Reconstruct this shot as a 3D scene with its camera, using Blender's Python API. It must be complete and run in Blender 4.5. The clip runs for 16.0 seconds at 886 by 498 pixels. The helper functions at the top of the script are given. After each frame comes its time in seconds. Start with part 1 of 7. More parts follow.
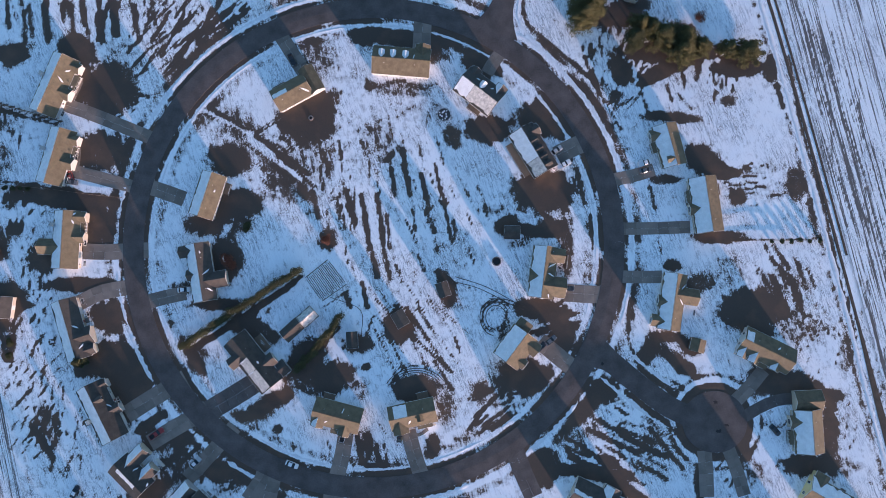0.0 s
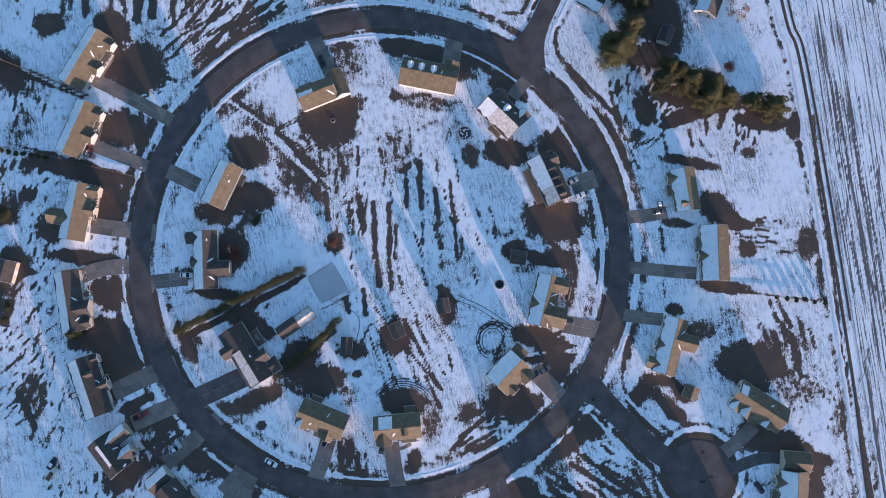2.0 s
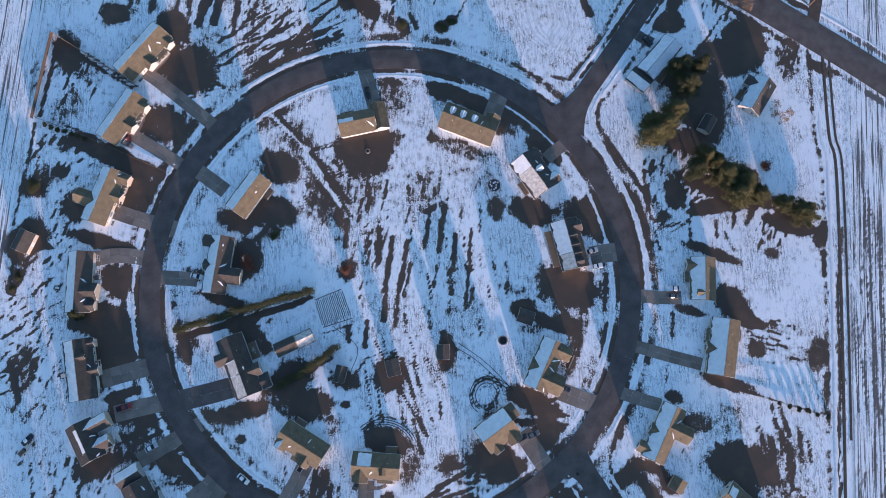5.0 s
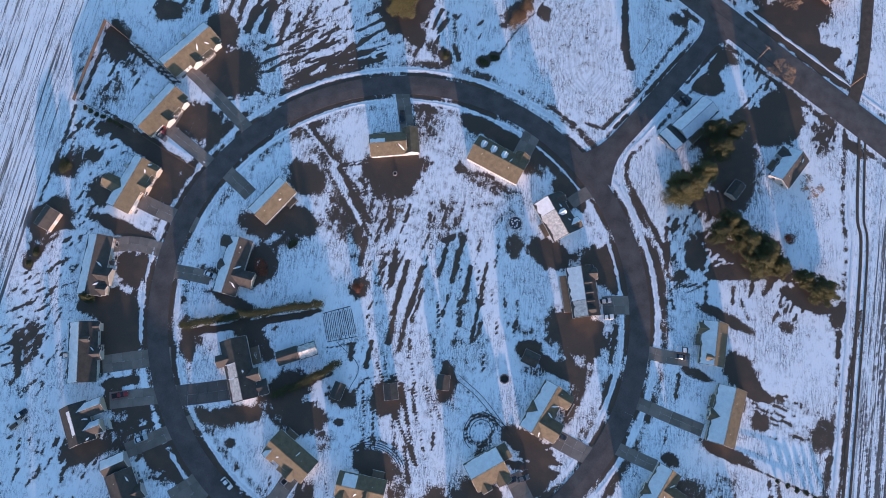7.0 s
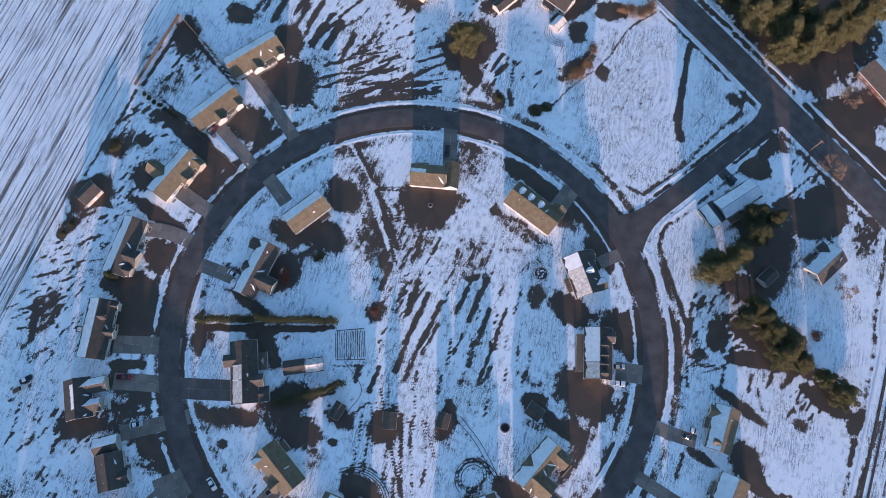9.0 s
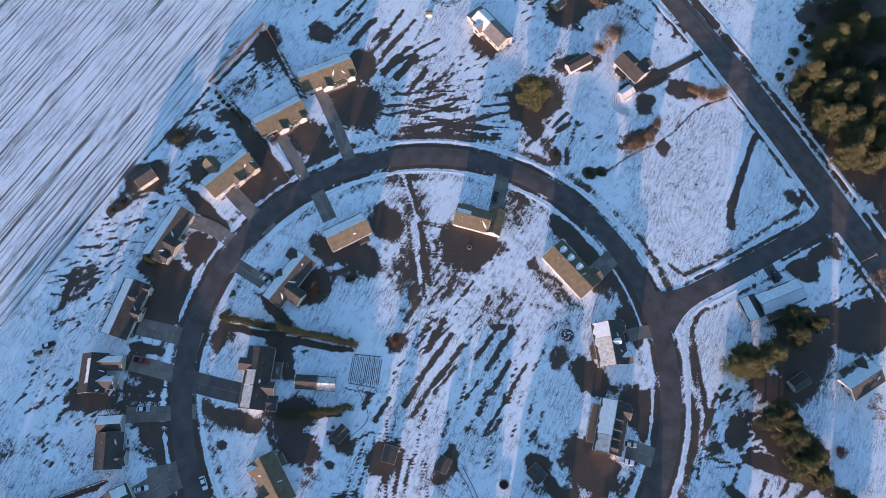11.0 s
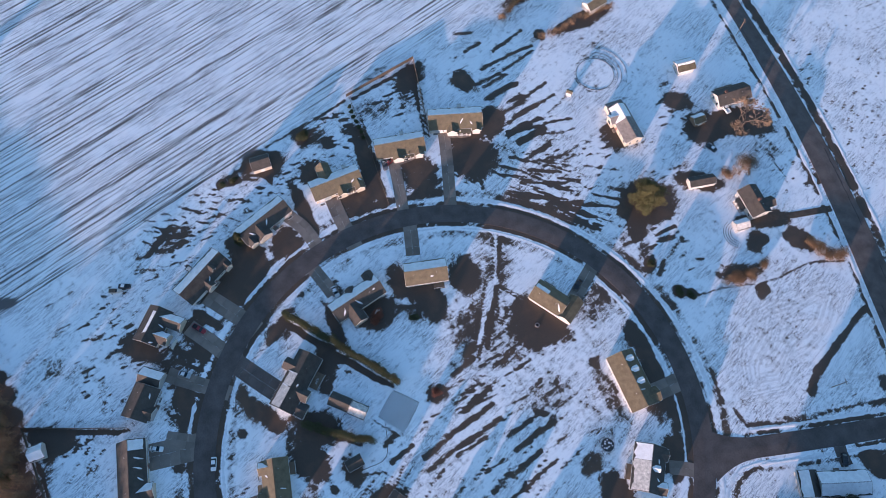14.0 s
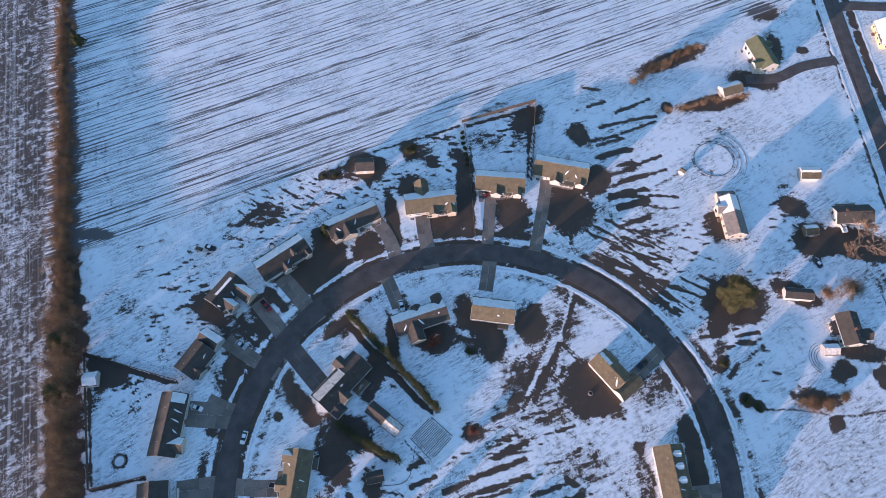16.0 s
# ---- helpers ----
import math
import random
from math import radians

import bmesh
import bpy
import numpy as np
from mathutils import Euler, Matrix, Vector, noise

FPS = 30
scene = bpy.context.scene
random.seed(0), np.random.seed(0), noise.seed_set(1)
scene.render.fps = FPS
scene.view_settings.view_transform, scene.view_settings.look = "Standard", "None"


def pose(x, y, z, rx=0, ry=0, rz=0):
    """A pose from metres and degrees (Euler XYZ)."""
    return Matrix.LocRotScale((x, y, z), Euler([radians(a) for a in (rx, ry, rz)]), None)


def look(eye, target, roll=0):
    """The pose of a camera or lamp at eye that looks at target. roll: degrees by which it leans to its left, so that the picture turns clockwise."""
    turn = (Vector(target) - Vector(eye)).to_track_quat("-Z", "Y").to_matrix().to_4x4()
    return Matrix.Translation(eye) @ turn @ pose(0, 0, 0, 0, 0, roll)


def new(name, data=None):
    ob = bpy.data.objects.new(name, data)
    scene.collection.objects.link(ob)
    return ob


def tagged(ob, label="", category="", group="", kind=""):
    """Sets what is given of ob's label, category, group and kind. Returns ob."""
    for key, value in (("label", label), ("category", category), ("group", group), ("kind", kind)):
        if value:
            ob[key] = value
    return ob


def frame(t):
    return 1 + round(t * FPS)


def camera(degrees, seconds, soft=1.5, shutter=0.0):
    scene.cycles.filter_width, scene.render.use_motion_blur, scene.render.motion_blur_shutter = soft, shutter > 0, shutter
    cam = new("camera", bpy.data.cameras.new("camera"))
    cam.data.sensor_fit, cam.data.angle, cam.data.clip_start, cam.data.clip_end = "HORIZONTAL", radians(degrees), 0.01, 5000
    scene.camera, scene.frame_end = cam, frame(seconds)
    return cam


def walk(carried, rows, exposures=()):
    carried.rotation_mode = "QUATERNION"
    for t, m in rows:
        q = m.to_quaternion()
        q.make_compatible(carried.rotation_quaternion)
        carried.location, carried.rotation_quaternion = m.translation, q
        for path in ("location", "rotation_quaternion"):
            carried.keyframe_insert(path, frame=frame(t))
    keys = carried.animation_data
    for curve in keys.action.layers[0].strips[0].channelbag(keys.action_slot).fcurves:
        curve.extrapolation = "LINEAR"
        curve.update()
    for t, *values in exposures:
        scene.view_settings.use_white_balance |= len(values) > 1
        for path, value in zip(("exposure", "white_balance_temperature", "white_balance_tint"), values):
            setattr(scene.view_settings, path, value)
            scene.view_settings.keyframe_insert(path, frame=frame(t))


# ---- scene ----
# camera: a hovering drone that turns and tilts where it stands
EYE = (24.9, -15.9, 243.0)
cam = camera(65.3, 16.0, soft=0.72)
PATH = [
    (0, 3.33, -0.29),
    (0.5, 3.35, 1.42),
    (1, 3.54, 3.13),
    (1.5, 4.09, 4.79),
    (2, 4.69, 6.58),
    (2.5, 5.29, 8.30),
    (3, 5.92, 10.01),
    (3.5, 6.54, 11.62),
    (4, 7.18, 13.31),
    (6.5, 10.28, 22.07),
    (7, 10.90, 24.21),
    (7.5, 11.53, 26.54),
    (8, 12.20, 28.94),
    (8.5, 13.05, 31.35),
    (9, 13.91, 33.92),
    (11.5, 18.13, 47.41),
    (12, 18.95, 50.22),
    (12.5, 19.78, 53.09),
    (13, 20.59, 56.10),
    (13.5, 21.38, 59.90),
    (14, 22.11, 63.81),
    (14.5, 22.86, 67.82),
    (15, 23.62, 71.89),
    (15.5, 24.33, 75.96),
    (16, 24.90, 80.01),
]
walk(cam, [(t, pose(*EYE, tilt, 0.0, turn)) for t, tilt, turn in PATH],
     exposures=[(0.0, 1.88, 5080.0, 14.0), (16.0, 1.88, 5080.0, 14.0)])

# ---- light: a very low winter sun under a clear sky ----
SUN = Vector((0.545, -0.839))      # where the sun stands, on the plan
SUN_EL = radians(4.4)
sky_world = bpy.data.worlds.new("sky")
scene.world = sky_world
sky_world.use_nodes = True
wn = sky_world.node_tree
sky_tex = wn.nodes.new("ShaderNodeTexSky")
sky_tex.sky_type, sky_tex.sun_disc = "NISHITA", False
sky_tex.sun_elevation = SUN_EL
sky_tex.sun_rotation = math.atan2(SUN.x, SUN.y)
sky_tex.air_density, sky_tex.dust_density, sky_tex.ozone_density = 1.0, 0.6, 1.6
background = wn.nodes["Background"]
background.inputs[1].default_value = 0.11
wn.links.new(sky_tex.outputs[0], background.inputs[0])
sun_data = bpy.data.lights.new("sun", "SUN")
sun_data.energy, sun_data.angle, sun_data.color = 2.75, radians(0.6), (1.0, 0.61, 0.42)
sun = new("sun", sun_data)
sun.matrix_world = look((0, 0, 0), (-SUN.x * math.cos(SUN_EL), -SUN.y * math.cos(SUN_EL), -math.sin(SUN_EL)))


# ---- materials ----
def material(name, color, rough=0.8, spread=0.25, scale=1.0, fine=12.0, bump=0.3, dist=0.05, metal=0.0, per_object=0.0, stain=None):
    """A surface with variation at two scales, in metres, and a fine relief."""
    m = bpy.data.materials.new(name)
    m.use_nodes = True
    n, l = m.node_tree.nodes, m.node_tree.links
    p = n["Principled BSDF"]
    p.inputs["Roughness"].default_value, p.inputs["Metallic"].default_value = rough, metal
    geo = n.new("ShaderNodeNewGeometry")
    a, b = n.new("ShaderNodeTexNoise"), n.new("ShaderNodeTexNoise")
    a.inputs["Scale"].default_value, a.inputs["Detail"].default_value = 1.0 / scale, 4.0
    b.inputs["Scale"].default_value, b.inputs["Detail"].default_value = fine, 3.0
    l.new(geo.outputs["Position"], a.inputs["Vector"]), l.new(geo.outputs["Position"], b.inputs["Vector"])
    add = n.new("ShaderNodeMath"); add.operation = "MULTIPLY_ADD"
    l.new(b.outputs[0], add.inputs[0]); add.inputs[1].default_value = 0.5
    l.new(a.outputs[0], add.inputs[2])
    last = add.outputs[0]
    if per_object:
        info = n.new("ShaderNodeObjectInfo")
        more = n.new("ShaderNodeMath"); more.operation = "MULTIPLY_ADD"
        l.new(info.outputs["Random"], more.inputs[0]); more.inputs[1].default_value = per_object
        l.new(last, more.inputs[2]); last = more.outputs[0]
    ramp = n.new("ShaderNodeMapRange")
    ramp.inputs[1].default_value, ramp.inputs[2].default_value = 0.45, 1.05 + per_object
    l.new(last, ramp.inputs[0])
    mix = n.new("ShaderNodeMix"); mix.data_type = "RGBA"
    mix.inputs[6].default_value = (*[c * (1 - spread) for c in color], 1)
    mix.inputs[7].default_value = (*[min(c * (1 + spread), 0.95) for c in (stain or color)], 1)
    l.new(ramp.outputs[0], mix.inputs[0]), l.new(mix.outputs[2], p.inputs["Base Color"])
    if bump:
        bp = n.new("ShaderNodeBump")
        bp.inputs["Strength"].default_value, bp.inputs["Distance"].default_value = bump, dist
        l.new(b.outputs[0], bp.inputs["Height"]), l.new(bp.outputs[0], p.inputs["Normal"])
    return m


ASPHALT = material("asphalt", (0.094, 0.078, 0.070), 0.85, 0.42, 5.0, 2.0, 0.3, 0.02)
OLD_ASPHALT = material("old_asphalt", (0.112, 0.092, 0.081), 0.85, 0.42, 4.0, 3.0, 0.3, 0.02)
CONCRETE = material("concrete", (0.212, 0.176, 0.143), 0.85, 0.42, 3.0, 4.0, 0.3, 0.02, per_object=0.5)
SNOW = material("snow", (0.76, 0.77, 0.79), 0.6, 0.14, 1.5, 3.0, 0.6, 0.10)
DIRT = material("dirt", (0.09, 0.066, 0.048), 0.95, 0.4, 2.0, 3.0, 0.6, 0.1)
ROOF_TAN = material("shingle_tan", (0.130, 0.107, 0.066), 0.9, 0.45, 1.6, 5.0, 0.5, 0.04, per_object=0.3)
ROOF_DARK = material("shingle_dark", (0.064, 0.057, 0.049), 0.9, 0.45, 1.6, 5.0, 0.5, 0.04, per_object=0.3)
ROOF_WORN = material("worn_grey_shingle", (0.20, 0.18, 0.165), 0.9, 0.4, 1.2, 5.0, 0.5, 0.04)
ROOF_GREEN = material("shingle_green", (0.115, 0.125, 0.07), 0.9, 0.22, 1.6, 5.0, 0.5, 0.04)
SIDING = material("white_siding", (0.50, 0.475, 0.43), 0.6, 0.08, 2.0, 6.0, 0.2, 0.02)
SIDING_TAN = material("beige_siding", (0.48, 0.42, 0.33), 0.7, 0.1, 2.0, 6.0, 0.2, 0.02)
SIDING_GREY = material("grey_siding", (0.33, 0.33, 0.33), 0.7, 0.1, 2.0, 6.0, 0.2, 0.02)
SIDING_YELLOW = material("yellow_siding", (0.62, 0.52, 0.26), 0.7, 0.1, 2.0, 6.0, 0.2, 0.02)
BRICK = material("red_brick", (0.10, 0.055, 0.042), 0.9, 0.25, 1.0, 6.0, 0.4, 0.03)
MAT_CLOTH = material("black_mesh_cloth", (0.045, 0.046, 0.05), 0.8, 0.3, 0.5, 9.0, 0.2, 0.01)
TRIM = material("white_trim", (0.60, 0.59, 0.56), 0.5, 0.05, 1.0, 8.0, 0.1, 0.01)
DOOR = material("door_paint", (0.22, 0.08, 0.06), 0.5, 0.2, 1.0, 8.0, 0.1, 0.01)
WOOD = material("weathered_wood", (0.19, 0.14, 0.095), 0.85, 0.3, 0.8, 6.0, 0.4, 0.03, per_object=0.6)
DARK_WOOD = material("dark_wood", (0.10, 0.075, 0.055), 0.85, 0.3, 0.8, 6.0, 0.4, 0.03)
BARK = material("bark", (0.11, 0.085, 0.065), 0.95, 0.3, 0.4, 8.0, 0.5, 0.03)
FROST = material("thin_roof_snow", (0.56, 0.53, 0.49), 0.9, 0.45, 0.9, 3.0, 0.6, 0.06)
TAR = material("tar", (0.022, 0.020, 0.019), 0.8, 0.3, 2.0, 6.0, 0.3, 0.02)
TWIG = material("twig", (0.23, 0.165, 0.11), 0.95, 0.35, 1.2, 8.0, 0.3, 0.02)
BRUSH = material("dry_brush", (0.22, 0.145, 0.08), 0.95, 0.5, 2.5, 3.0, 0.4, 0.05)
RED_BRUSH = material("red_brown_brush", (0.19, 0.085, 0.052), 0.95, 0.5, 1.5, 3.0, 0.4, 0.05)
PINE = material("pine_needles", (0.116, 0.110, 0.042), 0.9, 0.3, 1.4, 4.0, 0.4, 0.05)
# hedge and dark conifer needles; also colours the pines meant to look shaded
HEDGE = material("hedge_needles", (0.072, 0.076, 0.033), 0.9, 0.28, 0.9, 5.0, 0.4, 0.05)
STEEL = material("galvanised_steel", (0.35, 0.36, 0.37), 0.4, 0.15, 0.8, 6.0, 0.1, 0.01, metal=0.9)
RUBBER = material("black_rubber", (0.02, 0.02, 0.021), 0.8, 0.3, 0.5, 9.0, 0.2, 0.01)
STONE = material("fire_pit_stone", (0.22, 0.20, 0.185), 0.9, 0.3, 0.4, 6.0, 0.5, 0.05)
GLASS = bpy.data.materials.new("window_glass")
GLASS.use_nodes = True
gp = GLASS.node_tree.nodes["Principled BSDF"]
gp.inputs["Base Color"].default_value, gp.inputs["Roughness"].default_value = (0.02, 0.025, 0.03, 1), 0.06


def paint(name, color):
    m = material(name, color, 0.28, 0.06, 2.0, 3.0, 0.0)
    m.node_tree.nodes["Principled BSDF"].inputs["Coat Weight"].default_value = 0.6
    return m


CAR_PAINT = {"white": paint("white_car_paint", (0.75, 0.75, 0.74)), "silver": paint("silver_car_paint", (0.42, 0.43, 0.44)),
             "black": paint("black_car_paint", (0.018, 0.018, 0.02)), "red": paint("red_car_paint", (0.22, 0.025, 0.025)),
             "blue": paint("blue_car_paint", (0.05, 0.08, 0.16)), "grey": paint("grey_car_paint", (0.11, 0.115, 0.12))}


# ---- helpers of this scene ----
def mesh_of(name, verts, faces, mat, smooth=False):
    me = bpy.data.meshes.new(name)
    me.from_pydata([tuple(v) for v in verts], [], faces)
    me.materials.append(mat)
    if smooth:
        me.polygons.foreach_set("use_smooth", [True] * len(me.polygons))
    me.update()
    return me


def part(name, geo, mat, parent, label="", at=None):
    """geo: (verts, faces), one mesh object under a thing or a part."""
    ob = new(name, geo if isinstance(geo, bpy.types.Mesh) else mesh_of(name, geo[0], geo[1], mat))
    ob.parent = parent
    if at is not None:
        ob.matrix_basis = at
    if label:
        ob["label"] = label
    return ob


def thing(name, m, label, category, group="", kind=""):
    ob = new(name)
    ob.empty_display_size = 0.5
    ob.matrix_basis = m
    return tagged(ob, label, category, group, kind)


def join(*geos):
    vs, fs = [], []
    for v, f in geos:
        o = len(vs)
        vs += [tuple(p) for p in v]
        fs += [tuple(i + o for i in q) for q in f]
    return vs, fs


BOX_FACES = [(0, 3, 2, 1), (4, 5, 6, 7), (0, 1, 5, 4), (1, 2, 6, 5), (2, 3, 7, 6), (3, 0, 4, 7)]


def box(x0, x1, y0, y1, z0, z1):
    return [(x0, y0, z0), (x1, y0, z0), (x1, y1, z0), (x0, y1, z0), (x0, y0, z1), (x1, y0, z1), (x1, y1, z1), (x0, y1, z1)], list(BOX_FACES)


def bevel_box(x0, x1, y0, y1, z0, z1, r):
    """A box whose upper edges are rounded off."""
    v = [(x0, y0, z0), (x1, y0, z0), (x1, y1, z0), (x0, y1, z0), (x0, y0, z1 - r), (x1, y0, z1 - r), (x1, y1, z1 - r), (x0, y1, z1 - r),
         (x0 + r, y0 + r, z1), (x1 - r, y0 + r, z1), (x1 - r, y1 - r, z1), (x0 + r, y1 - r, z1)]
    f = [(0, 3, 2, 1), (8, 9, 10, 11), (0, 1, 5, 4), (1, 2, 6, 5), (2, 3, 7, 6), (3, 0, 4, 7), (4, 5, 9, 8), (5, 6, 10, 9), (6, 7, 11, 10), (7, 4, 8, 11)]
    return v, f


def slab(a, b, c, d, t):
    """A plate of thickness t whose upper corners are a, b, c, d (anticlockwise from above)."""
    v = [Vector(p) for p in (a, b, c, d)]
    n = (v[1] - v[0]).cross(v[3] - v[0]).normalized() * t
    return [tuple(p - n) for p in v] + [tuple(p) for p in v], list(BOX_FACES)


def tube(pts, radii, sides=6):
    vs, fs = [], []
    for k, p in enumerate(pts):
        p = Vector(p)
        d = (Vector(pts[min(k + 1, len(pts) - 1)]) - Vector(pts[max(k - 1, 0)])).normalized()
        u = d.cross(Vector((0.31, 0.95, 0.05))).normalized()
        w = d.cross(u)
        for s in range(sides):
            a = 2 * math.pi * s / sides
            vs.append(tuple(p + (u * math.cos(a) + w * math.sin(a)) * radii[k]))
    for k in range(len(pts) - 1):
        for s in range(sides):
            fs.append((k * sides + s, k * sides + (s + 1) % sides, (k + 1) * sides + (s + 1) % sides, (k + 1) * sides + s))
    fs.append(tuple(reversed(range(sides))))
    fs.append(tuple(range((len(pts) - 1) * sides, len(pts) * sides)))
    return vs, fs


def smooth_line(pts, step=2.0):
    """A Catmull-Rom line through the points."""
    p = [Vector(q) for q in pts]
    p = [2 * p[0] - p[1]] + p + [2 * p[-1] - p[-2]]
    out = []
    for i in range(1, len(p) - 2):
        n = max(1, int((p[i + 1] - p[i]).length / step))
        for k in range(n):
            t = k / n
            out.append(0.5 * (2 * p[i] + (p[i + 1] - p[i - 1]) * t + (2 * p[i - 1] - 5 * p[i] + 4 * p[i + 1] - p[i + 2]) * t * t
                              + (3 * p[i] - p[i - 1] - 3 * p[i + 1] + p[i + 2]) * t ** 3))
    return out + [p[-2]]


def ribbon(line, half, z, thick=0.06, crown=0.0):
    """A road along a line; half: half its width, a number or a function of the share of the way."""
    vs, fs = [], []
    for k, p in enumerate(line):
        d = (line[min(k + 1, len(line) - 1)] - line[max(k - 1, 0)]).normalized()
        n = Vector((-d.y, d.x))
        h = half(k / (len(line) - 1)) if callable(half) else half
        for s, zz in ((-1, z - thick), (-1, z), (0, z + crown), (1, z), (1, z - thick)):
            q = p + n * h * s
            vs.append((q.x, q.y, zz))
    for k in range(len(line) - 1):
        for s in range(4):
            a, b = k * 5 + s, (k + 1) * 5 + s
            fs.append((a, b, b + 1, a + 1))
    return vs, fs


def heap(line, half, height, z=0.0, rough=0.35, seed=1):
    """A ridge of ploughed snow along a line, uneven in width and height."""
    vs, fs = [], []
    for k, p in enumerate(line):
        d = (line[min(k + 1, len(line) - 1)] - line[max(k - 1, 0)]).normalized()
        n = Vector((-d.y, d.x))
        q = noise.noise(Vector((p.x * 0.22, p.y * 0.22, seed)))
        r = noise.noise(Vector((p.x * 0.9, p.y * 0.9, seed + 7)))
        f = max(0.0, 1 + rough * (2.2 * q + 1.8 * r))
        end = min(1.0, k / 3, (len(line) - 1 - k) / 3)
        h, w = height * f * end, half * (0.35 + 0.65 * f) * max(end, 0.05)
        off = rough * 0.8 * half * r
        for s, zz in ((-1, -0.05), (-0.6, 0.75 * h), (0.1, h), (0.65, 0.6 * h), (1, -0.05)):
            e = p + n * (w * s + off + 0.25 * noise.noise(Vector((p.x * 1.7, p.y * 1.7, seed + s))))
            vs.append((e.x, e.y, z + zz))
    for k in range(len(line) - 1):
        for s in range(4):
            a, b = k * 5 + s, (k + 1) * 5 + s
            fs.append((a, b, b + 1, a + 1))
    return vs, fs


def arc(r, a0, a1, step=1.5):
    n = max(2, int(abs(a1 - a0) * math.pi / 180 * r / step))
    return [Vector((RING[0] + r * math.cos(radians(a0 + (a1 - a0) * k / n)), RING[1] + r * math.sin(radians(a0 + (a1 - a0) * k / n)))) for k in range(n + 1)]


RING = (0.6, 0.4)

# ---- ground: one sheet to the horizon, snow that has melted or blown off in places ----
def axis(lo, hi, step, reach):
    mid = np.arange(lo, hi + step * 0.5, step)
    far, d = [], step
    while sum(far) < reach:
        d *= 1.6
        far.append(d)
    out = np.cumsum(far)
    return np.concatenate([lo - out[::-1], mid, hi + out])


GX, GY = axis(-262, 216, 0.75, 2600), axis(-152, 236, 0.75, 2600)
PX, PY = np.meshgrid(GX, GY)
BARE = np.full(PX.shape, -0.38)          # how far the snow is gone: over 0 the ground shows
TILLED = np.zeros(PX.shape)              # how far a place is ploughed field
ROWS = np.zeros(PX.shape)                # metres across its furrows


def window(x, y, reach):
    i0, i1 = np.searchsorted(GX, (x - reach, x + reach))
    j0, j1 = np.searchsorted(GY, (y - reach, y + reach))
    return slice(j0, j1), slice(i0, i1)


def wobble(x, y, k):
    return np.sin(x * 0.9 * k + 1.3 * np.sin(y * 0.7 * k)) * np.sin(y * 1.1 * k + 1.7 * np.sin(x * 0.6 * k)) * 0.5 + \
        0.35 * np.sin(x * 2.3 * k + y * 1.9 * k + 2 * np.sin(y * 1.3 * k))


def melt(x, y, rx, ry=0.0, turn=0.0, amount=0.75):
    """A patch round (x, y) where the snow is gone (or, below zero, lies thicker), with a frayed edge."""
    ry = ry or rx
    w = window(x, y, max(rx, ry) * 1.9 + 2)
    c, s = math.cos(radians(turn)), math.sin(radians(turn))
    dx, dy = PX[w] - x, PY[w] - y
    d = np.hypot((dx * c + dy * s) / rx, (dy * c - dx * s) / ry) + 0.20 * wobble(PX[w], PY[w], 0.5) + 0.12 * wobble(PX[w] + 9, PY[w] - 4, 1.3)
    BARE[w] += (amount * 1.3 if amount > 0.5 else amount) * np.clip((1.42 - d) / 0.7, 0, 1)


def streak(x0, y0, x1, y1, half=0.7, amount=0.8):
    """A long thin melted streak between two points."""
    x, y, r = (x0 + x1) / 2, (y0 + y1) / 2, math.hypot(x1 - x0, y1 - y0)
    w = window(x, y, r / 2 + half * 3 + 1)
    ux, uy = (x1 - x0) / r, (y1 - y0) / r
    dx, dy = PX[w] - x0, PY[w] - y0
    along, off = dx * ux + dy * uy, dx * -uy + dy * ux
    off = off + 0.4 * half * wobble(PX[w], PY[w], 0.35)
    past = np.maximum(0, np.maximum(-along, along - r))
    d = np.hypot(off, past) / (half * 0.86)
    BARE[w] += amount * np.clip((1.5 - d) / 0.8, 0, 1)


def circle_mark(x, y, r, half=0.4, amount=0.6, a0=0, a1=360):
    w = window(x, y, r + half * 4 + 1)
    dx, dy = PX[w] - x, PY[w] - y
    d = np.abs(np.hypot(dx, dy) - r) / half
    ang = (np.degrees(np.arctan2(dy, dx)) - a0) % 360
    BARE[w] += np.where(ang <= a1 - a0, amount, 0) * np.clip((1.7 - d) / 0.9, 0, 1)


def strokes(x, y, rx, ry, turn, way, count, length, half, amount, seed):
    """Many short melted strokes that run the way given (degrees), strewn over a patch."""
    rng = random.Random(seed)
    c, s = math.cos(radians(turn)), math.sin(radians(turn))
    for _ in range(count):
        q, a = math.sqrt(rng.random()), rng.uniform(0, 6.2832)
        u, v = rx * q * math.cos(a), ry * q * math.sin(a)
        px, py = x + u * c - v * s, y + u * s + v * c
        w, k = radians(way + rng.gauss(0, 7)), length * rng.uniform(0.35, 1.1) / 2
        streak(px - k * math.cos(w), py - k * math.sin(w), px + k * math.cos(w), py + k * math.sin(w), half * rng.uniform(0.6, 1.3), amount * rng.uniform(0.7, 1.1))


def tilled(side, turn, edge_x, edge_y, amount=1.0):
    """Ploughed land beyond a line through (edge_x, edge_y); turn: the way its furrows run."""
    c, s = math.cos(radians(turn)), math.sin(radians(turn))
    across = (PX - edge_x) * -s + (PY - edge_y) * c
    inside = np.clip(across * side / 1.5 + 0.5, 0, 1)
    TILLED[:] = np.maximum(TILLED, inside * amount)
    np.copyto(ROWS, across, where=inside > 0.3)
    BARE[:] -= inside * 0.1


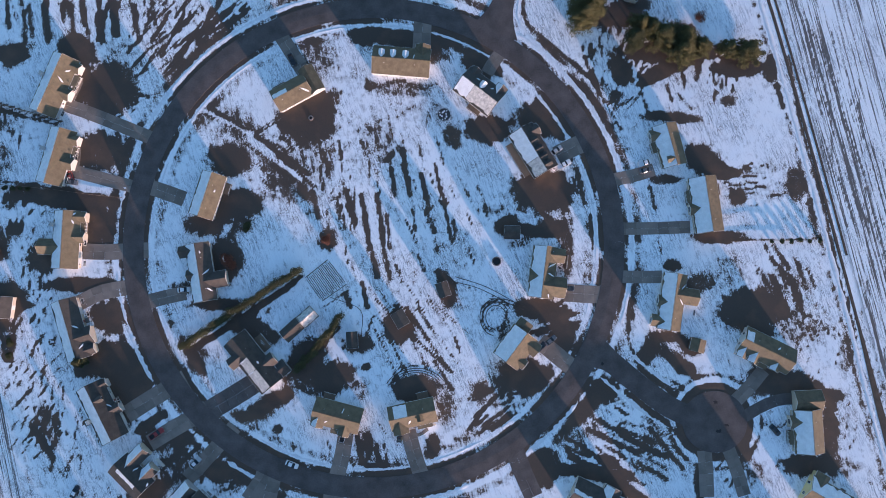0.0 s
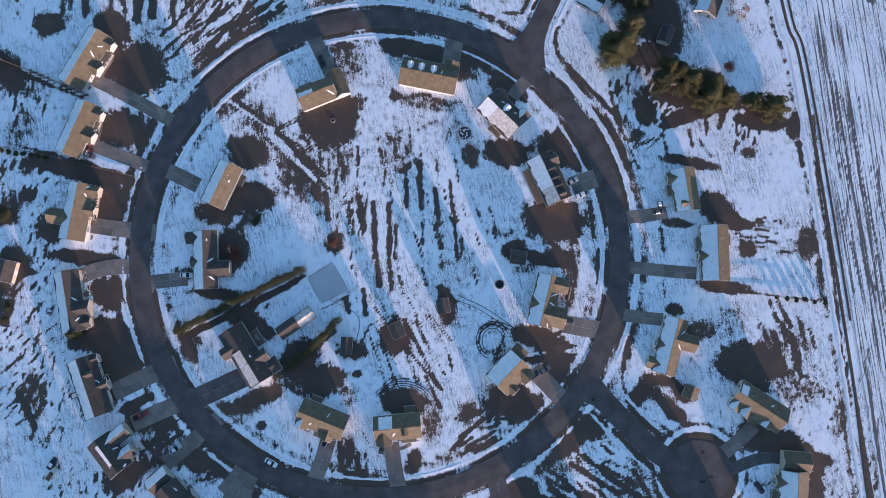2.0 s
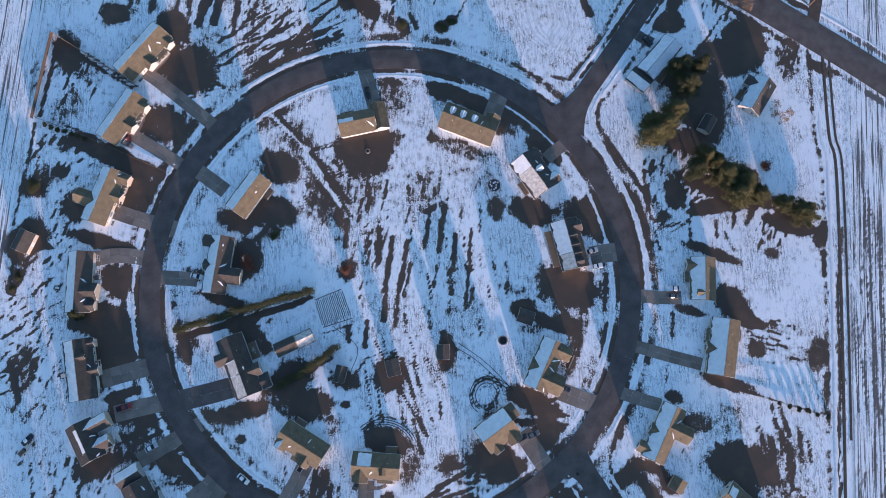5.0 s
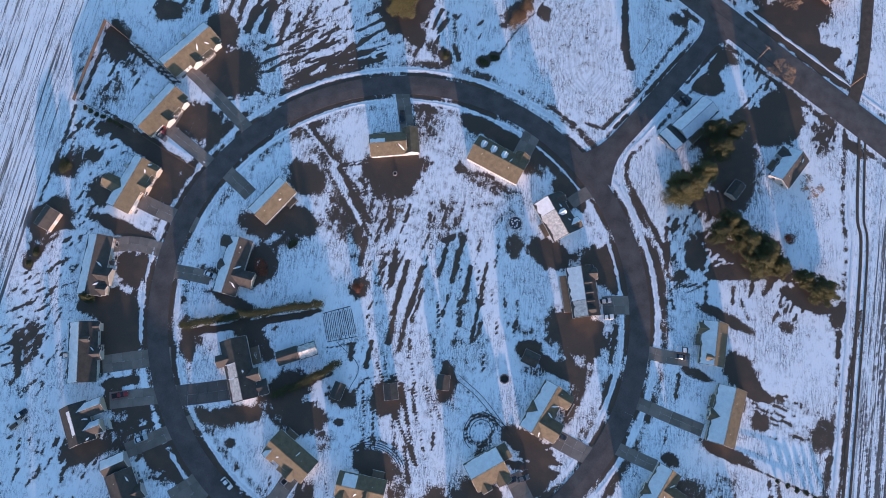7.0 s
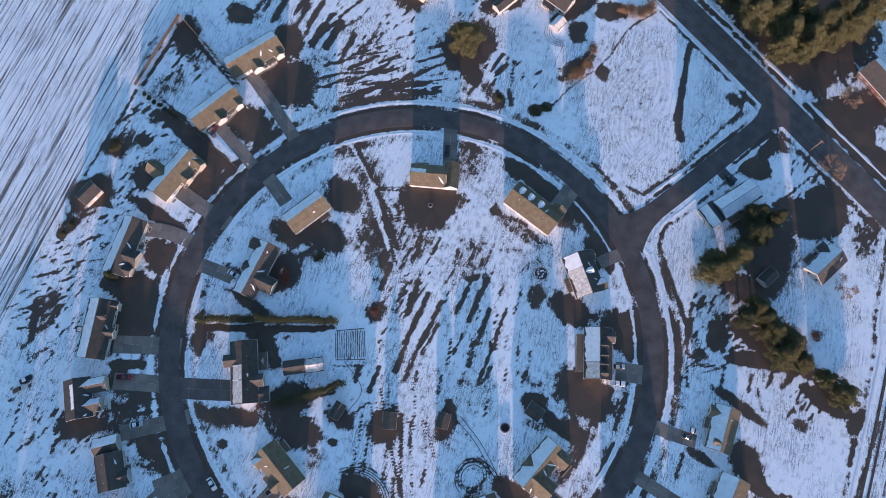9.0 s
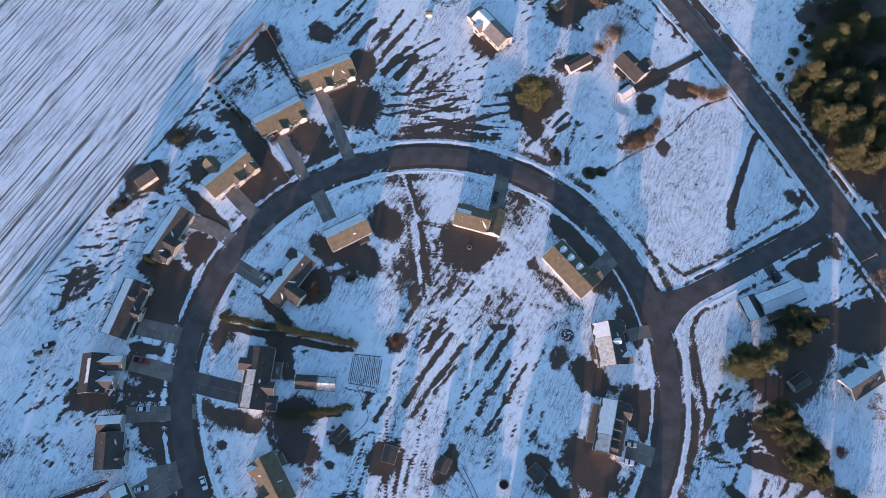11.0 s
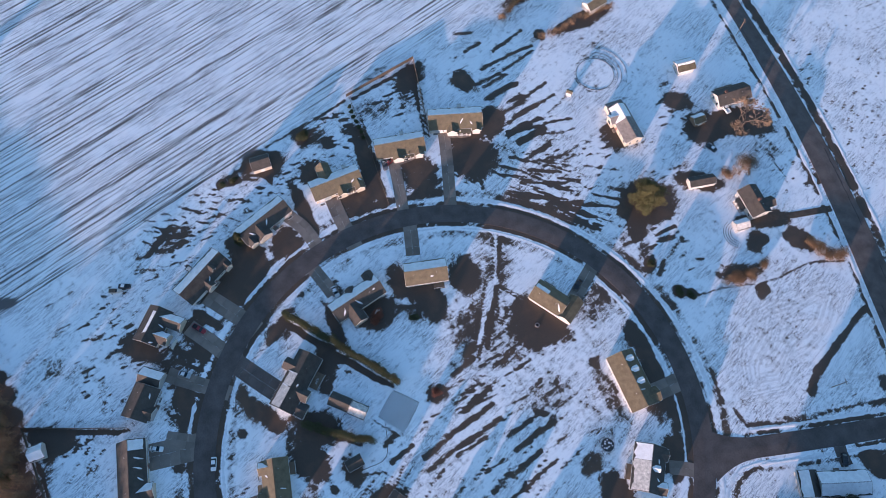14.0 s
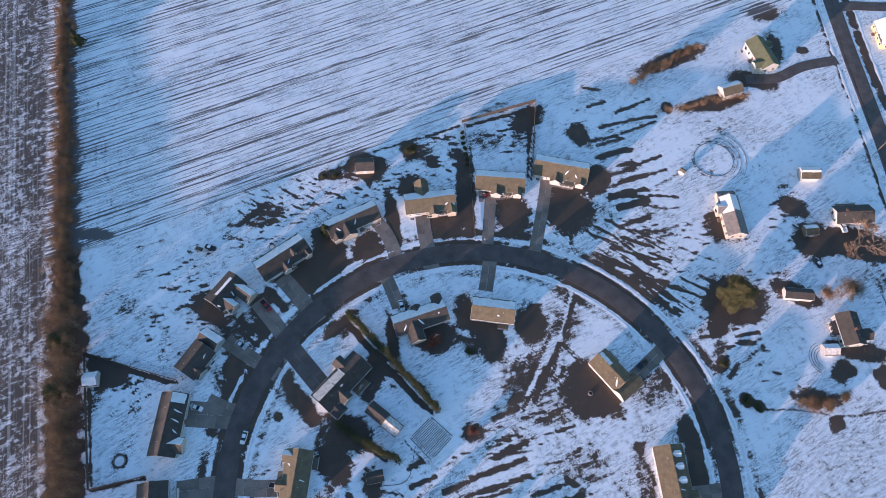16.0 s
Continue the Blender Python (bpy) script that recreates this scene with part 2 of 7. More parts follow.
def mown(points, amount):
    """A mown lot: faint rounds that follow its outline inwards."""
    near = np.full(PX.shape, 1e3)
    for (x0, y0), (x1, y1) in zip(points, points[1:] + points[:1]):
        r = math.hypot(x1 - x0, y1 - y0)
        near = np.minimum(near, ((x1 - x0) * (PY - y0) - (y1 - y0) * (PX - x0)) / r)
    near += 1.5 * wobble(PX, PY, 0.12) + 3.2 * wobble(PX + 31, PY, 0.045)
    inside = np.clip(near / 2, 0, 1)
    TILLED[:] = np.maximum(TILLED, inside * amount)
    np.copyto(ROWS, near * 1.3, where=inside > 0.05)


MAIN_LINE = smooth_line([(-330, 223), (-240, 211.5), (-180, 203.3), (-150, 199), (-120, 195.3), (-90, 191.5), (-60, 186.8), (-30, 180.7), (0, 173.2), (30, 164.5), (60, 155), (90, 145.3), (120, 136.2), (150, 126.5), (190, 111), (260, 82)])
NORTH_LINE = smooth_line([(43.5, 75.5), (47.5, 88), (53.5, 106), (60.5, 128), (67.5, 152)])
SIDE_LINE = smooth_line([(-175.8, 203.4), (-175.6, 212.2), (-172.7, 224.8), (-169.8, 245.7)])
EAST_LINE = smooth_line([(73.5, -36), (82, -40.5), (93, -49.5), (104, -57.5), (115, -62)])
TRACK_LINE = smooth_line([(127, 134), (137, 100), (142.5, 87), (155.2, 36), (169.5, -26), (178.0, -65), (196, -140), (215, -230)])
LANE_LINE = smooth_line([(111.3, 199.7), (114.8, 182.8), (118.3, 168.9), (121.2, 155.0), (122.3, 140.6)])


def beside(line, off, skip0=0, skip1=0):
    """The line moved sideways by off metres (to its left where positive)."""
    out = []
    for k, p in enumerate(line):
        d = (line[min(k + 1, len(line) - 1)] - line[max(k - 1, 0)]).normalized()
        out.append(p + Vector((-d.y, d.x)) * off)
    return out[skip0:len(out) - skip1]


def verge(line, off, half, amount):
    rng = random.Random(int(abs(off * 100)) + len(line))
    full = amount
    for a, b in zip(line[::3], line[3::3]):
        amount = full * rng.choice((0.2, 0.7, 1.0, 1.25))
        streak(a.x - off * (b.y - a.y) / (b - a).length, a.y + off * (b.x - a.x) / (b - a).length,
               b.x - off * (b.y - a.y) / (b - a).length, b.y + off * (b.x - a.x) / (b - a).length, half, amount * 0.7)


for side in (-1, 1):
    verge(MAIN_LINE, side * 7.8, 1.0, 0.8)
    verge(NORTH_LINE[6:-4], side * 4.3, 0.7, 0.9)
    verge(NORTH_LINE[8:-5], side * 7.6, 0.8, 0.65)
    verge(NORTH_LINE[8:-5], side * 6.0, 0.8, -0.5)
    verge(EAST_LINE[4:-3], side * 4.6, 1.0, 1.2)
    verge(EAST_LINE[5:-3], side * 8.0, 0.7, 0.6)
verge([q for q in MAIN_LINE if q.x < 30], 6.6, 1.5, 0.95)
verge(TRACK_LINE, -3.4, 0.9, -0.5)
verge(TRACK_LINE, -5.2, 0.8, 0.55)
circle_mark(119, -62.3, 12.2, 1.1, 1.1)
circle_mark(119, -62.3, 14.4, 0.7, -0.4)
circle_mark(119, -62.3, 16.2, 0.6, 0.4)
# fields
tilled(1, 102.8, -128, -53)
tilled(1, -77.0, 158.5, 36)
tilled(-1, 4.6, -120, -150, 0.22)
# yards outside the loop, west
streak(-123.6, 86.6, -121.8, 75.2, 0.80, 0.8)
streak(-117.5, 88.7, -115.5, 74.6, 0.90, 0.8)
streak(-112.4, 87.6, -110.8, 80.3, 0.50, 0.8)
streak(-108.4, 87.6, -107.1, 76.2, 0.80, 0.8)
streak(-98.4, 88.6, -96.9, 73.7, 1.00, 0.8)
streak(-92.8, 88.5, -91.3, 75.7, 1.00, 0.8)
streak(-103.2, 84.4, -102.0, 76.2, 0.40, 0.8)
streak(-87.1, 88.5, -85.2, 78.1, 0.50, 0.6)
streak(-72.8, 84.3, -79.1, 72.9, 0.50, 0.8)
streak(-67.7, 83.2, -75.5, 67.8, 0.50, 0.8)
streak(-63.5, 76.0, -72.4, 61.6, 0.60, 0.8)
streak(-68.5, 69.8, -74.4, 61.6, 0.60, 0.8)
streak(-78.6, 67.8, -82.5, 61.6, 0.50, 0.8)
streak(-57.6, 85.2, -62.5, 72.9, 0.80, 0.8)
streak(-52.5, 84.2, -58.5, 77.0, 0.60, 0.8)
streak(-44.4, 85.2, -52.4, 79.0, 0.80, 0.8)
melt(-66.5, 73.9, 14.2, 14.4, -0, 0.16)
melt(-96.4, 55.6, 9.7, 8.2, -0, 0.8)
melt(-106.9, 71.6, 5.1, 4.5, -0, 0.8)
melt(-88.0, 54.5, 5.0, 4.1, -0, 0.35)
melt(-129.1, 69.7, 4.4, 3.3, -0, 0.7)
melt(-96.9, 33.2, 10.0, 6.5, -0, 0.8)
melt(-101.5, 15.5, 12.0, 2.4, -0, 0.75)
melt(-99.3, 7.1, 7.6, 8.0, -0, 0.75)
melt(-108.5, 17.1, 9.0, 3.0, -0, 0.5)
melt(-127.5, 16.2, 3.0, 3.0, -0, 0.5)
melt(-128.1, 5.2, 4.4, 2.8, -0, 0.5)
streak(-132.6, 51.1, -120.4, 46.9, 0.40, 0.6)
streak(-120.4, 46.9, -110.2, 44.4, 0.40, 0.6)
streak(-131.7, 23.3, -119.6, 21.6, 0.40, 0.6)
streak(-119.6, 21.6, -91.5, 16.6, 0.40, 0.6)
melt(-86.8, 29.1, 2.4, 8.1, -0, 0.3)
melt(-90.3, 7.0, 2.0, 8.0, -0, 0.4)
melt(-50.8, 30.3, 6.8, 5.5, -0, 0.85)
melt(-49.2, 14.4, 9.0, 4.8, -0, 0.9)
melt(-59.1, 7.5, 6.4, 3.6, -0, 0.75)
streak(-41.9, 39.0, -31.8, 30.8, 0.32, 0.75)
streak(-31.8, 30.8, -20.7, 20.7, 0.32, 0.75)
streak(-60.1, 47.2, -52.0, 43.1, 0.28, 0.5)
streak(-52.0, 43.1, -42.9, 38.0, 0.28, 0.5)
streak(-41.9, 39.0, -33.9, 44.0, 0.30, 0.6)
melt(-63.1, 46.2, 1.6, 1.2, -0, 0.5)
melt(-37.8, 34.9, 12.1, 6.0, -35, 0.22)
melt(-25.7, 26.8, 12.0, 10.1, -0, 0.24)
melt(-48.0, 44.1, 8.1, 4.0, -30, 0.25)
melt(-23.9, 45.4, 9.0, 7.7, -0, 0.9)
melt(-45.5, 6.8, 3.6, 2.8, -0, 0.5)
# inside the loop, north
melt(-20.0, 67.5, 7.1, 7.2, -0, 0.5)
melt(6.3, 74.6, 12.1, 2.9, -0, 0.65)
melt(26.6, 75.5, 8.1, 4.1, -0, 0.6)
melt(34.6, 71.3, 8.1, 3.1, -21, 0.45)
melt(10.3, 56.1, 11.1, 2.9, -0, 0.45)
melt(-0.75, 57.1, 2.0, 2.0, -0, 0.4)
melt(39.6, 64.1, 6.1, 4.5, -21, 0.85)
melt(44.7, 71.3, 5.1, 2.5, -31, 0.4)
melt(41.4, 41.0, 7.6, 4.5, -0, 0.9)
melt(59.5, 43.6, 7.6, 5.1, -21, 0.9)
melt(60.2, 18.3, 9.6, 6.8, -0, 0.95)
melt(28.4, 38.0, 2.8, 4.0, 20, 0.7)
streak(-9.7, 19.6, -6.1, 7.6, 1.20, 0.8)
streak(-21.3, 18.7, -19.2, 9.6, 0.90, 0.8)
streak(-3.7, 17.6, -0.69, -1.43, 1.00, 0.8)
streak(1.69, 17.6, 3.88, 0.54, 0.90, 0.8)
streak(10.7, 33.7, 13.3, 17.5, 1.00, 0.8)
streak(6.7, 26.6, 8.3, 17.5, 0.80, 0.8)
streak(17.3, 24.5, 20.2, 12.5, 0.80, 0.8)
streak(19.2, 12.5, 22.2, 4.44, 0.70, 0.8)
streak(22.3, 28.5, 24.7, 17.4, 0.60, 0.8)
streak(25.2, 16.4, 28.1, 0.42, 0.60, 0.8)
streak(14.3, 12.5, 15.2, 4.47, 0.50, 0.8)
streak(5.1, 30.2, 7.1, 31.9, 1.00, 0.8)
streak(-12.5, 16.6, -11.3, 9.6, 0.60, 0.8)
streak(-11.8, 36.8, -10.5, 30.7, 0.50, 0.8)
streak(5.3, 10.5, 6.3, -1.46, 0.60, 0.8)
streak(-17.0, 32.8, -15.7, 26.7, 0.50, 0.6)
streak(-3.74, 36.8, -1.72, 30.7, 0.50, 0.5)
streak(22.4, 38.7, 25.3, 28.5, 0.50, 0.6)
streak(30.3, 24.5, 34.2, 16.4, 0.50, 0.5)
streak(37.3, 20.4, 40.2, 12.3, 0.60, 0.5)
streak(16.3, 35.7, 18.3, 26.5, 0.50, 0.5)
melt(-15.6, 1.64, 2.8, 3.6, -0, 0.65)
melt(24.2, -1.56, 2.4, 1.6, -0, 0.4)
melt(48.1, 6.3, 4.0, 3.6, -0, 0.8)
melt(57.0, 4.66, 8.9, 1.8, -8, 0.8)
melt(63.0, 6.2, 4.4, 2.8, -0, 0.75)
melt(53.0, 0.69, 5.0, 1.6, 20, 0.5)
melt(68.2, 20.2, 3.0, 6.0, -0, 0.3)
streak(72.3, 26.3, 75.1, 14.2, 0.60, 0.8)
streak(77.1, 10.2, 77.8, -1.83, 0.50, 0.8)
melt(44.2, 12.3, 6.0, 2.4, -0, 0.35)
melt(0.27, 38.8, 14.0, 12.1, -0, 0.12)
# outside the loop, east
melt(107.4, 68.5, 18.2, 3.3, -0, 0.9)
melt(87.4, 81.4, 8.1, 4.1, -0, 0.7)
melt(89.0, 61.2, 2.8, 4.5, -0, 0.8)
melt(81.9, 56.7, 5.0, 2.0, -46, 0.5)
streak(76.0, 67.0, 80.8, 53.6, 0.80, 0.7)
streak(80.8, 53.6, 83.8, 49.5, 0.80, 0.7)
streak(83.8, 48.5, 88.6, 40.4, 0.50, 0.6)
melt(101.1, 60.7, 6.1, 2.4, 35, 0.75)
streak(117.4, 64.7, 115.6, 58.6, 1.00, 0.8)
streak(110.8, 60.7, 111.5, 55.5, 0.60, 0.8)
streak(121.8, 61.6, 122.4, 56.5, 0.50, 0.8)
streak(105.1, 56.6, 106.9, 50.4, 0.60, 0.6)
melt(131.5, 63.0, 8.5, 3.1, -0, 0.85)
melt(142.6, 62.6, 2.0, 5.1, -0, 0.7)
streak(144.4, 56.4, 146.1, 48.2, 0.80, 0.8)
melt(127.1, 50.8, 2.4, 1.6, -0, 0.6)
streak(95.9, 53.6, 97.8, 47.4, 0.80, 0.6)
streak(109.0, 53.5, 113.9, 47.4, 0.60, 0.6)
melt(102.8, 45.4, 7.0, 1.6, -0, 0.75)
melt(110.8, 44.3, 5.6, 1.6, -0, 0.7)
melt(117.4, 29.1, 6.8, 4.5, -31, 0.9)
melt(124.3, 25.0, 5.0, 2.4, -0, 0.6)
melt(103.3, 22.5, 5.0, 1.6, -0, 0.6)
melt(129.1, 15.9, 2.8, 2.4, -0, 0.75)
melt(150.2, 20.8, 3.2, 5.6, -0, 0.6)
streak(154.0, 13.8, 156.5, 1.76, 0.80, 0.6)
streak(148.8, 66.6, 152.9, 40.0, 0.80, 0.7)
streak(152.9, 40.0, 158.2, 19.8, 0.80, 0.7)
streak(158.2, 19.8, 162.3, -2.26, 0.80, 0.7)
streak(153.7, 62.5, 159.7, 33.9, 0.50, 0.45)
streak(159.7, 33.9, 167.6, 5.7, 0.50, 0.45)
streak(159.8, 64.5, 166.7, 33.9, 0.40, 0.4)
streak(166.7, 33.9, 173.6, 5.7, 0.40, 0.4)
melt(121.7, 1.93, 9.0, 2.0, -0, 0.8)
streak(117.7, 0.36, 131.6, 0.89, 0.30, 0.6)
streak(131.6, 0.89, 156.5, 0.76, 0.30, 0.6)
streak(98.2, 20.1, 100.0, 12.0, 0.60, 0.8)
streak(100.8, 2.04, 102.0, -3.94, 0.60, 0.6)
melt(136.4, 25.9, 12.1, 2.4, 10, 0.25)
melt(136.1, 17.9, 12.0, 2.8, -0, 0.22)
# outside the loop, south-west
melt(-115.9, -3.83, 4.8, 5.2, -0, 0.75)
melt(-100.8, -13.8, 12.3, 2.4, -0, 0.8)
melt(-122.3, -21.6, 4.9, 1.0, 15, 0.6)
melt(-128.4, -16.6, 3.0, 4.9, -0, 0.6)
melt(-127.6, -30.4, 3.6, 3.9, -0, 0.5)
melt(-127.7, -38.3, 2.4, 2.3, -0, 0.5)
melt(-91.6, -24.7, 6.3, 5.3, -0, 0.8)
melt(-90.2, -40.4, 12.2, 5.1, -0, 0.95)
melt(-83.2, -46.3, 6.3, 5.8, -0, 0.65)
streak(-87.7, -20.8, -82.5, -36.6, 0.60, 0.5)
streak(-82.5, -36.6, -74.3, -50.3, 0.60, 0.5)
melt(-87.0, -56.0, 5.9, 7.7, -0, 0.55)
melt(-75.9, -67.7, 3.9, 3.9, -0, 0.75)
melt(-66.2, -65.8, 5.8, 4.9, 40, 0.3)
melt(-64.0, -77.4, 7.8, 5.8, -0, 0.3)
melt(-112.2, -63.6, 3.9, 7.8, 20, 0.4)
melt(-51.3, -5.1, 5.4, 7.5, -0, 0.75)
melt(-55.1, -20.6, 8.3, 2.0, -0, 0.8)
melt(-65.1, -15.0, 5.0, 2.4, -0, 0.5)
melt(-41.1, -29.9, 8.9, 3.5, -20, 0.65)
melt(-35.0, -54.7, 7.4, 2.7, 25, 0.85)
melt(-42.8, -61.1, 8.8, 3.5, 20, 0.25)
melt(-61.7, -40.6, 3.0, 5.8, -30, 0.5)
melt(-32.9, -64.0, 1.6, 1.5, -0, 0.65)
streak(-64.7, -37.0, -47.1, -26.5, 1.00, 0.8)
streak(-47.1, -26.5, -27.4, -13.8, 1.00, 0.8)
streak(-70.7, -32.7, -62.6, -48.4, 0.60, 0.5)
streak(-62.6, -48.4, -53.6, -59.1, 0.60, 0.5)
streak(-44.7, -64.0, -34.8, -71.7, 0.60, 0.6)
streak(-34.8, -71.7, -27.0, -74.7, 0.60, 0.6)
melt(-44.5, -77.5, 7.8, 5.8, -0, 0.3)
# inside the loop, south
melt(-22.3, -39.2, 6.3, 5.1, 40, 0.75)
streak(-27.2, -45.6, -19.4, -37.9, 0.80, 0.6)
streak(-19.4, -37.9, -11.5, -29.1, 0.80, 0.6)
melt(26.1, -15.9, 2.8, 5.3, 10, 0.8)
melt(9.8, -29.2, 4.9, 4.7, -0, 0.75)
melt(8.2, -25.2, 3.6, 2.0, -0, 0.5)
melt(-4.6, -34.6, 4.9, 2.9, -0, 0.65)
melt(-2.02, -42.8, 1.4, 1.2, -0, 0.65)
streak(0.31, -3.42, 1.9, -11.4, 1.00, 0.8)
streak(4.28, -2.45, 6.3, -12.4, 0.80, 0.8)
streak(-3.65, -13.3, -1.66, -22.2, 0.70, 0.8)
streak(-9.2, -17.3, -7.6, -22.2, 0.90, 0.8)
streak(12.2, -22.3, 25.9, -43.0, 0.52, 0.8)
streak(15.1, -33.1, 27.9, -44.9, 0.44, 0.8)
streak(22.0, -41.0, 27.8, -50.8, 0.60, 0.8)
streak(8.2, -21.3, 11.2, -26.2, 0.60, 0.8)
streak(23.1, -9.5, 25.1, -14.5, 0.90, 0.8)
streak(28.9, -33.2, 30.9, -38.1, 0.60, 0.8)
streak(6.2, -33.1, 12.1, -44.9, 0.36, 0.6)
streak(16.1, -22.3, 22.0, -31.2, 0.40, 0.6)
streak(8.3, -7.4, 10.6, -13.4, 0.50, 0.6)
streak(16.2, -3.51, 18.2, -9.5, 0.60, 0.6)
streak(-1.65, -31.1, 0.32, -25.2, 0.40, 0.5)
circle_mark(42.8, -25.4, 4.3, 0.24, 0.55)
circle_mark(42.8, -25.4, 5.3, 0.24, 0.5)
circle_mark(43.8, -25.8, 3.0, 0.20, 0.4)
streak(39.9, -20.5, 47.8, -21.5, 0.20, 0.45)
streak(47.8, -21.5, 53.7, -23.5, 0.20, 0.45)
streak(28.1, -13.5, 39.9, -17.5, 0.20, 0.4)
streak(39.9, -17.5, 51.8, -22.5, 0.20, 0.4)
melt(57.7, -22.9, 7.5, 3.0, -0, 0.9)
melt(64.5, -27.5, 4.9, 4.9, -0, 0.35)
melt(68.9, 0.21, 2.0, 11.9, -0, 0.3)
melt(53.4, -46.4, 9.4, 5.1, -10, 0.95)
melt(46.7, -31.3, 4.0, 2.0, 44, 0.5)
melt(41.6, -51.8, 7.9, 4.9, -0, 0.36)
streak(35.6, -60.5, 43.5, -52.8, 0.60, 0.8)
streak(38.5, -63.4, 47.4, -56.7, 0.60, 0.6)
streak(33.6, -64.4, 37.6, -59.6, 0.60, 0.8)
streak(40.5, -64.4, 51.3, -58.7, 0.50, 0.7)
melt(37.7, -50.8, 2.4, 2.3, -0, 0.5)
melt(15.1, -50.3, 7.5, 3.9, -0, 1)
circle_mark(15.1, -51.1, 8.6, 0.24, 0.5, 20, 160)
circle_mark(15.1, -51.1, 9.8, 0.20, 0.4, 30, 150)
melt(25.9, -56.6, 3.1, 7.0, -0, 0.45)
melt(20.9, -70.1, 2.7, 3.9, -0, 0.6)
melt(-14.4, -46.7, 8.2, 5.3, 20, 0.75)
melt(-3.59, -50.6, 2.4, 3.5, -0, 0.5)
melt(-1.6, -68.1, 2.3, 3.9, -0, 0.5)
melt(6.2, -78.3, 9.4, 1.9, -0, 0.55)
melt(-1.59, -71.9, 5.9, 5.8, -0, 0.2)
streak(-5.5, -64.2, -3.54, -75.7, 0.80, 0.7)
streak(1.34, -70.0, 3.29, -77.7, 0.80, 0.6)
streak(19.9, -83.5, 37.4, -77.9, 0.80, 0.6)
streak(37.4, -77.9, 53.2, -70.3, 0.80, 0.6)
streak(53.2, -70.3, 67.1, -56.8, 0.80, 0.6)
streak(67.1, -56.8, 73.1, -49.1, 0.80, 0.6)
melt(58.9, -78.0, 5.9, 5.8, -0, 0.85)
melt(68.9, -66.5, 6.9, 7.7, 39, 0.35)
melt(-36.8, -71.7, 7.8, 1.9, -25, 0.4)
# outside the loop, south-east
melt(105.5, -7.9, 3.2, 2.0, -0, 0.8)
melt(125.3, -10.0, 8.0, 5.9, 29, 0.25)
melt(114.3, -13.9, 4.4, 3.2, -0, 0.65)
melt(97.3, -36.5, 2.7, 6.3, -30, 0.8)
melt(106.7, -41.8, 8.2, 2.4, -35, 0.75)
melt(104.9, -33.0, 4.3, 1.8, -0, 0.7)
melt(91.3, -25.7, 0.8, 5.9, -0, 0.4)
melt(132.8, -23.9, 9.3, 6.5, -0, 1)
melt(145.0, -16.1, 8.0, 7.8, 58, 0.3)
streak(141.1, -14.1, 146.6, -25.9, 0.80, 0.55)
streak(147.1, -12.1, 150.7, -22.0, 0.80, 0.55)
streak(135.2, -10.1, 144.8, -22.0, 0.60, 0.4)
melt(150.4, -29.9, 8.9, 5.9, -0, 0.4)
melt(143.8, -49.8, 12.1, 4.9, -15, 0.95)
melt(155.5, -53.8, 7.9, 2.7, -0, 0.75)
melt(137.5, -31.8, 2.4, 1.6, -0, 0.8)
melt(150.7, -76.9, 8.2, 3.5, -0, 0.85)
melt(158.9, -66.9, 2.7, 10.0, -0, 0.75)
melt(161.4, -78.5, 5.9, 3.8, -0, 0.4)
melt(111.7, -36.6, 3.9, 2.9, -0, 0.8)
streak(74.8, -64.6, 86.4, -70.4, 0.80, 0.8)
streak(76.8, -60.7, 92.3, -69.5, 0.60, 0.7)
streak(86.5, -66.6, 101.9, -74.4, 0.80, 0.8)
streak(98.4, -58.9, 109.9, -70.6, 0.90, 0.8)
streak(96.3, -64.7, 107.7, -78.2, 0.80, 0.8)
streak(74.6, -72.3, 90.1, -80.1, 0.80, 0.8)
streak(92.1, -76.2, 101.8, -82.0, 0.80, 0.8)
streak(68.7, -74.2, 78.4, -78.1, 0.80, 0.8)
streak(82.4, -76.2, 93.9, -83.9, 0.60, 0.8)
melt(79.3, -51.4, 5.3, 4.3, -0, 0.85)
melt(67.1, -56.8, 5.9, 2.7, 49, 0.6)
# broad weak thinning over the lot, darkening the ground in place of shade
melt(94.2, -70.5, 13.5, 7.8, -30, 0.14)
streak(90.7, -53.0, 98.4, -60.8, 0.80, 0.8)
melt(120.2, -51.6, 7.8, 1.0, -10, 0.5)
melt(133.9, -51.3, 5.0, 1.9, 29, 0.5)
melt(127.5, -70.6, 3.9, 4.8, -0, 0.75)
streak(162.3, -2.26, 166.4, -26.0, 0.70, 0.7)
streak(166.4, -26.0, 171.3, -49.6, 0.70, 0.7)
streak(171.3, -49.6, 176.3, -72.8, 0.70, 0.7)
streak(173.8, -14.2, 177.6, -41.8, 0.50, 0.4)
melt(165.9, -37.8, 2.7, 7.9, -15, 0.5)
# north-west yards and the field's edge
melt(-140.7, 50.1, 4.4, 7.4, 34, 0.7)
melt(-132.3, 29.4, 7.5, 4.8, 68, 0.4)
melt(-131.6, 45.8, 4.4, 7.4, 68, 0.35)
streak(-141.6, 20.3, -138.1, 2.97, 0.60, 0.7)
streak(-138.1, 2.97, -135.0, -16.7, 0.60, 0.7)
melt(-132.8, -1.69, 5.3, 3.6, 34, 0.75)
melt(-128.9, -20.6, 7.5, 4.8, 34, 0.9)
melt(-127.0, -33.7, 2.1, 1.7, 34, 0.75)
melt(-127.0, -38.4, 1.6, 1.7, 34, 0.7)
melt(-126.9, 68.3, 5.6, 3.0, 34, 0.65)
melt(-106.3, 68.8, 5.5, 6.4, 34, 0.85)
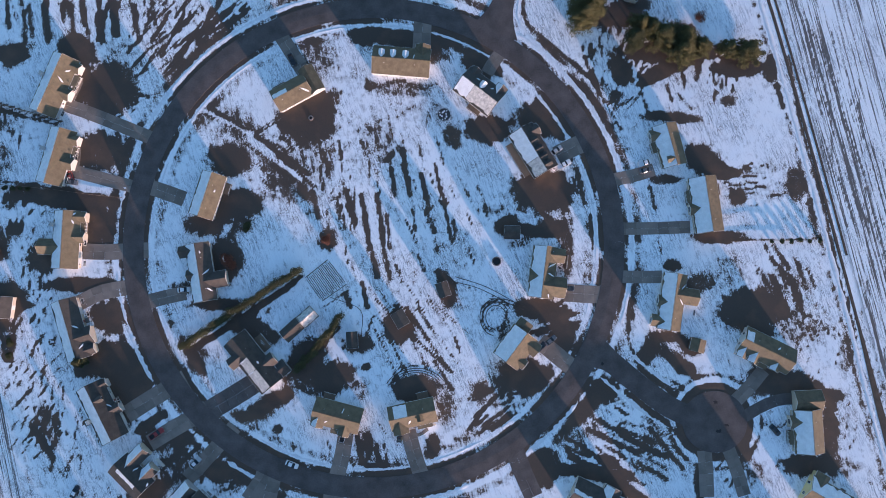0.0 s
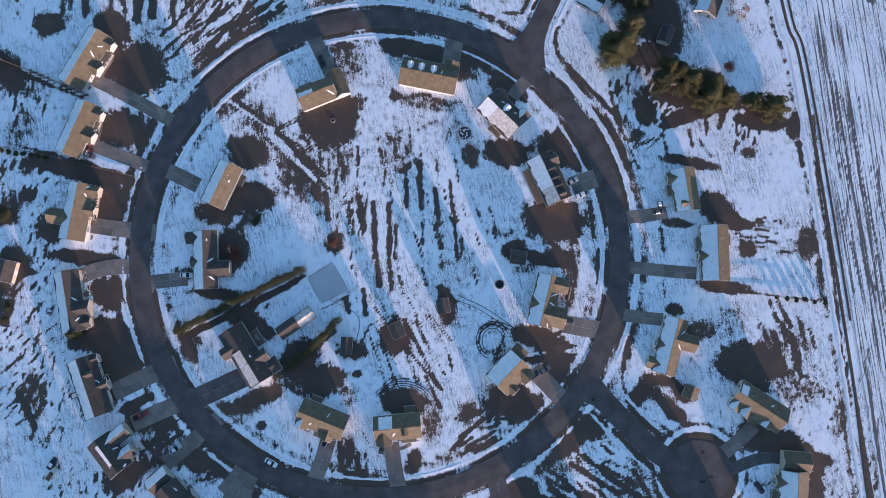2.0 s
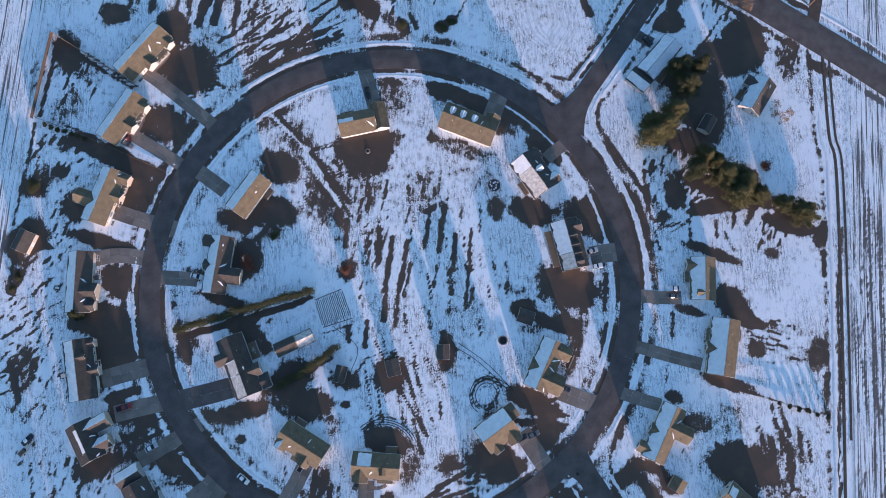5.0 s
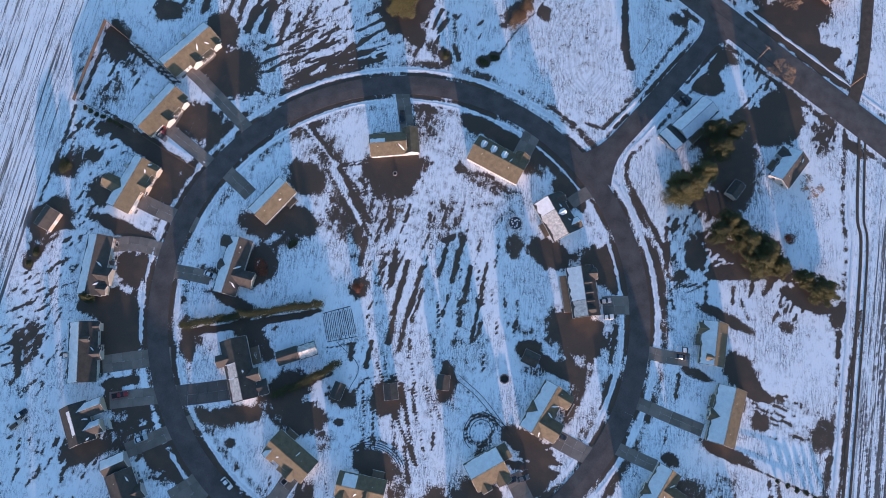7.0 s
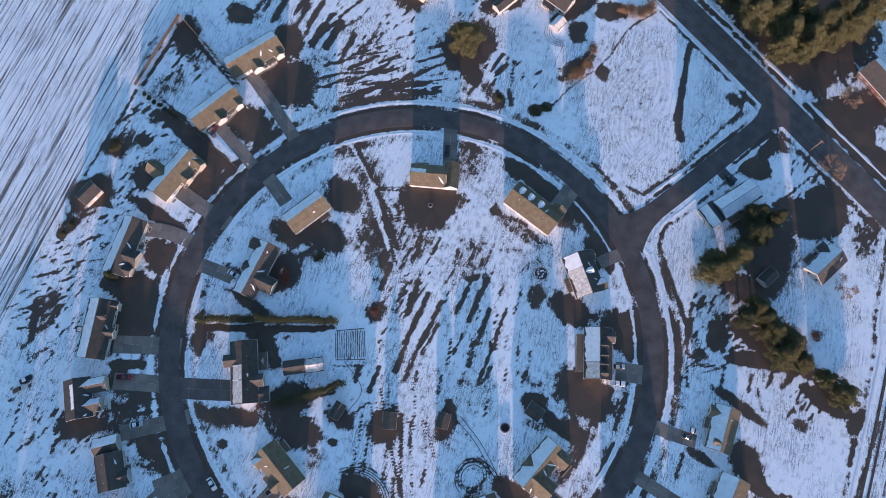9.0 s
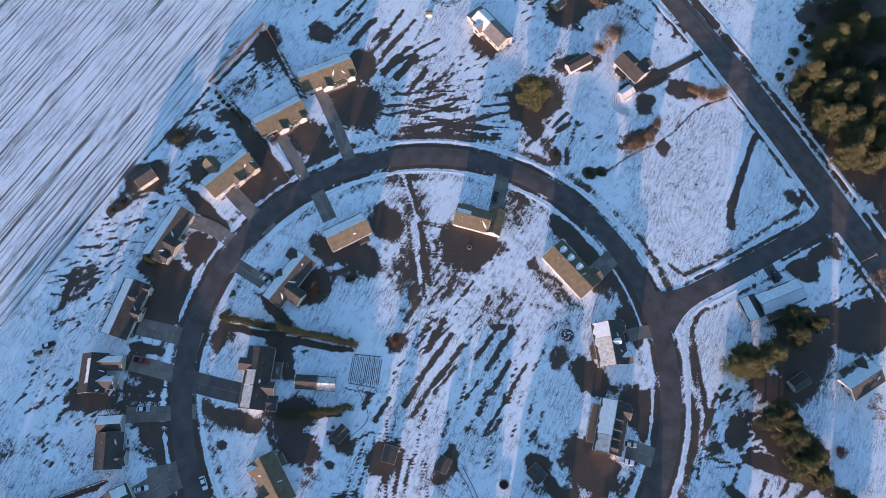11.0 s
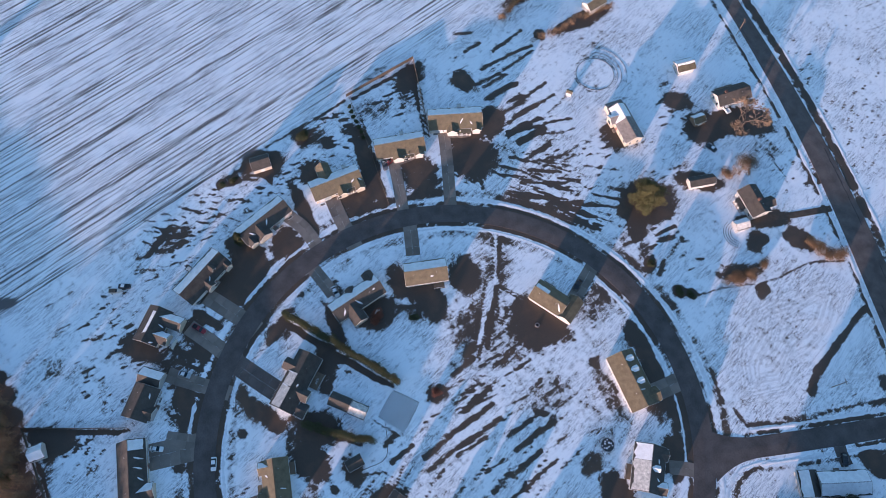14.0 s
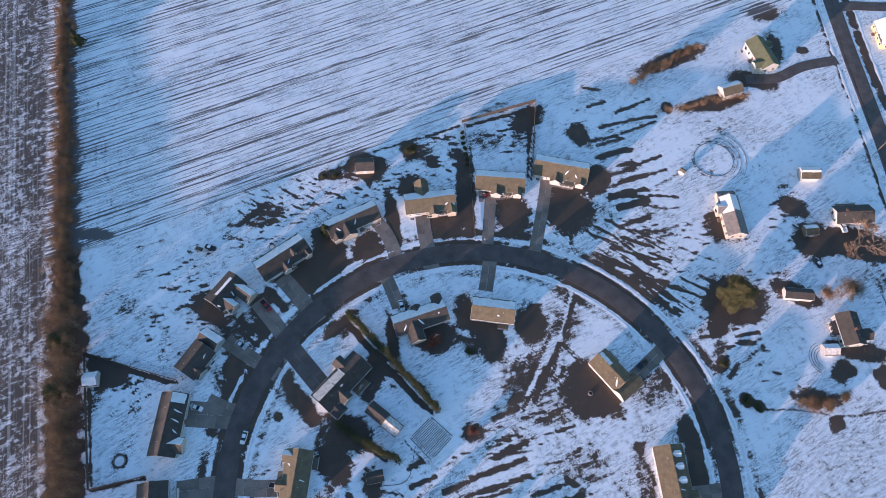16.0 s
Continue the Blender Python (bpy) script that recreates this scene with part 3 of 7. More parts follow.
melt(-120.8, 18.8, 7.0, 3.0, -11, 0.7)
melt(-110.2, 17.6, 6.8, 3.0, -1, 0.8)
streak(-98.0, 74.3, -94.7, 88.5, 0.80, 0.8)
streak(-103.4, 79.6, -104.7, 90.8, 1.00, 0.8)
streak(-110.8, 82.2, -111.1, 88.1, 0.80, 0.8)
streak(-95.4, 89.5, -92.4, 100.6, 0.60, 0.8)
melt(-83.7, 88.4, 9.1, 7.3, 67, 0.15)
streak(-76.1, 62.9, -60.2, 77.9, 0.40, 0.55)
streak(-60.2, 77.9, -45.3, 90.8, 0.40, 0.55)
streak(-79.2, 70.9, -65.4, 81.6, 0.50, 0.55)
streak(-57.9, 82.3, -49.3, 96.8, 0.60, 0.8)
streak(-58.4, 90.7, -51.3, 99.8, 0.60, 0.8)
streak(-58.2, 98.1, -52.2, 105.1, 0.80, 0.8)
streak(-45.6, 83.4, -58.8, 76.0, 0.50, 0.8)
melt(-88.3, 64.8, 5.5, 8.3, 34, 0.3)
streak(-92.6, 56.1, -79.8, 53.3, 0.80, 0.55)
streak(-68.3, 66.8, -74.0, 60.0, 0.60, 0.8)
streak(-81.6, 78.0, -73.5, 89.3, 0.50, 0.5)
streak(-71.3, 93.8, -63.0, 105.3, 0.50, 0.45)
melt(-42.9, 101.1, 6.6, 4.1, 34, 0.85)
melt(-40.6, 111.5, 4.0, 3.4, 34, 0.75)
melt(-36.9, 97.9, 3.1, 3.3, 34, 0.6)
melt(-36.8, 93.7, 4.3, 4.7, 34, 0.3)
melt(-27.6, 95.5, 2.7, 6.9, 66, 0.5)
streak(-22.9, 100.2, -18.8, 95.8, 1.00, 0.8)
streak(-27.5, 111.5, -23.2, 102.8, 0.80, 0.6)
melt(-7.1, 102.3, 1.9, 1.9, 34, 0.75)
streak(-31.0, 104.7, -30.6, 112.3, 0.60, 0.4)
melt(-21.4, 47.7, 9.2, 4.3, 34, 0.9)
melt(17.4, 69.9, 4.3, 8.3, 74, 0.6)
melt(-3.76, 74.2, 2.9, 5.6, 34, 0.4)
melt(-59.0, 46.5, 6.4, 2.7, 55, 0.28)
melt(0.29, 79.6, 4.3, 2.2, -9, 0.5)
# the mown lot and its ditch
melt(21.4, 118.6, 19.3, 27.3, 34, 0.1)
streak(24.4, 152.5, 29.3, 139.7, 0.9, -0.6)
streak(29.3, 139.7, 34.8, 125.8, 0.9, -0.6)
streak(34.8, 125.8, 39.2, 118.6, 0.9, -0.6)
streak(25.8, 155.9, 27.6, 149.6, 1.1, 1.2)
streak(27.6, 149.6, 31.1, 140.7, 1.3, 1.2)
streak(31.1, 140.7, 36.4, 126.3, 1.5, 1.2)
streak(36.4, 126.3, 41.6, 119.6, 1.5, 1.2)
melt(51.2, 145.0, 2.2, 3.4, 92, 0.7)
melt(-13.4, 135.4, 2.6, 3.4, 30, 0.9)
melt(3.6, 126.3, 2.0, 3.0, 40, 0.6)
streak(49.5, 120.9, 55.3, 141.4, 0.50, 0.6)
streak(55.3, 141.4, 52.7, 151.0, 0.50, 0.6)
streak(34.5, 91.9, 41.4, 92.6, 0.60, 0.6)
streak(41.4, 92.6, 49.3, 112.6, 0.60, 0.6)
streak(49.3, 112.6, 57.4, 133.0, 0.60, 0.6)
streak(19.5, 92.6, 31.1, 89.6, 0.60, 0.5)
melt(97.7, 118.7, 8.7, 6.9, 34, 0.85)
melt(86.6, 117.8, 4.4, 2.9, 63, 0.6)
melt(78.3, 107.0, 6.6, 3.7, 63, 0.85)
melt(88.9, 100.0, 8.6, 12.6, 34, 0.95)
melt(63.4, 187.3, 20.5, 16.2, 23, 1)
melt(71.1, 171.9, 6.5, 7.2, 34, 0.9)
streak(29.0, 182.3, 52.1, 173.2, 1.40, 0.85)
streak(52.1, 173.2, 69.4, 167.9, 1.40, 0.85)
melt(94.1, 168.9, 9.0, 7.0, 34, 0.95)
melt(89.9, 160.4, 5.4, 5.3, -12, 0.95)
melt(104.2, 154.9, 6.0, 3.3, -12, 0.9)
melt(97.8, 156.1, 3.0, 3.2, 34, 0.8)
streak(83.5, 159.0, 98.3, 155.1, 0.60, 0.7)
streak(98.3, 155.1, 111.6, 150.5, 0.60, 0.7)
melt(94.0, 85.8, 6.0, 6.6, 63, 0.5)
melt(109.5, 70.9, 8.6, 7.0, 2, 0.9)
melt(106.3, 62.3, 10.0, 2.0, 24, 0.75)
melt(130.8, 65.4, 7.0, 3.8, 34, 0.85)
melt(88.3, 62.6, 2.8, 4.4, 34, 0.75)
melt(87.2, 52.3, 2.8, 1.6, 34, 0.6)
streak(68.6, 61.4, 77.8, 53.1, 0.80, 0.7)
streak(77.8, 53.1, 82.4, 46.8, 0.80, 0.7)
streak(59.8, 72.8, 69.2, 64.3, 0.50, 0.6)
melt(63.6, 46.0, 2.8, 7.9, 34, 0.75)
melt(56.2, 62.9, 2.0, 6.1, 34, 0.3)
# homesteads by the country road
melt(-81.8, 143.0, 3.3, 3.4, 53, 0.75)
melt(-64.9, 146.8, 6.4, 7.6, 86, 0.75)
melt(-59.2, 163.7, 9.9, 5.6, 53, 0.85)
melt(-44.7, 131.6, 8.2, 3.6, 53, 0.8)
melt(-46.9, 109.5, 9.4, 8.0, 53, 0.85)
streak(-33.0, 103.3, -32.7, 111.8, 0.80, 0.8)
melt(-24.0, 95.4, 1.9, 2.8, 53, 0.75)
melt(-10.0, 98.7, 2.3, 2.3, 53, 0.85)
melt(-14.4, 138.3, 3.1, 2.5, 53, 0.85)
melt(-20.0, 145.3, 9.4, 3.4, 69, 0.8)
melt(-7.5, 151.5, 5.5, 3.6, 30, 0.85)
melt(-6.3, 123.0, 8.1, 3.2, 69, 0.75)
melt(2.96, 127.4, 2.2, 1.9, 53, 0.6)
streak(1.02, 124.9, 2.54, 150.7, 0.40, 0.6)
streak(2.54, 150.7, 7.4, 161.2, 0.40, 0.6)
streak(-5.5, 104.6, -3.74, 114.6, 0.40, 0.5)
streak(-3.74, 114.6, 0.18, 125.7, 0.40, 0.5)
melt(-45.5, 163.6, 5.8, 3.8, 53, 0.35)
streak(-42.2, 163.5, -29.6, 162.5, 0.50, 0.6)
streak(-58.1, 188.7, -33.5, 184.1, 0.90, 0.85)
streak(-33.5, 184.1, -2.1, 177.6, 0.90, 0.85)
streak(-2.1, 177.6, 23.0, 169.8, 0.90, 0.85)
streak(23.0, 169.8, 46.6, 162.6, 0.90, 0.85)
melt(-49.7, 127.0, 2.7, 7.7, 53, 0.2)
streak(-124.4, 72.9, -125.3, 84.1, 0.80, 0.8)
streak(-116.5, 73.2, -118.5, 87.0, 1.00, 0.8)
streak(-130.7, 78.3, -132.1, 103.5, 0.80, 0.8)
streak(-125.3, 84.1, -129.3, 102.6, 0.70, 0.8)
streak(-108.7, 83.0, -112.6, 99.8, 0.70, 0.8)
streak(-103.4, 82.6, -105.7, 100.0, 0.70, 0.8)
streak(-98.2, 74.0, -99.1, 83.7, 0.60, 0.8)
streak(-92.6, 75.9, -94.1, 86.9, 0.68, 0.8)
streak(-141.4, 76.2, -143.0, 84.2, 0.80, 0.8)
streak(-136.4, 87.3, -141.0, 103.7, 0.60, 0.8)
streak(-151.9, 76.5, -149.2, 83.4, 0.80, 0.8)
streak(-98.8, 93.1, -102.3, 103.7, 0.60, 0.5)
streak(-78.0, 79.7, -80.1, 96.5, 0.80, 0.5)
streak(-83.9, 74.6, -85.6, 86.6, 0.80, 0.5)
melt(-160.0, 120.0, 15.4, 3.6, 103, 0.8)
melt(-134.4, 129.4, 13.2, 3.5, 92, 0.9)
melt(-135.5, 109.6, 2.4, 2.4, 80, 0.75)
circle_mark(-107.0, 120.6, 8.8, 0.20, 0.45)
circle_mark(-107.0, 120.6, 10.9, 0.18, 0.2, 20, 140)
circle_mark(-107.0, 120.6, 13.0, 0.18, 0.2, 30, 150)
circle_mark(-107.0, 120.6, 15.8, 0.18, 0.28, 10, 120)
circle_mark(-107.0, 120.6, 18.6, 0.16, 0.28, 20, 100)
melt(-142.9, 150.5, 10.0, 3.8, 67, 0.85)
melt(-158.3, 166.8, 3.5, 8.1, 80, 0.6)
melt(-155.1, 178.9, 2.3, 2.0, 80, 0.75)
melt(-179.6, 169.7, 7.8, 4.8, 80, 0.7)
melt(-78.9, 146.4, 3.4, 3.6, 80, 0.75)
melt(-77.4, 111.8, 4.4, 6.5, 80, 0.55)
melt(-61.9, 156.9, 15.4, 5.0, 80, 0.8)
melt(-116.2, -129.9, 6.8, 2.2, 75, 0.8)
streak(-110.1, -74.3, -118.3, -62.6, 1.00, 0.6)
streak(-107.1, -113.6, -108.9, -102.8, 0.60, 0.4)
melt(-57.9, -123.0, 5.0, 5.4, 80, 0.55)
streak(-67.2, -131.2, -58.8, -115.0, 0.60, 0.85)
streak(-58.8, -115.0, -51.0, -99.2, 0.60, 0.85)
streak(-64.4, -129.7, -20.7, -127.5, 0.50, 0.8)
streak(-18.9, -127.4, -19.6, -118.2, 0.60, 0.75)
streak(-19.6, -118.2, -20.0, -109.8, 0.60, 0.75)
melt(-51.6, -127.7, 3.0, 10.1, 80, 0.4)
melt(-84.0, -116.4, 3.4, 3.2, 80, 0.42)
melt(-77.9, -94.7, 5.3, 1.8, 80, 0.35)
melt(-78.2, -109.1, 5.2, 1.8, 80, 0.25)
circle_mark(-27.0, -118.0, 1.9, 0.60, 0.75)
melt(-66.5, -80.6, 8.3, 5.4, 80, 0.3)
melt(-25.8, -82.3, 5.8, 7.5, 80, 0.35)
melt(-68.6, -68.4, 8.9, 4.0, 53, 0.35)
melt(-48.3, -79.8, 7.7, 4.7, 53, 0.4)
melt(-32.7, -86.3, 5.6, 2.5, 53, 0.4)
streak(-67.2, -131.1, -58.8, -116.6, 0.60, 0.85)
streak(-58.8, -116.6, -51.4, -101.7, 0.60, 0.85)
melt(-77.0, -86.2, 7.3, 3.9, 43, 0.85)
melt(-59.5, -122.5, 7.9, 2.5, 53, 0.75)
streak(-16.9, -21.9, -8.0, -15.9, 0.28, 0.6)
# the brush belt's floor and the stubble beyond it
streak(-330, -150.5, -160, -142.0, 3.4, 0.8)
streak(-160, -142.0, -85, -138.5, 4.6, 0.9)
streak(-85, -138.5, 60, -134, 6.4, 1.0)
melt(-170, -190, 190, 40, 4.6, 0.46)
melt(0.29, 20.6, 22.1, 23.9, -70, 0.07)
melt(8.2, -25.2, 17.7, 23.6, -60, 0.08)
melt(-35.7, 20.8, 14.0, 12.0, -0, 0.08)
melt(57.8, -13.6, 11.9, 19.7, -0, 0.06)
melt(-118.0, -32.5, 13.8, 38.9, -0, 0.08)
streak(150, 100, 186, -60, 7.0, 0.12)
streak(90.0, -17.8, 89.5, -33.5, 0.50, 0.6)
streak(89.5, -33.5, 93.2, -43.7, 0.50, 0.6)
streak(93.2, -43.7, 106.4, -51.6, 0.50, 0.6)
streak(106.4, -51.6, 122.1, -53.6, 0.50, 0.6)
# strokes
strokes(94.3, -67.6, 16.5, 10.7, -25, -27, 24, 8.0, 0.48, 0.6, 1)
strokes(74.6, -72.3, 7.8, 7.7, -0, -20, 10, 7.0, 0.60, 0.7, 2)
strokes(-72.6, 73.9, 14.2, 11.4, 41, 53, 30, 8.0, 0.44, 0.7, 3)
strokes(-54.5, 80.0, 10.1, 5.2, 31, 41, 14, 6.0, 0.50, 0.7, 4)
strokes(-64.3, 83.8, 24.1, 12.2, 34, 61, 12, 7.2, 0.36, 0.45, 5)
strokes(-85.1, 90.4, 15.5, 12.6, 34, 78, 10, 9.0, 0.40, 0.5, 6)
strokes(-75.6, 92.5, 21.2, 15.5, 75, 81, 11, 8.0, 0.40, 0.5, 7)
strokes(-53.8, 92.1, 17.6, 10.1, 36, 70, 9, 7.2, 0.36, 0.5, 8)
strokes(-26.8, 103.6, 14.9, 9.9, 31, 89, 14, 6.0, 0.50, 0.7, 9)
strokes(-1.7, 16.6, 24.0, 22.2, -0, -80, 28, 9.2, 0.32, 0.6, 10)
strokes(28.2, 10.4, 12.0, 18.1, -0, -75, 16, 6.8, 0.36, 0.6, 11)
strokes(16.1, -33.1, 17.6, 13.8, -60, -58, 26, 12.0, 0.28, 0.55, 12)
strokes(-27.7, 28.8, 12.0, 12.2, -0, -50, 26, 5.0, 0.40, 0.6, 13)
strokes(129.3, 56.5, 14.1, 8.2, -0, 79, 16, 4.4, 0.40, 0.7, 14)
strokes(145.0, -14.1, 9.9, 11.9, -0, -64, 20, 8.0, 0.50, 0.6, 15)
strokes(136.2, 19.9, 12.0, 8.1, -0, 5, 20, 8.0, 0.32, 0.5, 16)
strokes(165.4, 52.2, 6.1, 30.6, 14, -77, 26, 18.0, 0.26, 0.42, 17)
strokes(172.4, 25.8, 9.1, 44.5, 14, -78, 46, 22.0, 0.24, 0.42, 18)
strokes(172.0, -33.9, 5.0, 31.4, 14, -78, 24, 22.0, 0.26, 0.45, 19)
strokes(-118.0, -32.5, 9.9, 23.7, -0, 61, 24, 4.0, 0.40, 0.6, 20)
strokes(-111.3, -63.6, 9.7, 15.7, 20, 71, 30, 7.0, 0.36, 0.6, 21)
strokes(-3.55, -70.0, 11.7, 7.7, -0, -75, 12, 7.0, 0.50, 0.7, 22)
strokes(65.6, -25.5, 6.9, 7.9, -0, 20, 12, 5.0, 0.60, 0.7, 23)
strokes(41.5, -56.7, 9.8, 7.8, -0, 39, 16, 6.0, 0.50, 0.7, 24)
strokes(-64.2, -69.7, 7.7, 9.8, 40, 45, 18, 5.0, 0.44, 0.7, 25)
strokes(-46.5, -77.4, 7.8, 6.7, -0, 45, 16, 5.0, 0.44, 0.7, 26)
strokes(-43.2, -25.0, 8.9, 5.0, 20, 60, 12, 4.4, 0.50, 0.7, 27)
strokes(-19.4, -40.8, 9.8, 7.8, -0, 40, 8, 5.2, 0.50, 0.7, 28)
strokes(-123.8, 76.4, 14.2, 26.3, 80, 97, 8, 12.0, 0.40, 0.5, 29)
strokes(-83.5, -100.8, 23.9, 13.6, 70, 97, 36, 5.0, 0.40, 0.6, 30)
strokes(-49.3, -114.9, 8.0, 8.3, 80, 125, 16, 3.6, 0.40, 0.6, 31)
strokes(-77.5, 139.9, 6.7, 15.9, 80, 91, 14, 5.0, 0.50, 0.7, 32)
strokes(-138.1, 40.0, 8.8, 14.8, 79, 96, 26, 4.4, 0.40, 0.65, 33)
strokes(-130.7, 10.7, 10.7, 9.4, 34, 79, 20, 5.0, 0.50, 0.7, 34)
strokes(85.5, 67.9, 10.0, 12.3, 34, 81, 24, 5.0, 0.50, 0.7, 35)
strokes(90.9, 54.6, 8.1, 10.3, -0, 50, 16, 5.6, 0.50, 0.7, 36)
strokes(19.1, 122.7, 15.7, 20.9, 55, 65, 40, 8.0, 0.20, 0.15, 37)
strokes(90.8, 132.4, 8.4, 13.6, 34, 90, 14, 6.0, 0.60, 0.7, 38)
streak(-140.9, 23.6, -143.0, 39.0, 0.70, 0.9)
streak(-143.0, 39.0, -145.0, 51.9, 0.70, 0.9)
streak(-144.7, 52.2, -128.9, 47.7, 0.60, 0.7)
streak(-128.9, 47.7, -112.4, 43.4, 0.60, 0.7)
melt(-65.3, -33.5, 2.0, 2.0, 34, 0.5)
streak(-64.4, -37.7, -52.6, -30.3, 1.00, 0.75)
streak(-52.6, -30.3, -36.1, -19.2, 1.00, 0.75)
streak(-36.1, -19.2, -24.8, -11.1, 1.00, 0.75)
melt(-26.9, -47.5, 5.8, 3.8, 34, 0.5)
strokes(64.5, -28.5, 7.9, 6.9, -0, 15, 12, 6.0, 0.80, 0.8, 39)
melt(67.4, -34.4, 4.9, 5.9, -40, 0.75)
melt(67.9, -1.78, 2.8, 9.9, -0, 0.35)
melt(33.6, -66.3, 5.9, 1.9, 24, 0.3)
strokes(-125.0, 118.6, 20.6, 9.0, 61, 94, 14, 18.0, 0.18, 0.35, 40)
strokes(-159.4, -125.7, 9.4, 55.6, 80, 180, 34, 18.0, 0.16, 0.25, 41)
strokes(-83.0, 51.5, 13.2, 10.0, 80, 35, 12, 6.0, 0.40, 0.5, 42)
strokes(38.2, 102.4, 8.4, 6.8, 34, 64, 20, 4.0, 0.20, 0.18, 43)
strokes(10.1, 142.6, 13.2, 9.9, 34, 55, 24, 4.0, 0.20, 0.18, 44)
strokes(-59.6, 217.6, 13.4, 48.3, 38, 119, 60, 2.8, 0.24, 0.45, 45)
strokes(-25.2, 166.4, 13.3, 12.9, 64, 102, 20, 4.0, 0.40, 0.5, 46)
strokes(-69.5, 113.6, 19.8, 15.2, 80, 101, 40, 3.2, 0.30, 0.45, 47)
strokes(-48.7, 118.5, 13.3, 10.2, 64, 95, 20, 5.0, 0.40, 0.5, 48)
melt(88.2, 159.2, 10.5, 6.2, -9, 1)
melt(101.1, 152.3, 11.7, 3.5, -23, 1)
melt(96.2, 158.9, 5.4, 5.8, 24, 0.9)
melt(113.5, 148.5, 5.4, 2.3, -26, 0.9)
melt(110.6, 156.8, 1.7, 1.9, 24, 0.9)
melt(70.7, 136.1, 5.9, 4.7, 2, 1)
melt(71.4, 125.6, 7.3, 4.0, 35, 1)
melt(77.1, 130.9, 3.4, 4.5, 24, -1.3)
streak(84.2, 117.4, 89.5, 133.8, 0.32, 0.8)
melt(99.7, 125.6, 6.7, 8.4, 24, 1)
melt(96.0, 120.3, 2.9, 6.6, 24, 0.5)
melt(116.5, 124.6, 4.1, 8.0, 13, 0.45)
strokes(116.5, 124.6, 4.6, 8.9, 24, 81, 20, 2.8, 0.32, 0.5, 49)
melt(128.2, 123.4, 4.8, 1.6, -20, 0.9)
melt(38.1, 186.9, 10.6, 15.2, 47, 1.1)
melt(25.6, 216.5, 10.4, 19.8, 78, 1.1)
melt(58.0, 181.8, 11.9, 16.5, 47, 1.1)
melt(47.9, 214.1, 15.7, 37.1, 47, 1.1)
melt(26.8, 181.9, 4.5, 5.9, 78, 0.55)
strokes(37.4, 177.1, 5.5, 11.1, 82, 103, 30, 2.4, 0.32, 0.6, 50)
strokes(26.8, 183.7, 3.6, 5.1, 47, 103, 12, 2.0, 0.30, 0.5, 51)
melt(-25.2, 174.1, 3.2, 2.1, 60, 0.8)
strokes(-40.8, 218.0, 14.2, 33.0, 60, 111, 50, 2.4, 0.22, 0.5, 52)
strokes(-74.4, 200.4, 7.3, 15.3, 60, 109, 24, 2.8, 0.40, 0.6, 53)
mown([(4.5, 118.5), (19.8, 100.4), (34.2, 91.7), (41.8, 115.2), (30.3, 138.8), (23.9, 154.8), (11.4, 158.9), (4.8, 149.4)], 0.17)
mown([(42.9, 121.9), (52.1, 140.6), (49.7, 147.5), (30.8, 155.0), (29.2, 149.6)], 0.17)
CORNER_LINE = [(63.5, 123.2), (54.7, 95.8), (52.2, 84.5), (52.6, 80.6), (54.8, 76.2), (59.0, 71.2), (66.6, 63.2)]
for (x0, y0), (x1, y1) in zip(CORNER_LINE, CORNER_LINE[1:]):
    streak(x0, y0, x1, y1, 0.9, -0.7)
for x0, y0, x1, y1 in ((54.3, 88.6, 54.3, 83.0), (54.3, 83.0, 55.6, 79.4), (55.6, 79.4, 60.4, 74.4), (60.4, 74.4, 66.3, 69.2), (66.3, 69.2, 72.5, 64.0), (72.5, 64.0, 79.6, 58.0)):
    streak(x0, y0, x1, y1, 0.8, 0.9)
streak(85.1, -47.0, 96.6, -53.7, 0.90, 0.8)
streak(96.6, -53.7, 106.2, -59.9, 0.90, 0.8)
streak(106.2, -59.9, 110.8, -66.3, 0.90, 0.8)
melt(72.9, -57.8, 5.5, 3.1, 39, 0.9)
melt(76.5, -79.6, 10.7, 2.1, -8, 1)
melt(88.0, -85.8, 9.6, 2.3, -30, 0.8)
melt(113.5, -82.1, 1.9, 6.5, -0, 0.6)
strokes(92.3, -66.6, 15.5, 9.8, -25, -30, 22, 5.2, 0.48, 0.6, 54)
strokes(125.3, -78.3, 7.8, 7.7, -0, 58, 18, 3.2, 0.40, 0.6, 55)
strokes(141.5, -61.1, 7.8, 5.8, -0, 39, 12, 3.2, 0.40, 0.5, 56)
strokes(160.9, -65.0, 7.8, 11.6, -0, 68, 40, 2.8, 0.24, 0.5, 57)
melt(131.1, -80.3, 5.9, 4.2, -0, 0.35)
strokes(-64.9, -88.7, 11.4, 13.1, 34, 98, 26, 3.2, 0.36, 0.55, 58)
strokes(-100.1, -56.9, 12.0, 12.3, 34, 111, 30, 2.8, 0.32, 0.5, 59)
strokes(-96.5, -87.5, 9.7, 17.6, 34, 105, 40, 2.8, 0.32, 0.5, 60)
strokes(-73.3, 78.3, 14.7, 15.2, 45, 91, 40, 2.4, 0.24, 0.45, 61)
# the trodden white path between two dark edges, inside the loop
streak(-60.0, 47.8, -42.8, 39.1, 0.9, -0.5)
streak(-43.6, 38.0, -25.2, 23.5, 0.9, -0.7)
streak(-57.0, 48.8, -44.5, 40.8, 0.5, 0.5)
streak(-41.6, 39.3, -22.5, 25.0, 0.55, 0.9)
streak(-45.4, 36.4, -27.0, 22.4, 0.35, 0.45)
streak(-41.8, 39.6, -34.0, 45.4, 0.35, 0.6)
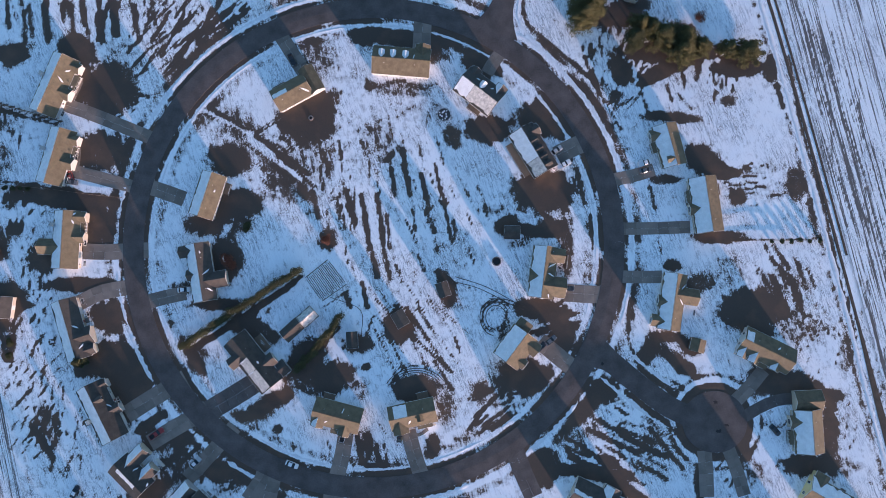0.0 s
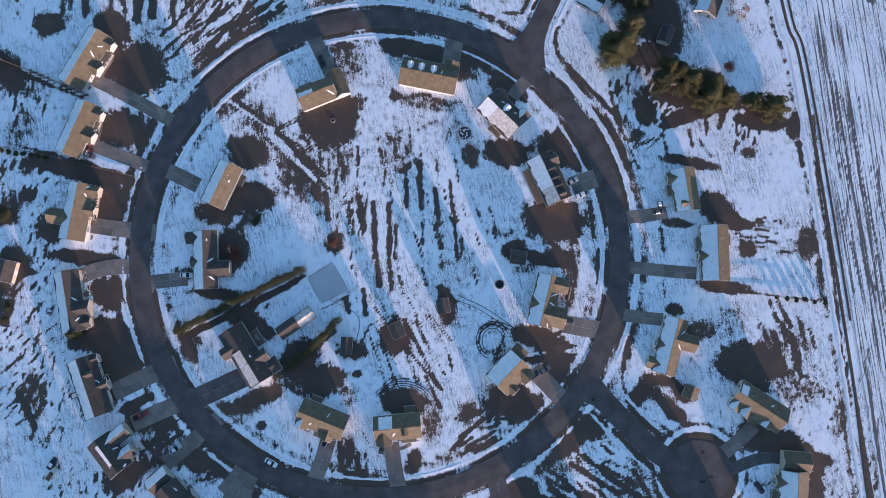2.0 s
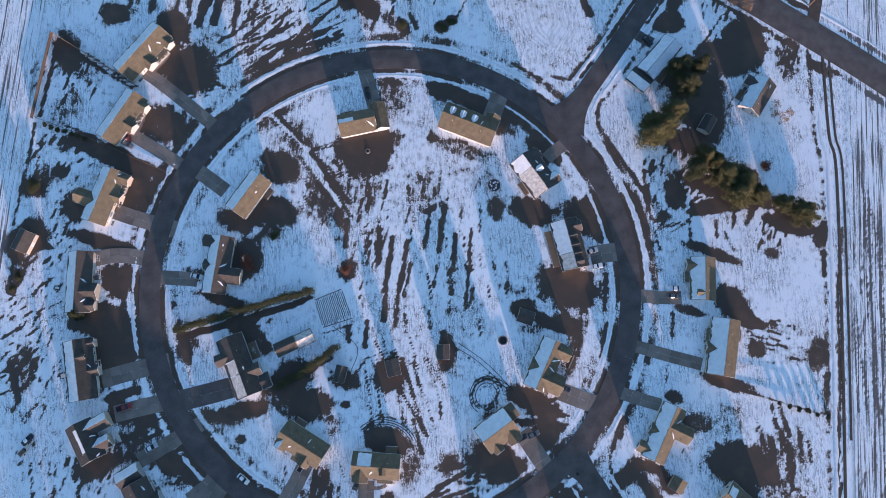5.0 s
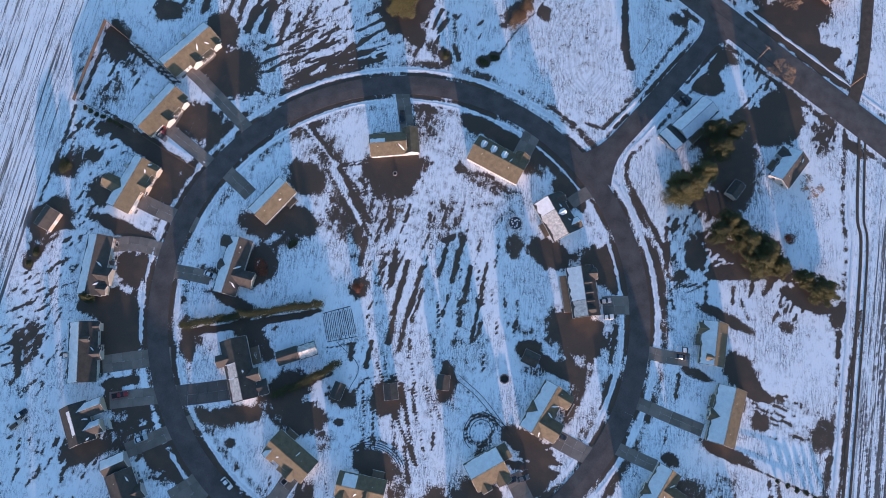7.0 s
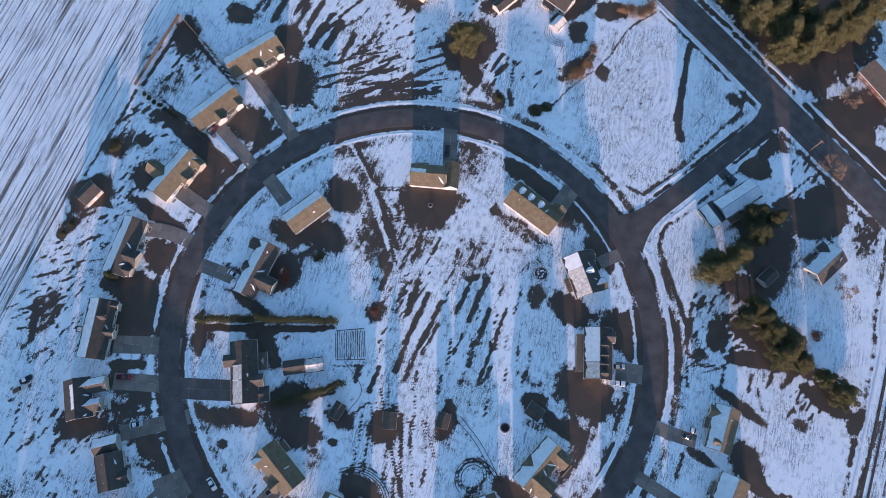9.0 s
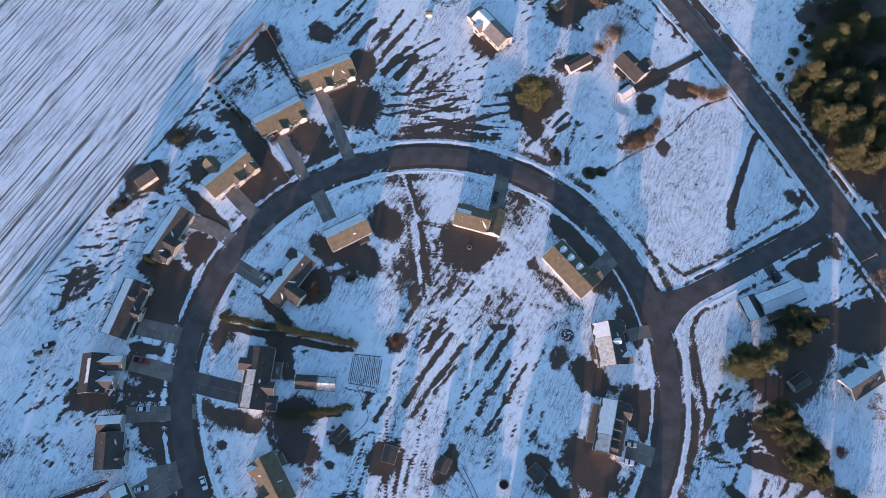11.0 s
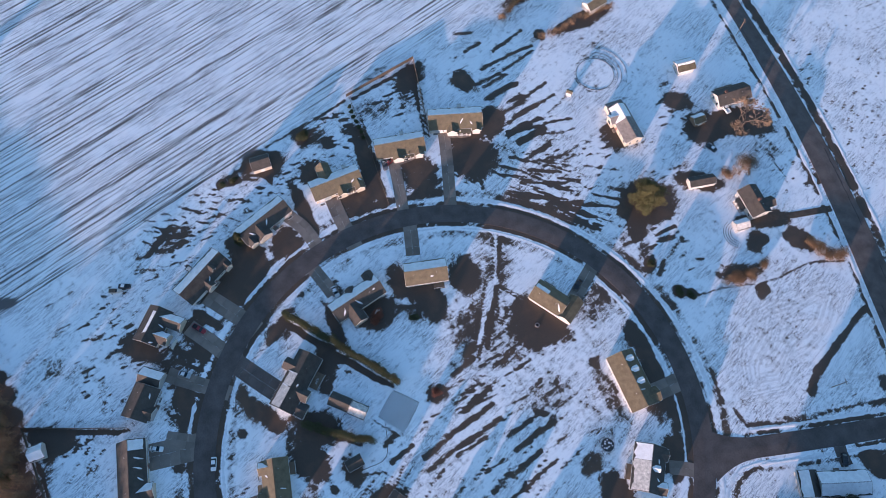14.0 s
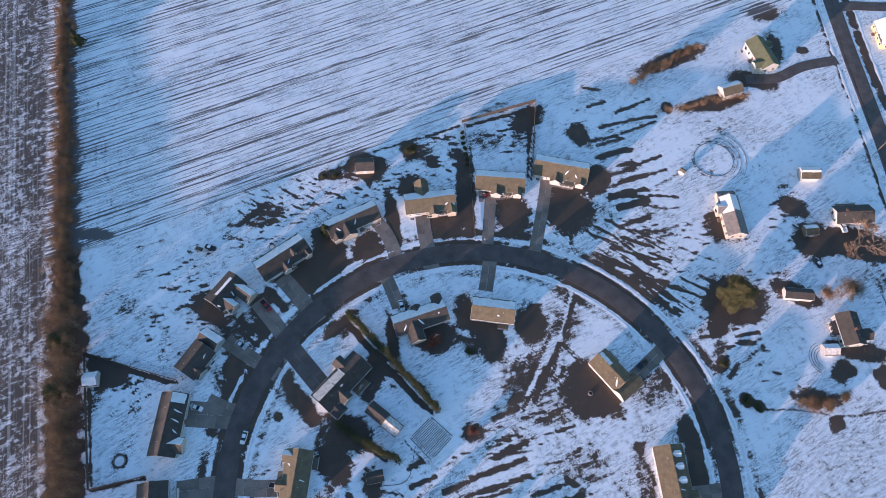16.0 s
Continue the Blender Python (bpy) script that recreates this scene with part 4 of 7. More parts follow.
# thin cover over rough turf
melt(-50.0, 44.0, 8.0, 5.0, 30, 0.20)
melt(-31.0, 22.0, 8.0, 5.0, -40, 0.22)
melt(-20.0, 37.0, 7.0, 9.0, 0, 0.22)
melt(18.0, 48.0, 9.0, 6.0, -20, 0.22)
melt(4.0, 38.0, 6.0, 9.0, 20, 0.18)
melt(-6.0, 60.0, 6.0, 4.0, 0, 0.22)
WEST = np.clip((-149.5 + 0.045 * (PX + 160) - PY) / 2, 0, 1)
TILLED[:] = TILLED * (1 - WEST) + 0.3 * WEST
BARE[:] = BARE * (1 - WEST) + 0.12 * WEST
strokes(-118.1, -31.5, 11.9, 28.1, 10, 83, 50, 3.2, 0.36, 0.55, 62)
strokes(-124.5, 12.4, 14.1, 18.7, 10, 63, 26, 3.2, 0.36, 0.5, 63)
strokes(-67.2, -103.3, 13.2, 5.4, 34, 98, 16, 3.2, 0.36, 0.5, 64)
melt(-75.4, -30.5, 2.8, 8.1, 34, 0.35)
melt(-81.0, -44.1, 2.4, 6.0, 34, 0.5)
melt(-86.3, -44.0, 6.4, 9.1, 34, 0.9)
melt(-97.1, -38.9, 8.1, 3.3, 34, 0.7)
melt(-83.1, -35.7, 1.0, 11.0, 26, -0.9)
melt(-76.6, -61.6, 5.9, 1.6, 34, 0.8)
melt(-53.8, -78.3, 3.4, 3.0, 34, 0.7)
melt(-42.1, -58.8, 5.9, 2.2, 6, 0.6)
melt(-61.1, -40.3, 1.6, 5.1, 34, 0.6)
strokes(109.1, 155.1, 15.0, 11.7, 22, 80, 30, 2.8, 0.36, 0.55, 65)
strokes(-26.9, 220.8, 21.4, 17.7, 53, 106, 50, 2.8, 0.26, 0.5, 66)
strokes(-33.7, 195.4, 11.4, 28.0, 64, 118, 40, 2.8, 0.28, 0.5, 67)
strokes(-117.5, -52.0, 9.8, 23.5, -0, 61, 40, 3.6, 0.36, 0.6, 68)
strokes(156.1, -37.8, 7.9, 17.7, -0, -72, 30, 3.2, 0.28, 0.5, 69)

# thin, patchy cover beside both edges of the loop road
ring_d = np.hypot(PX - RING[0], PY - RING[1])
ring_a = np.degrees(np.arctan2(PY - RING[1], PX - RING[0]))
patchy = 0.75 + 0.35 * np.sin(np.radians(ring_a) * 17 + 2 * np.sin(np.radians(ring_a) * 7))
for verge_r, verge_half, amount in ((80.4, 1.0, 1.0), (76.2, 1.5, 0.34), (88.9, 0.9, 0.9), (93.0, 1.6, 0.6)):
    BARE += amount * patchy * np.clip(1.6 - np.abs(ring_d - verge_r) / verge_half, 0, 1)
for snow_r, snow_half, amount in ((78.4, 0.7, -0.45), (91.0, 0.8, -0.45)):
    BARE += amount * np.clip(1.6 - np.abs(ring_d - snow_r) / snow_half, 0, 1)

relief = np.zeros(PX.shape)
relief += 0.05 * wobble(PX, PY, 0.23) * (np.abs(PX) < 400) * (np.abs(PY) < 400)
relief *= np.clip(np.abs(ring_d - 84.7) / 6 - 0.6, 0, 1)
relief -= 0.06


def ground_mesh():
    ny, nx = PX.shape
    me = bpy.data.meshes.new("ground")
    co = np.stack([PX, PY, relief], -1).reshape(-1, 3)
    i = (np.arange(ny - 1)[:, None] * nx + np.arange(nx - 1)[None, :]).ravel()
    quads = np.stack([i, i + 1, i + nx + 1, i + nx], -1)
    me.vertices.add(len(co))
    me.vertices.foreach_set("co", co.ravel().astype(np.float32))
    me.loops.add(quads.size)
    me.loops.foreach_set("vertex_index", quads.ravel().astype(np.int32))
    me.polygons.add(len(quads))
    me.polygons.foreach_set("loop_start", np.arange(0, quads.size, 4, dtype=np.int32))
    me.polygons.foreach_set("use_smooth", np.ones(len(quads), bool))
    me.update(calc_edges=True)
    for key, values in (("bare", BARE), ("tilled", TILLED), ("rows", ROWS)):
        me.attributes.new(key, "FLOAT", "POINT").data.foreach_set("value", values.ravel().astype(np.float32))
    return me


def ground_material():
    m = bpy.data.materials.new("snowy_ground")
    m.use_nodes = True
    n, l = m.node_tree.nodes, m.node_tree.links
    p = n["Principled BSDF"]

    def node(kind, **inputs):
        q = n.new("ShaderNode" + kind)
        for k, v in inputs.items():
            q.inputs[k.replace("_", " ")].default_value = v
        return q

    def calc(op, a, b=None, c=None):
        q = n.new("ShaderNodeMath"); q.operation = op
        for i, v in enumerate((a, b, c)):
            if v is None:
                continue
            if isinstance(v, (int, float)):
                q.inputs[i].default_value = v
            else:
                l.new(v, q.inputs[i])
        return q.outputs[0]

    def blend(f, a, b):
        q = n.new("ShaderNodeMix"); q.data_type = "RGBA"
        l.new(f, q.inputs[0])
        for i, v in ((6, a), (7, b)):
            if isinstance(v, tuple):
                q.inputs[i].default_value = (*v, 1)
            else:
                l.new(v, q.inputs[i])
        return q.outputs[2]

    def attr(name):
        q = n.new("ShaderNodeAttribute"); q.attribute_name = name
        return q.outputs["Fac"]

    geo = n.new("ShaderNodeNewGeometry")

    def noise_at(scale, detail=4.0, rough=0.55):
        q = node("TexNoise", Scale=scale, Detail=detail, Roughness=rough)
        l.new(geo.outputs["Position"], q.inputs["Vector"])
        return q.outputs[0]

    big, mid, small, grain = noise_at(0.045), noise_at(0.38, 5.0, 0.62), noise_at(1.9, 5.0, 0.72), noise_at(4.5, 3.0)
    # drifts drawn out along the wind
    comb = n.new("ShaderNodeMapping"); comb.vector_type = "TEXTURE"
    comb.inputs["Rotation"].default_value = (0, 0, radians(-76)); comb.inputs["Scale"].default_value = (5.0, 0.9, 1.0)
    l.new(geo.outputs["Position"], comb.inputs["Vector"])
    drift = node("TexNoise", Scale=0.8, Detail=4.0, Roughness=0.6, Distortion=0.5)
    l.new(comb.outputs[0], drift.inputs["Vector"])
    comb2 = n.new("ShaderNodeMapping"); comb2.vector_type = "TEXTURE"
    comb2.inputs["Rotation"].default_value = (0, 0, radians(-70)); comb2.inputs["Scale"].default_value = (3.4, 0.55, 1.0)
    l.new(geo.outputs["Position"], comb2.inputs["Vector"])
    rake = node("TexNoise", Scale=0.9, Detail=3.0, Roughness=0.6, Distortion=1.3)
    l.new(comb2.outputs[0], rake.inputs["Vector"])
    # wind-smoothed places and rough ones
    rough = n.new("ShaderNodeMapRange")
    for i, v in ((1, 0.43), (2, 0.60), (3, 0.04), (4, 1.25)):
        rough.inputs[i].default_value = v
    l.new(noise_at(0.055, 3.0, 0.6), rough.inputs[0])
    rough = rough.outputs[0]
    # furrows: uneven lines across the rows
    row = attr("rows")
    along = n.new("ShaderNodeCombineXYZ")
    l.new(row, along.inputs[0])
    flat = n.new("ShaderNodeVectorMath"); flat.operation = "SCALE"; flat.inputs["Scale"].default_value = 0.009
    l.new(geo.outputs["Position"], flat.inputs[0])
    vec = n.new("ShaderNodeVectorMath"); vec.operation = "ADD"
    l.new(along.outputs[0], vec.inputs[0]), l.new(flat.outputs[0], vec.inputs[1])
    dash = n.new("ShaderNodeVectorMath"); dash.operation = "SCALE"; dash.inputs["Scale"].default_value = 0.026
    l.new(geo.outputs["Position"], dash.inputs[0])
    vec2 = n.new("ShaderNodeVectorMath"); vec2.operation = "ADD"
    l.new(along.outputs[0], vec2.inputs[0]), l.new(dash.outputs[0], vec2.inputs[1])
    f1 = node("TexNoise", Scale=0.95, Detail=2.0, Roughness=0.6)
    f2 = node("TexNoise", Scale=0.13, Detail=2.0, Roughness=0.6)
    f3 = node("TexNoise", Scale=1.9, Detail=3.0, Roughness=0.65)
    l.new(vec.outputs[0], f1.inputs["Vector"]), l.new(vec.outputs[0], f2.inputs["Vector"]), l.new(vec2.outputs[0], f3.inputs["Vector"])
    furrow = calc("MULTIPLY_ADD", f2.outputs[0], 0.45, calc("MULTIPLY", f1.outputs[0], 1.15))
    furrow = calc("MULTIPLY_ADD", f3.outputs[0], 1.25, furrow)
    furrow = calc("MULTIPLY_ADD", small, 0.35, furrow)
    drill = calc("SINE", calc("MULTIPLY_ADD", row, 3.4, calc("MULTIPLY", f2.outputs[0], 5.0)))
    furrow = calc("MULTIPLY_ADD", drill, 0.07, furrow)
    tilled_here = attr("tilled")
    # snow cover
    loose = calc("MULTIPLY_ADD", small, 1.5, -0.75)
    loose = calc("ADD", loose, calc("MULTIPLY_ADD", grain, 0.9, -0.45))
    loose = calc("ADD", loose, calc("MULTIPLY_ADD", rake.outputs[0], 0.8, -0.4))
    loose = calc("MULTIPLY", loose, calc("MULTIPLY_ADD", rough, 0.8, 0.18))
    cover = calc("ADD", attr("bare"), calc("MULTIPLY_ADD", mid, 1.5, -0.75))
    cover = calc("ADD", cover, calc("MULTIPLY_ADD", drift.outputs[0], 0.9, -0.45))
    cover = calc("ADD", cover, calc("MULTIPLY_ADD", big, 0.7, -0.35))
    cover = calc("ADD", cover, loose)
    yard = n.new("ShaderNodeMapRange"); yard.interpolation_type = "SMOOTHSTEP"
    yard.inputs[1].default_value, yard.inputs[2].default_value = -0.02, 0.10
    l.new(cover, yard.inputs[0])
    field = n.new("ShaderNodeMapRange")
    field.inputs[1].default_value, field.inputs[2].default_value = 1.42, 1.57
    l.new(calc("MULTIPLY_ADD", attr("bare"), 0.45, furrow), field.inputs[0])
    gone = n.new("ShaderNodeMix")
    l.new(tilled_here, gone.inputs[0]), l.new(yard.outputs[0], gone.inputs[2]), l.new(field.outputs[0], gone.inputs[3])
    gone = gone.outputs[0]
    # thin snow, through which the turf shows, round the bare places and in wind-scoured ones
    halo = n.new("ShaderNodeMapRange")
    halo.inputs[1].default_value, halo.inputs[2].default_value, halo.inputs[4].default_value = -0.30, 0.0, 0.62
    l.new(cover, halo.inputs[0])
    # bluish dark spots in rough snow: thin cover, and painted shade of small bumps
    crust_shade = n.new("ShaderNodeMapRange")
    crust_shade.inputs[1].default_value, crust_shade.inputs[2].default_value = 0.47, 0.60
    l.new(calc("ADD", calc("MULTIPLY", small, 0.42), calc("MULTIPLY", rake.outputs[0], 0.58)), crust_shade.inputs[0])
    snow = blend(calc("MULTIPLY", crust_shade.outputs[0], calc("MINIMUM", calc("MULTIPLY_ADD", rough, 0.85, 0.10), 1.0)), (0.93, 0.935, 0.945), (0.42, 0.435, 0.47))
    grass = blend(small, (0.036, 0.028, 0.022), (0.118, 0.078, 0.050))
    grass = blend(calc("MULTIPLY", big, 0.8), grass, (0.060, 0.046, 0.034))
    soil = blend(small, (0.085, 0.078, 0.074), (0.17, 0.15, 0.14))
    rust = n.new("ShaderNodeMapRange")
    rust.inputs[1].default_value, rust.inputs[2].default_value = 0.50, 0.68
    l.new(noise_at(0.11, 3.0), rust.inputs[0])
    grass = blend(calc("MULTIPLY", rust.outputs[0], 0.5), grass, (0.140, 0.085, 0.050))
    earth = blend(tilled_here, grass, soil)
    thin = blend(halo.outputs[0], snow, (0.30, 0.295, 0.30))
    thin = blend(calc("MULTIPLY", tilled_here, 1.0), thin, snow)
    l.new(blend(gone, thin, earth), p.inputs["Base Color"])
    p.inputs["Roughness"].default_value = 0.75
    height = calc("ADD", calc("MULTIPLY", mid, 0.10), calc("MULTIPLY", small, 0.035))
    height = calc("ADD", height, calc("MULTIPLY", calc("MULTIPLY", furrow, tilled_here), 0.10))
    height = calc("SUBTRACT", height, calc("MULTIPLY", gone, 0.05))
    bp = node("Bump", Strength=0.7, Distance=1.0)
    l.new(height, bp.inputs["Height"]), l.new(bp.outputs[0], p.inputs["Normal"])
    return m


ground = tagged(new("ground", ground_mesh()), "flat snowy land with thawed brown patches", "ground", kind="structure")
ground.data.materials.append(ground_material())


# ---- roads ----
def road(name, geo, mat, label):
    return tagged(new(name, mesh_of(name, *geo, mat)), label, "road", kind="structure")


road("road_loop", ribbon(arc(84.7, 0, 360), 3.65, 0.03, 0.12, 0.06), ASPHALT, "dark asphalt loop road cleared of snow")
road("road_main", ribbon(MAIN_LINE, lambda k: 3.6 + 1.9 * min(1, max(0, (k - 0.38) / 0.2)), 0.05, 0.14, 0.07), OLD_ASPHALT, "worn grey asphalt country road cleared of snow")


seam_rng = random.Random(5)
for k in range(12):
    start, count, off = seam_rng.randrange(20, len(MAIN_LINE) - 40), seam_rng.randrange(5, 18), seam_rng.choice((0.3, 0.5, -2.6, 2.9))
    seam = [p + Vector((seam_rng.gauss(0, 0.07), seam_rng.gauss(0, 0.07))) for p in beside(MAIN_LINE, off)[start:start + count]]
    road("road_seam", ribbon(seam, seam_rng.uniform(0.05, 0.09), 0.126 if abs(off) < 1 else 0.098, 0.03), TAR, "dark sealed crack along the country road")


def flare(k):
    return 3.5 + 5.5 * max(0, 1 - k / 0.2) ** 2 + 6.0 * max(0, (k - 0.84) / 0.16) ** 2


road("road_north", ribbon(NORTH_LINE, flare, 0.036, 0.12, 0.05), ASPHALT,
     "dark asphalt side road joining the loop")
road("road_side", ribbon(SIDE_LINE, 2.7, 0.036, 0.12, 0.05), OLD_ASPHALT, "narrow grey side road leaving the country road")
road("road_east", ribbon(EAST_LINE,
     lambda k: 3.7 + 6.0 * max(0, 1 - k / 0.25) ** 2, 0.036, 0.12, 0.05), ASPHALT, "dark asphalt side road to a turning circle")
turning = [Vector((119 + 11.3 * math.cos(a), -62.3 + 10.6 * math.sin(a))) for a in (2 * math.pi * k / 40 for k in range(40))]
road("turning_circle", ([(p.x, p.y, -0.1) for p in turning] + [(p.x, p.y, 0.042) for p in turning],
     [tuple(range(40, 80))] + [(k, (k + 1) % 40, 40 + (k + 1) % 40, 40 + k) for k in range(40)]), ASPHALT, "round asphalt turning circle at the road's end")
for k, (px, py, r) in enumerate([(80.3, -42.1, 0.8), (109.6, -59.7, 0.75), (119.5, -55.5, 1.0), (123.2, -63.5, 0.9), (120.4, -65.6, 1.1)]):
    rim = [(px + r * f * math.cos(a), py + r * 0.75 * f * math.sin(a)) for a, f in ((6.283 * j / 14, 0.8 + 0.3 * math.sin(2.4 * j * j + k)) for j in range(14))]
    road("asphalt_patch", ([(*q, 0.0) for q in rim] + [(*q, 0.118 if k == 0 else 0.052) for q in rim],
         [tuple(range(14, 28))] + [(j, (j + 1) % 14, 14 + (j + 1) % 14, 14 + j) for j in range(14)]), TAR, "dark tar patch on the asphalt")
road("farm_lane", ribbon(LANE_LINE, 2.3, 0.02, 0.1, 0.02), DIRT, "muddy farm lane leaving the country road")
road("farm_track", ribbon(TRACK_LINE, lambda k: 0.55 + 1.6 * min(1, max(0, (k - 0.45) / 0.2)), 0.0, 0.08, 0.03), DIRT, "muddy brown farm track along the field")


# ---- ploughed snow beside the roads ----
def snow_bank(line, half, height, seed, rough=0.45):
    return tagged(new("snow_bank", mesh_of("snow_bank", *heap(line, half, height * 0.6, -0.05, rough, seed), SNOW, True)),
                  "low ragged bank of ploughed snow by the road", "snow bank", kind="stuff")


for k, (a0, a1) in enumerate([(-96, -80), (-76, -58), (-56, -50), (-20, -8.5), (-5, 10), (14, 20), (26, 43), (56, 88), (95, 118), (120, 152), (158, 178), (186, 212), (217, 236), (240, 258)]):
    snow_bank(arc(78.4, a0, a1, 0.6), 0.5, 0.04, 11 + k, 0.5)
for k, (a0, a1) in enumerate([(-19, -5), (-2, 9), (12, 22), (24, 56), (72, 101), (101, 128), (128, 152)]):
    snow_bank(arc(91.0, a0, a1, 0.6), 0.7, 0.05, 41 + k, 0.45)
for k, (r, a0, a1) in enumerate([(90.4, 166, 174), (90.6, 186, 198), (90.6, 200, 212), (90.6, 222, 226), (90.8, 236, 245), (90.0, 268, 292), (90.2, 300, 322)]):
    snow_bank(arc(r, a0, a1, 0.6), 0.7, 0.07, 71 + k, 0.6)
snow_bank([p for p in beside(MAIN_LINE, -6.9) if p.x < 52], 0.8, 0.09, 91, 0.5)
snow_bank([p for p in beside(MAIN_LINE, 9.4) if p.x < 240], 0.7, 0.09, 92, 0.5)
snow_bank(smooth_line(beside(NORTH_LINE, 5.7, 7, 6), 0.6), 0.7, 0.09, 93, 0.5)
snow_bank(smooth_line(beside(NORTH_LINE, -5.6, 7, 6), 0.6), 0.7, 0.09, 94, 0.5)
snow_bank(smooth_line(CORNER_LINE[1:], 0.6), 0.6, 0.06, 98, 0.5)
snow_bank(smooth_line(beside(EAST_LINE, 6.5, 5, 4), 0.6), 0.6, 0.06, 95, 0.6)
snow_bank(smooth_line(beside(EAST_LINE, -6.5, 5, 4), 0.6), 0.6, 0.06, 96, 0.6)
snow_bank([p + Vector((-3.0, -0.6)) for p in TRACK_LINE if -150 < p.y < 110], 0.8, 0.09, 97, 0.35)


# ---- houses ----
def faces_sun(yaw, side):
    """Cosine between the sun and the way a slope on that side (-1, 1 along local y) faces, on the plan."""
    return Vector((-math.sin(yaw) * side, math.cos(yaw) * side)).dot(SUN)


def window_part(parent, m, w, h):
    """A window with a white frame, sill and dark panes; it looks along local -y."""
    fr = part("window", join(box(-w / 2 - 0.1, w / 2 + 0.1, -0.07, 0.03, h, h + 0.12), box(-w / 2 - 0.14, w / 2 + 0.14, -0.11, 0.03, -0.1, 0),
                             box(-w / 2 - 0.1, -w / 2, -0.07, 0.03, 0, h), box(w / 2, w / 2 + 0.1, -0.07, 0.03, 0, h),
                             box(-w / 2, w / 2, -0.05, 0.02, h / 2 - 0.03, h / 2 + 0.03)), TRIM, parent, at=m)
    part("pane", box(-w / 2, w / 2, -0.03, 0.02, 0, h), GLASS, fr)


def door_part(parent, m, w=0.95, h=2.05, mat=None):
    part("door", join(box(-w / 2, w / 2, -0.06, 0.02, 0, h), box(-w / 2 + 0.15, w / 2 - 0.15, -0.09, -0.05, 0.2, 0.9), box(-w / 2 + 0.15, w / 2 - 0.15, -0.09, -0.05, 1.05, 1.9)), mat or DOOR, parent, at=m)


def garage_part(parent, m, w=4.8, h=2.2):
    door = part("garage_door", box(-w / 2, w / 2, -0.05, 0.02, 0, h), TRIM, parent, at=m)
    for r in range(4):
        for c in range(4):
            x, z = -w / 2 + (c + 0.5) * w / 4, (r + 0.5) * h / 4
            part("panel", box(x - w / 8 + 0.1, x + w / 8 - 0.1, -0.08, -0.04, z - h / 8 + 0.06, z + h / 8 - 0.06), TRIM, door)


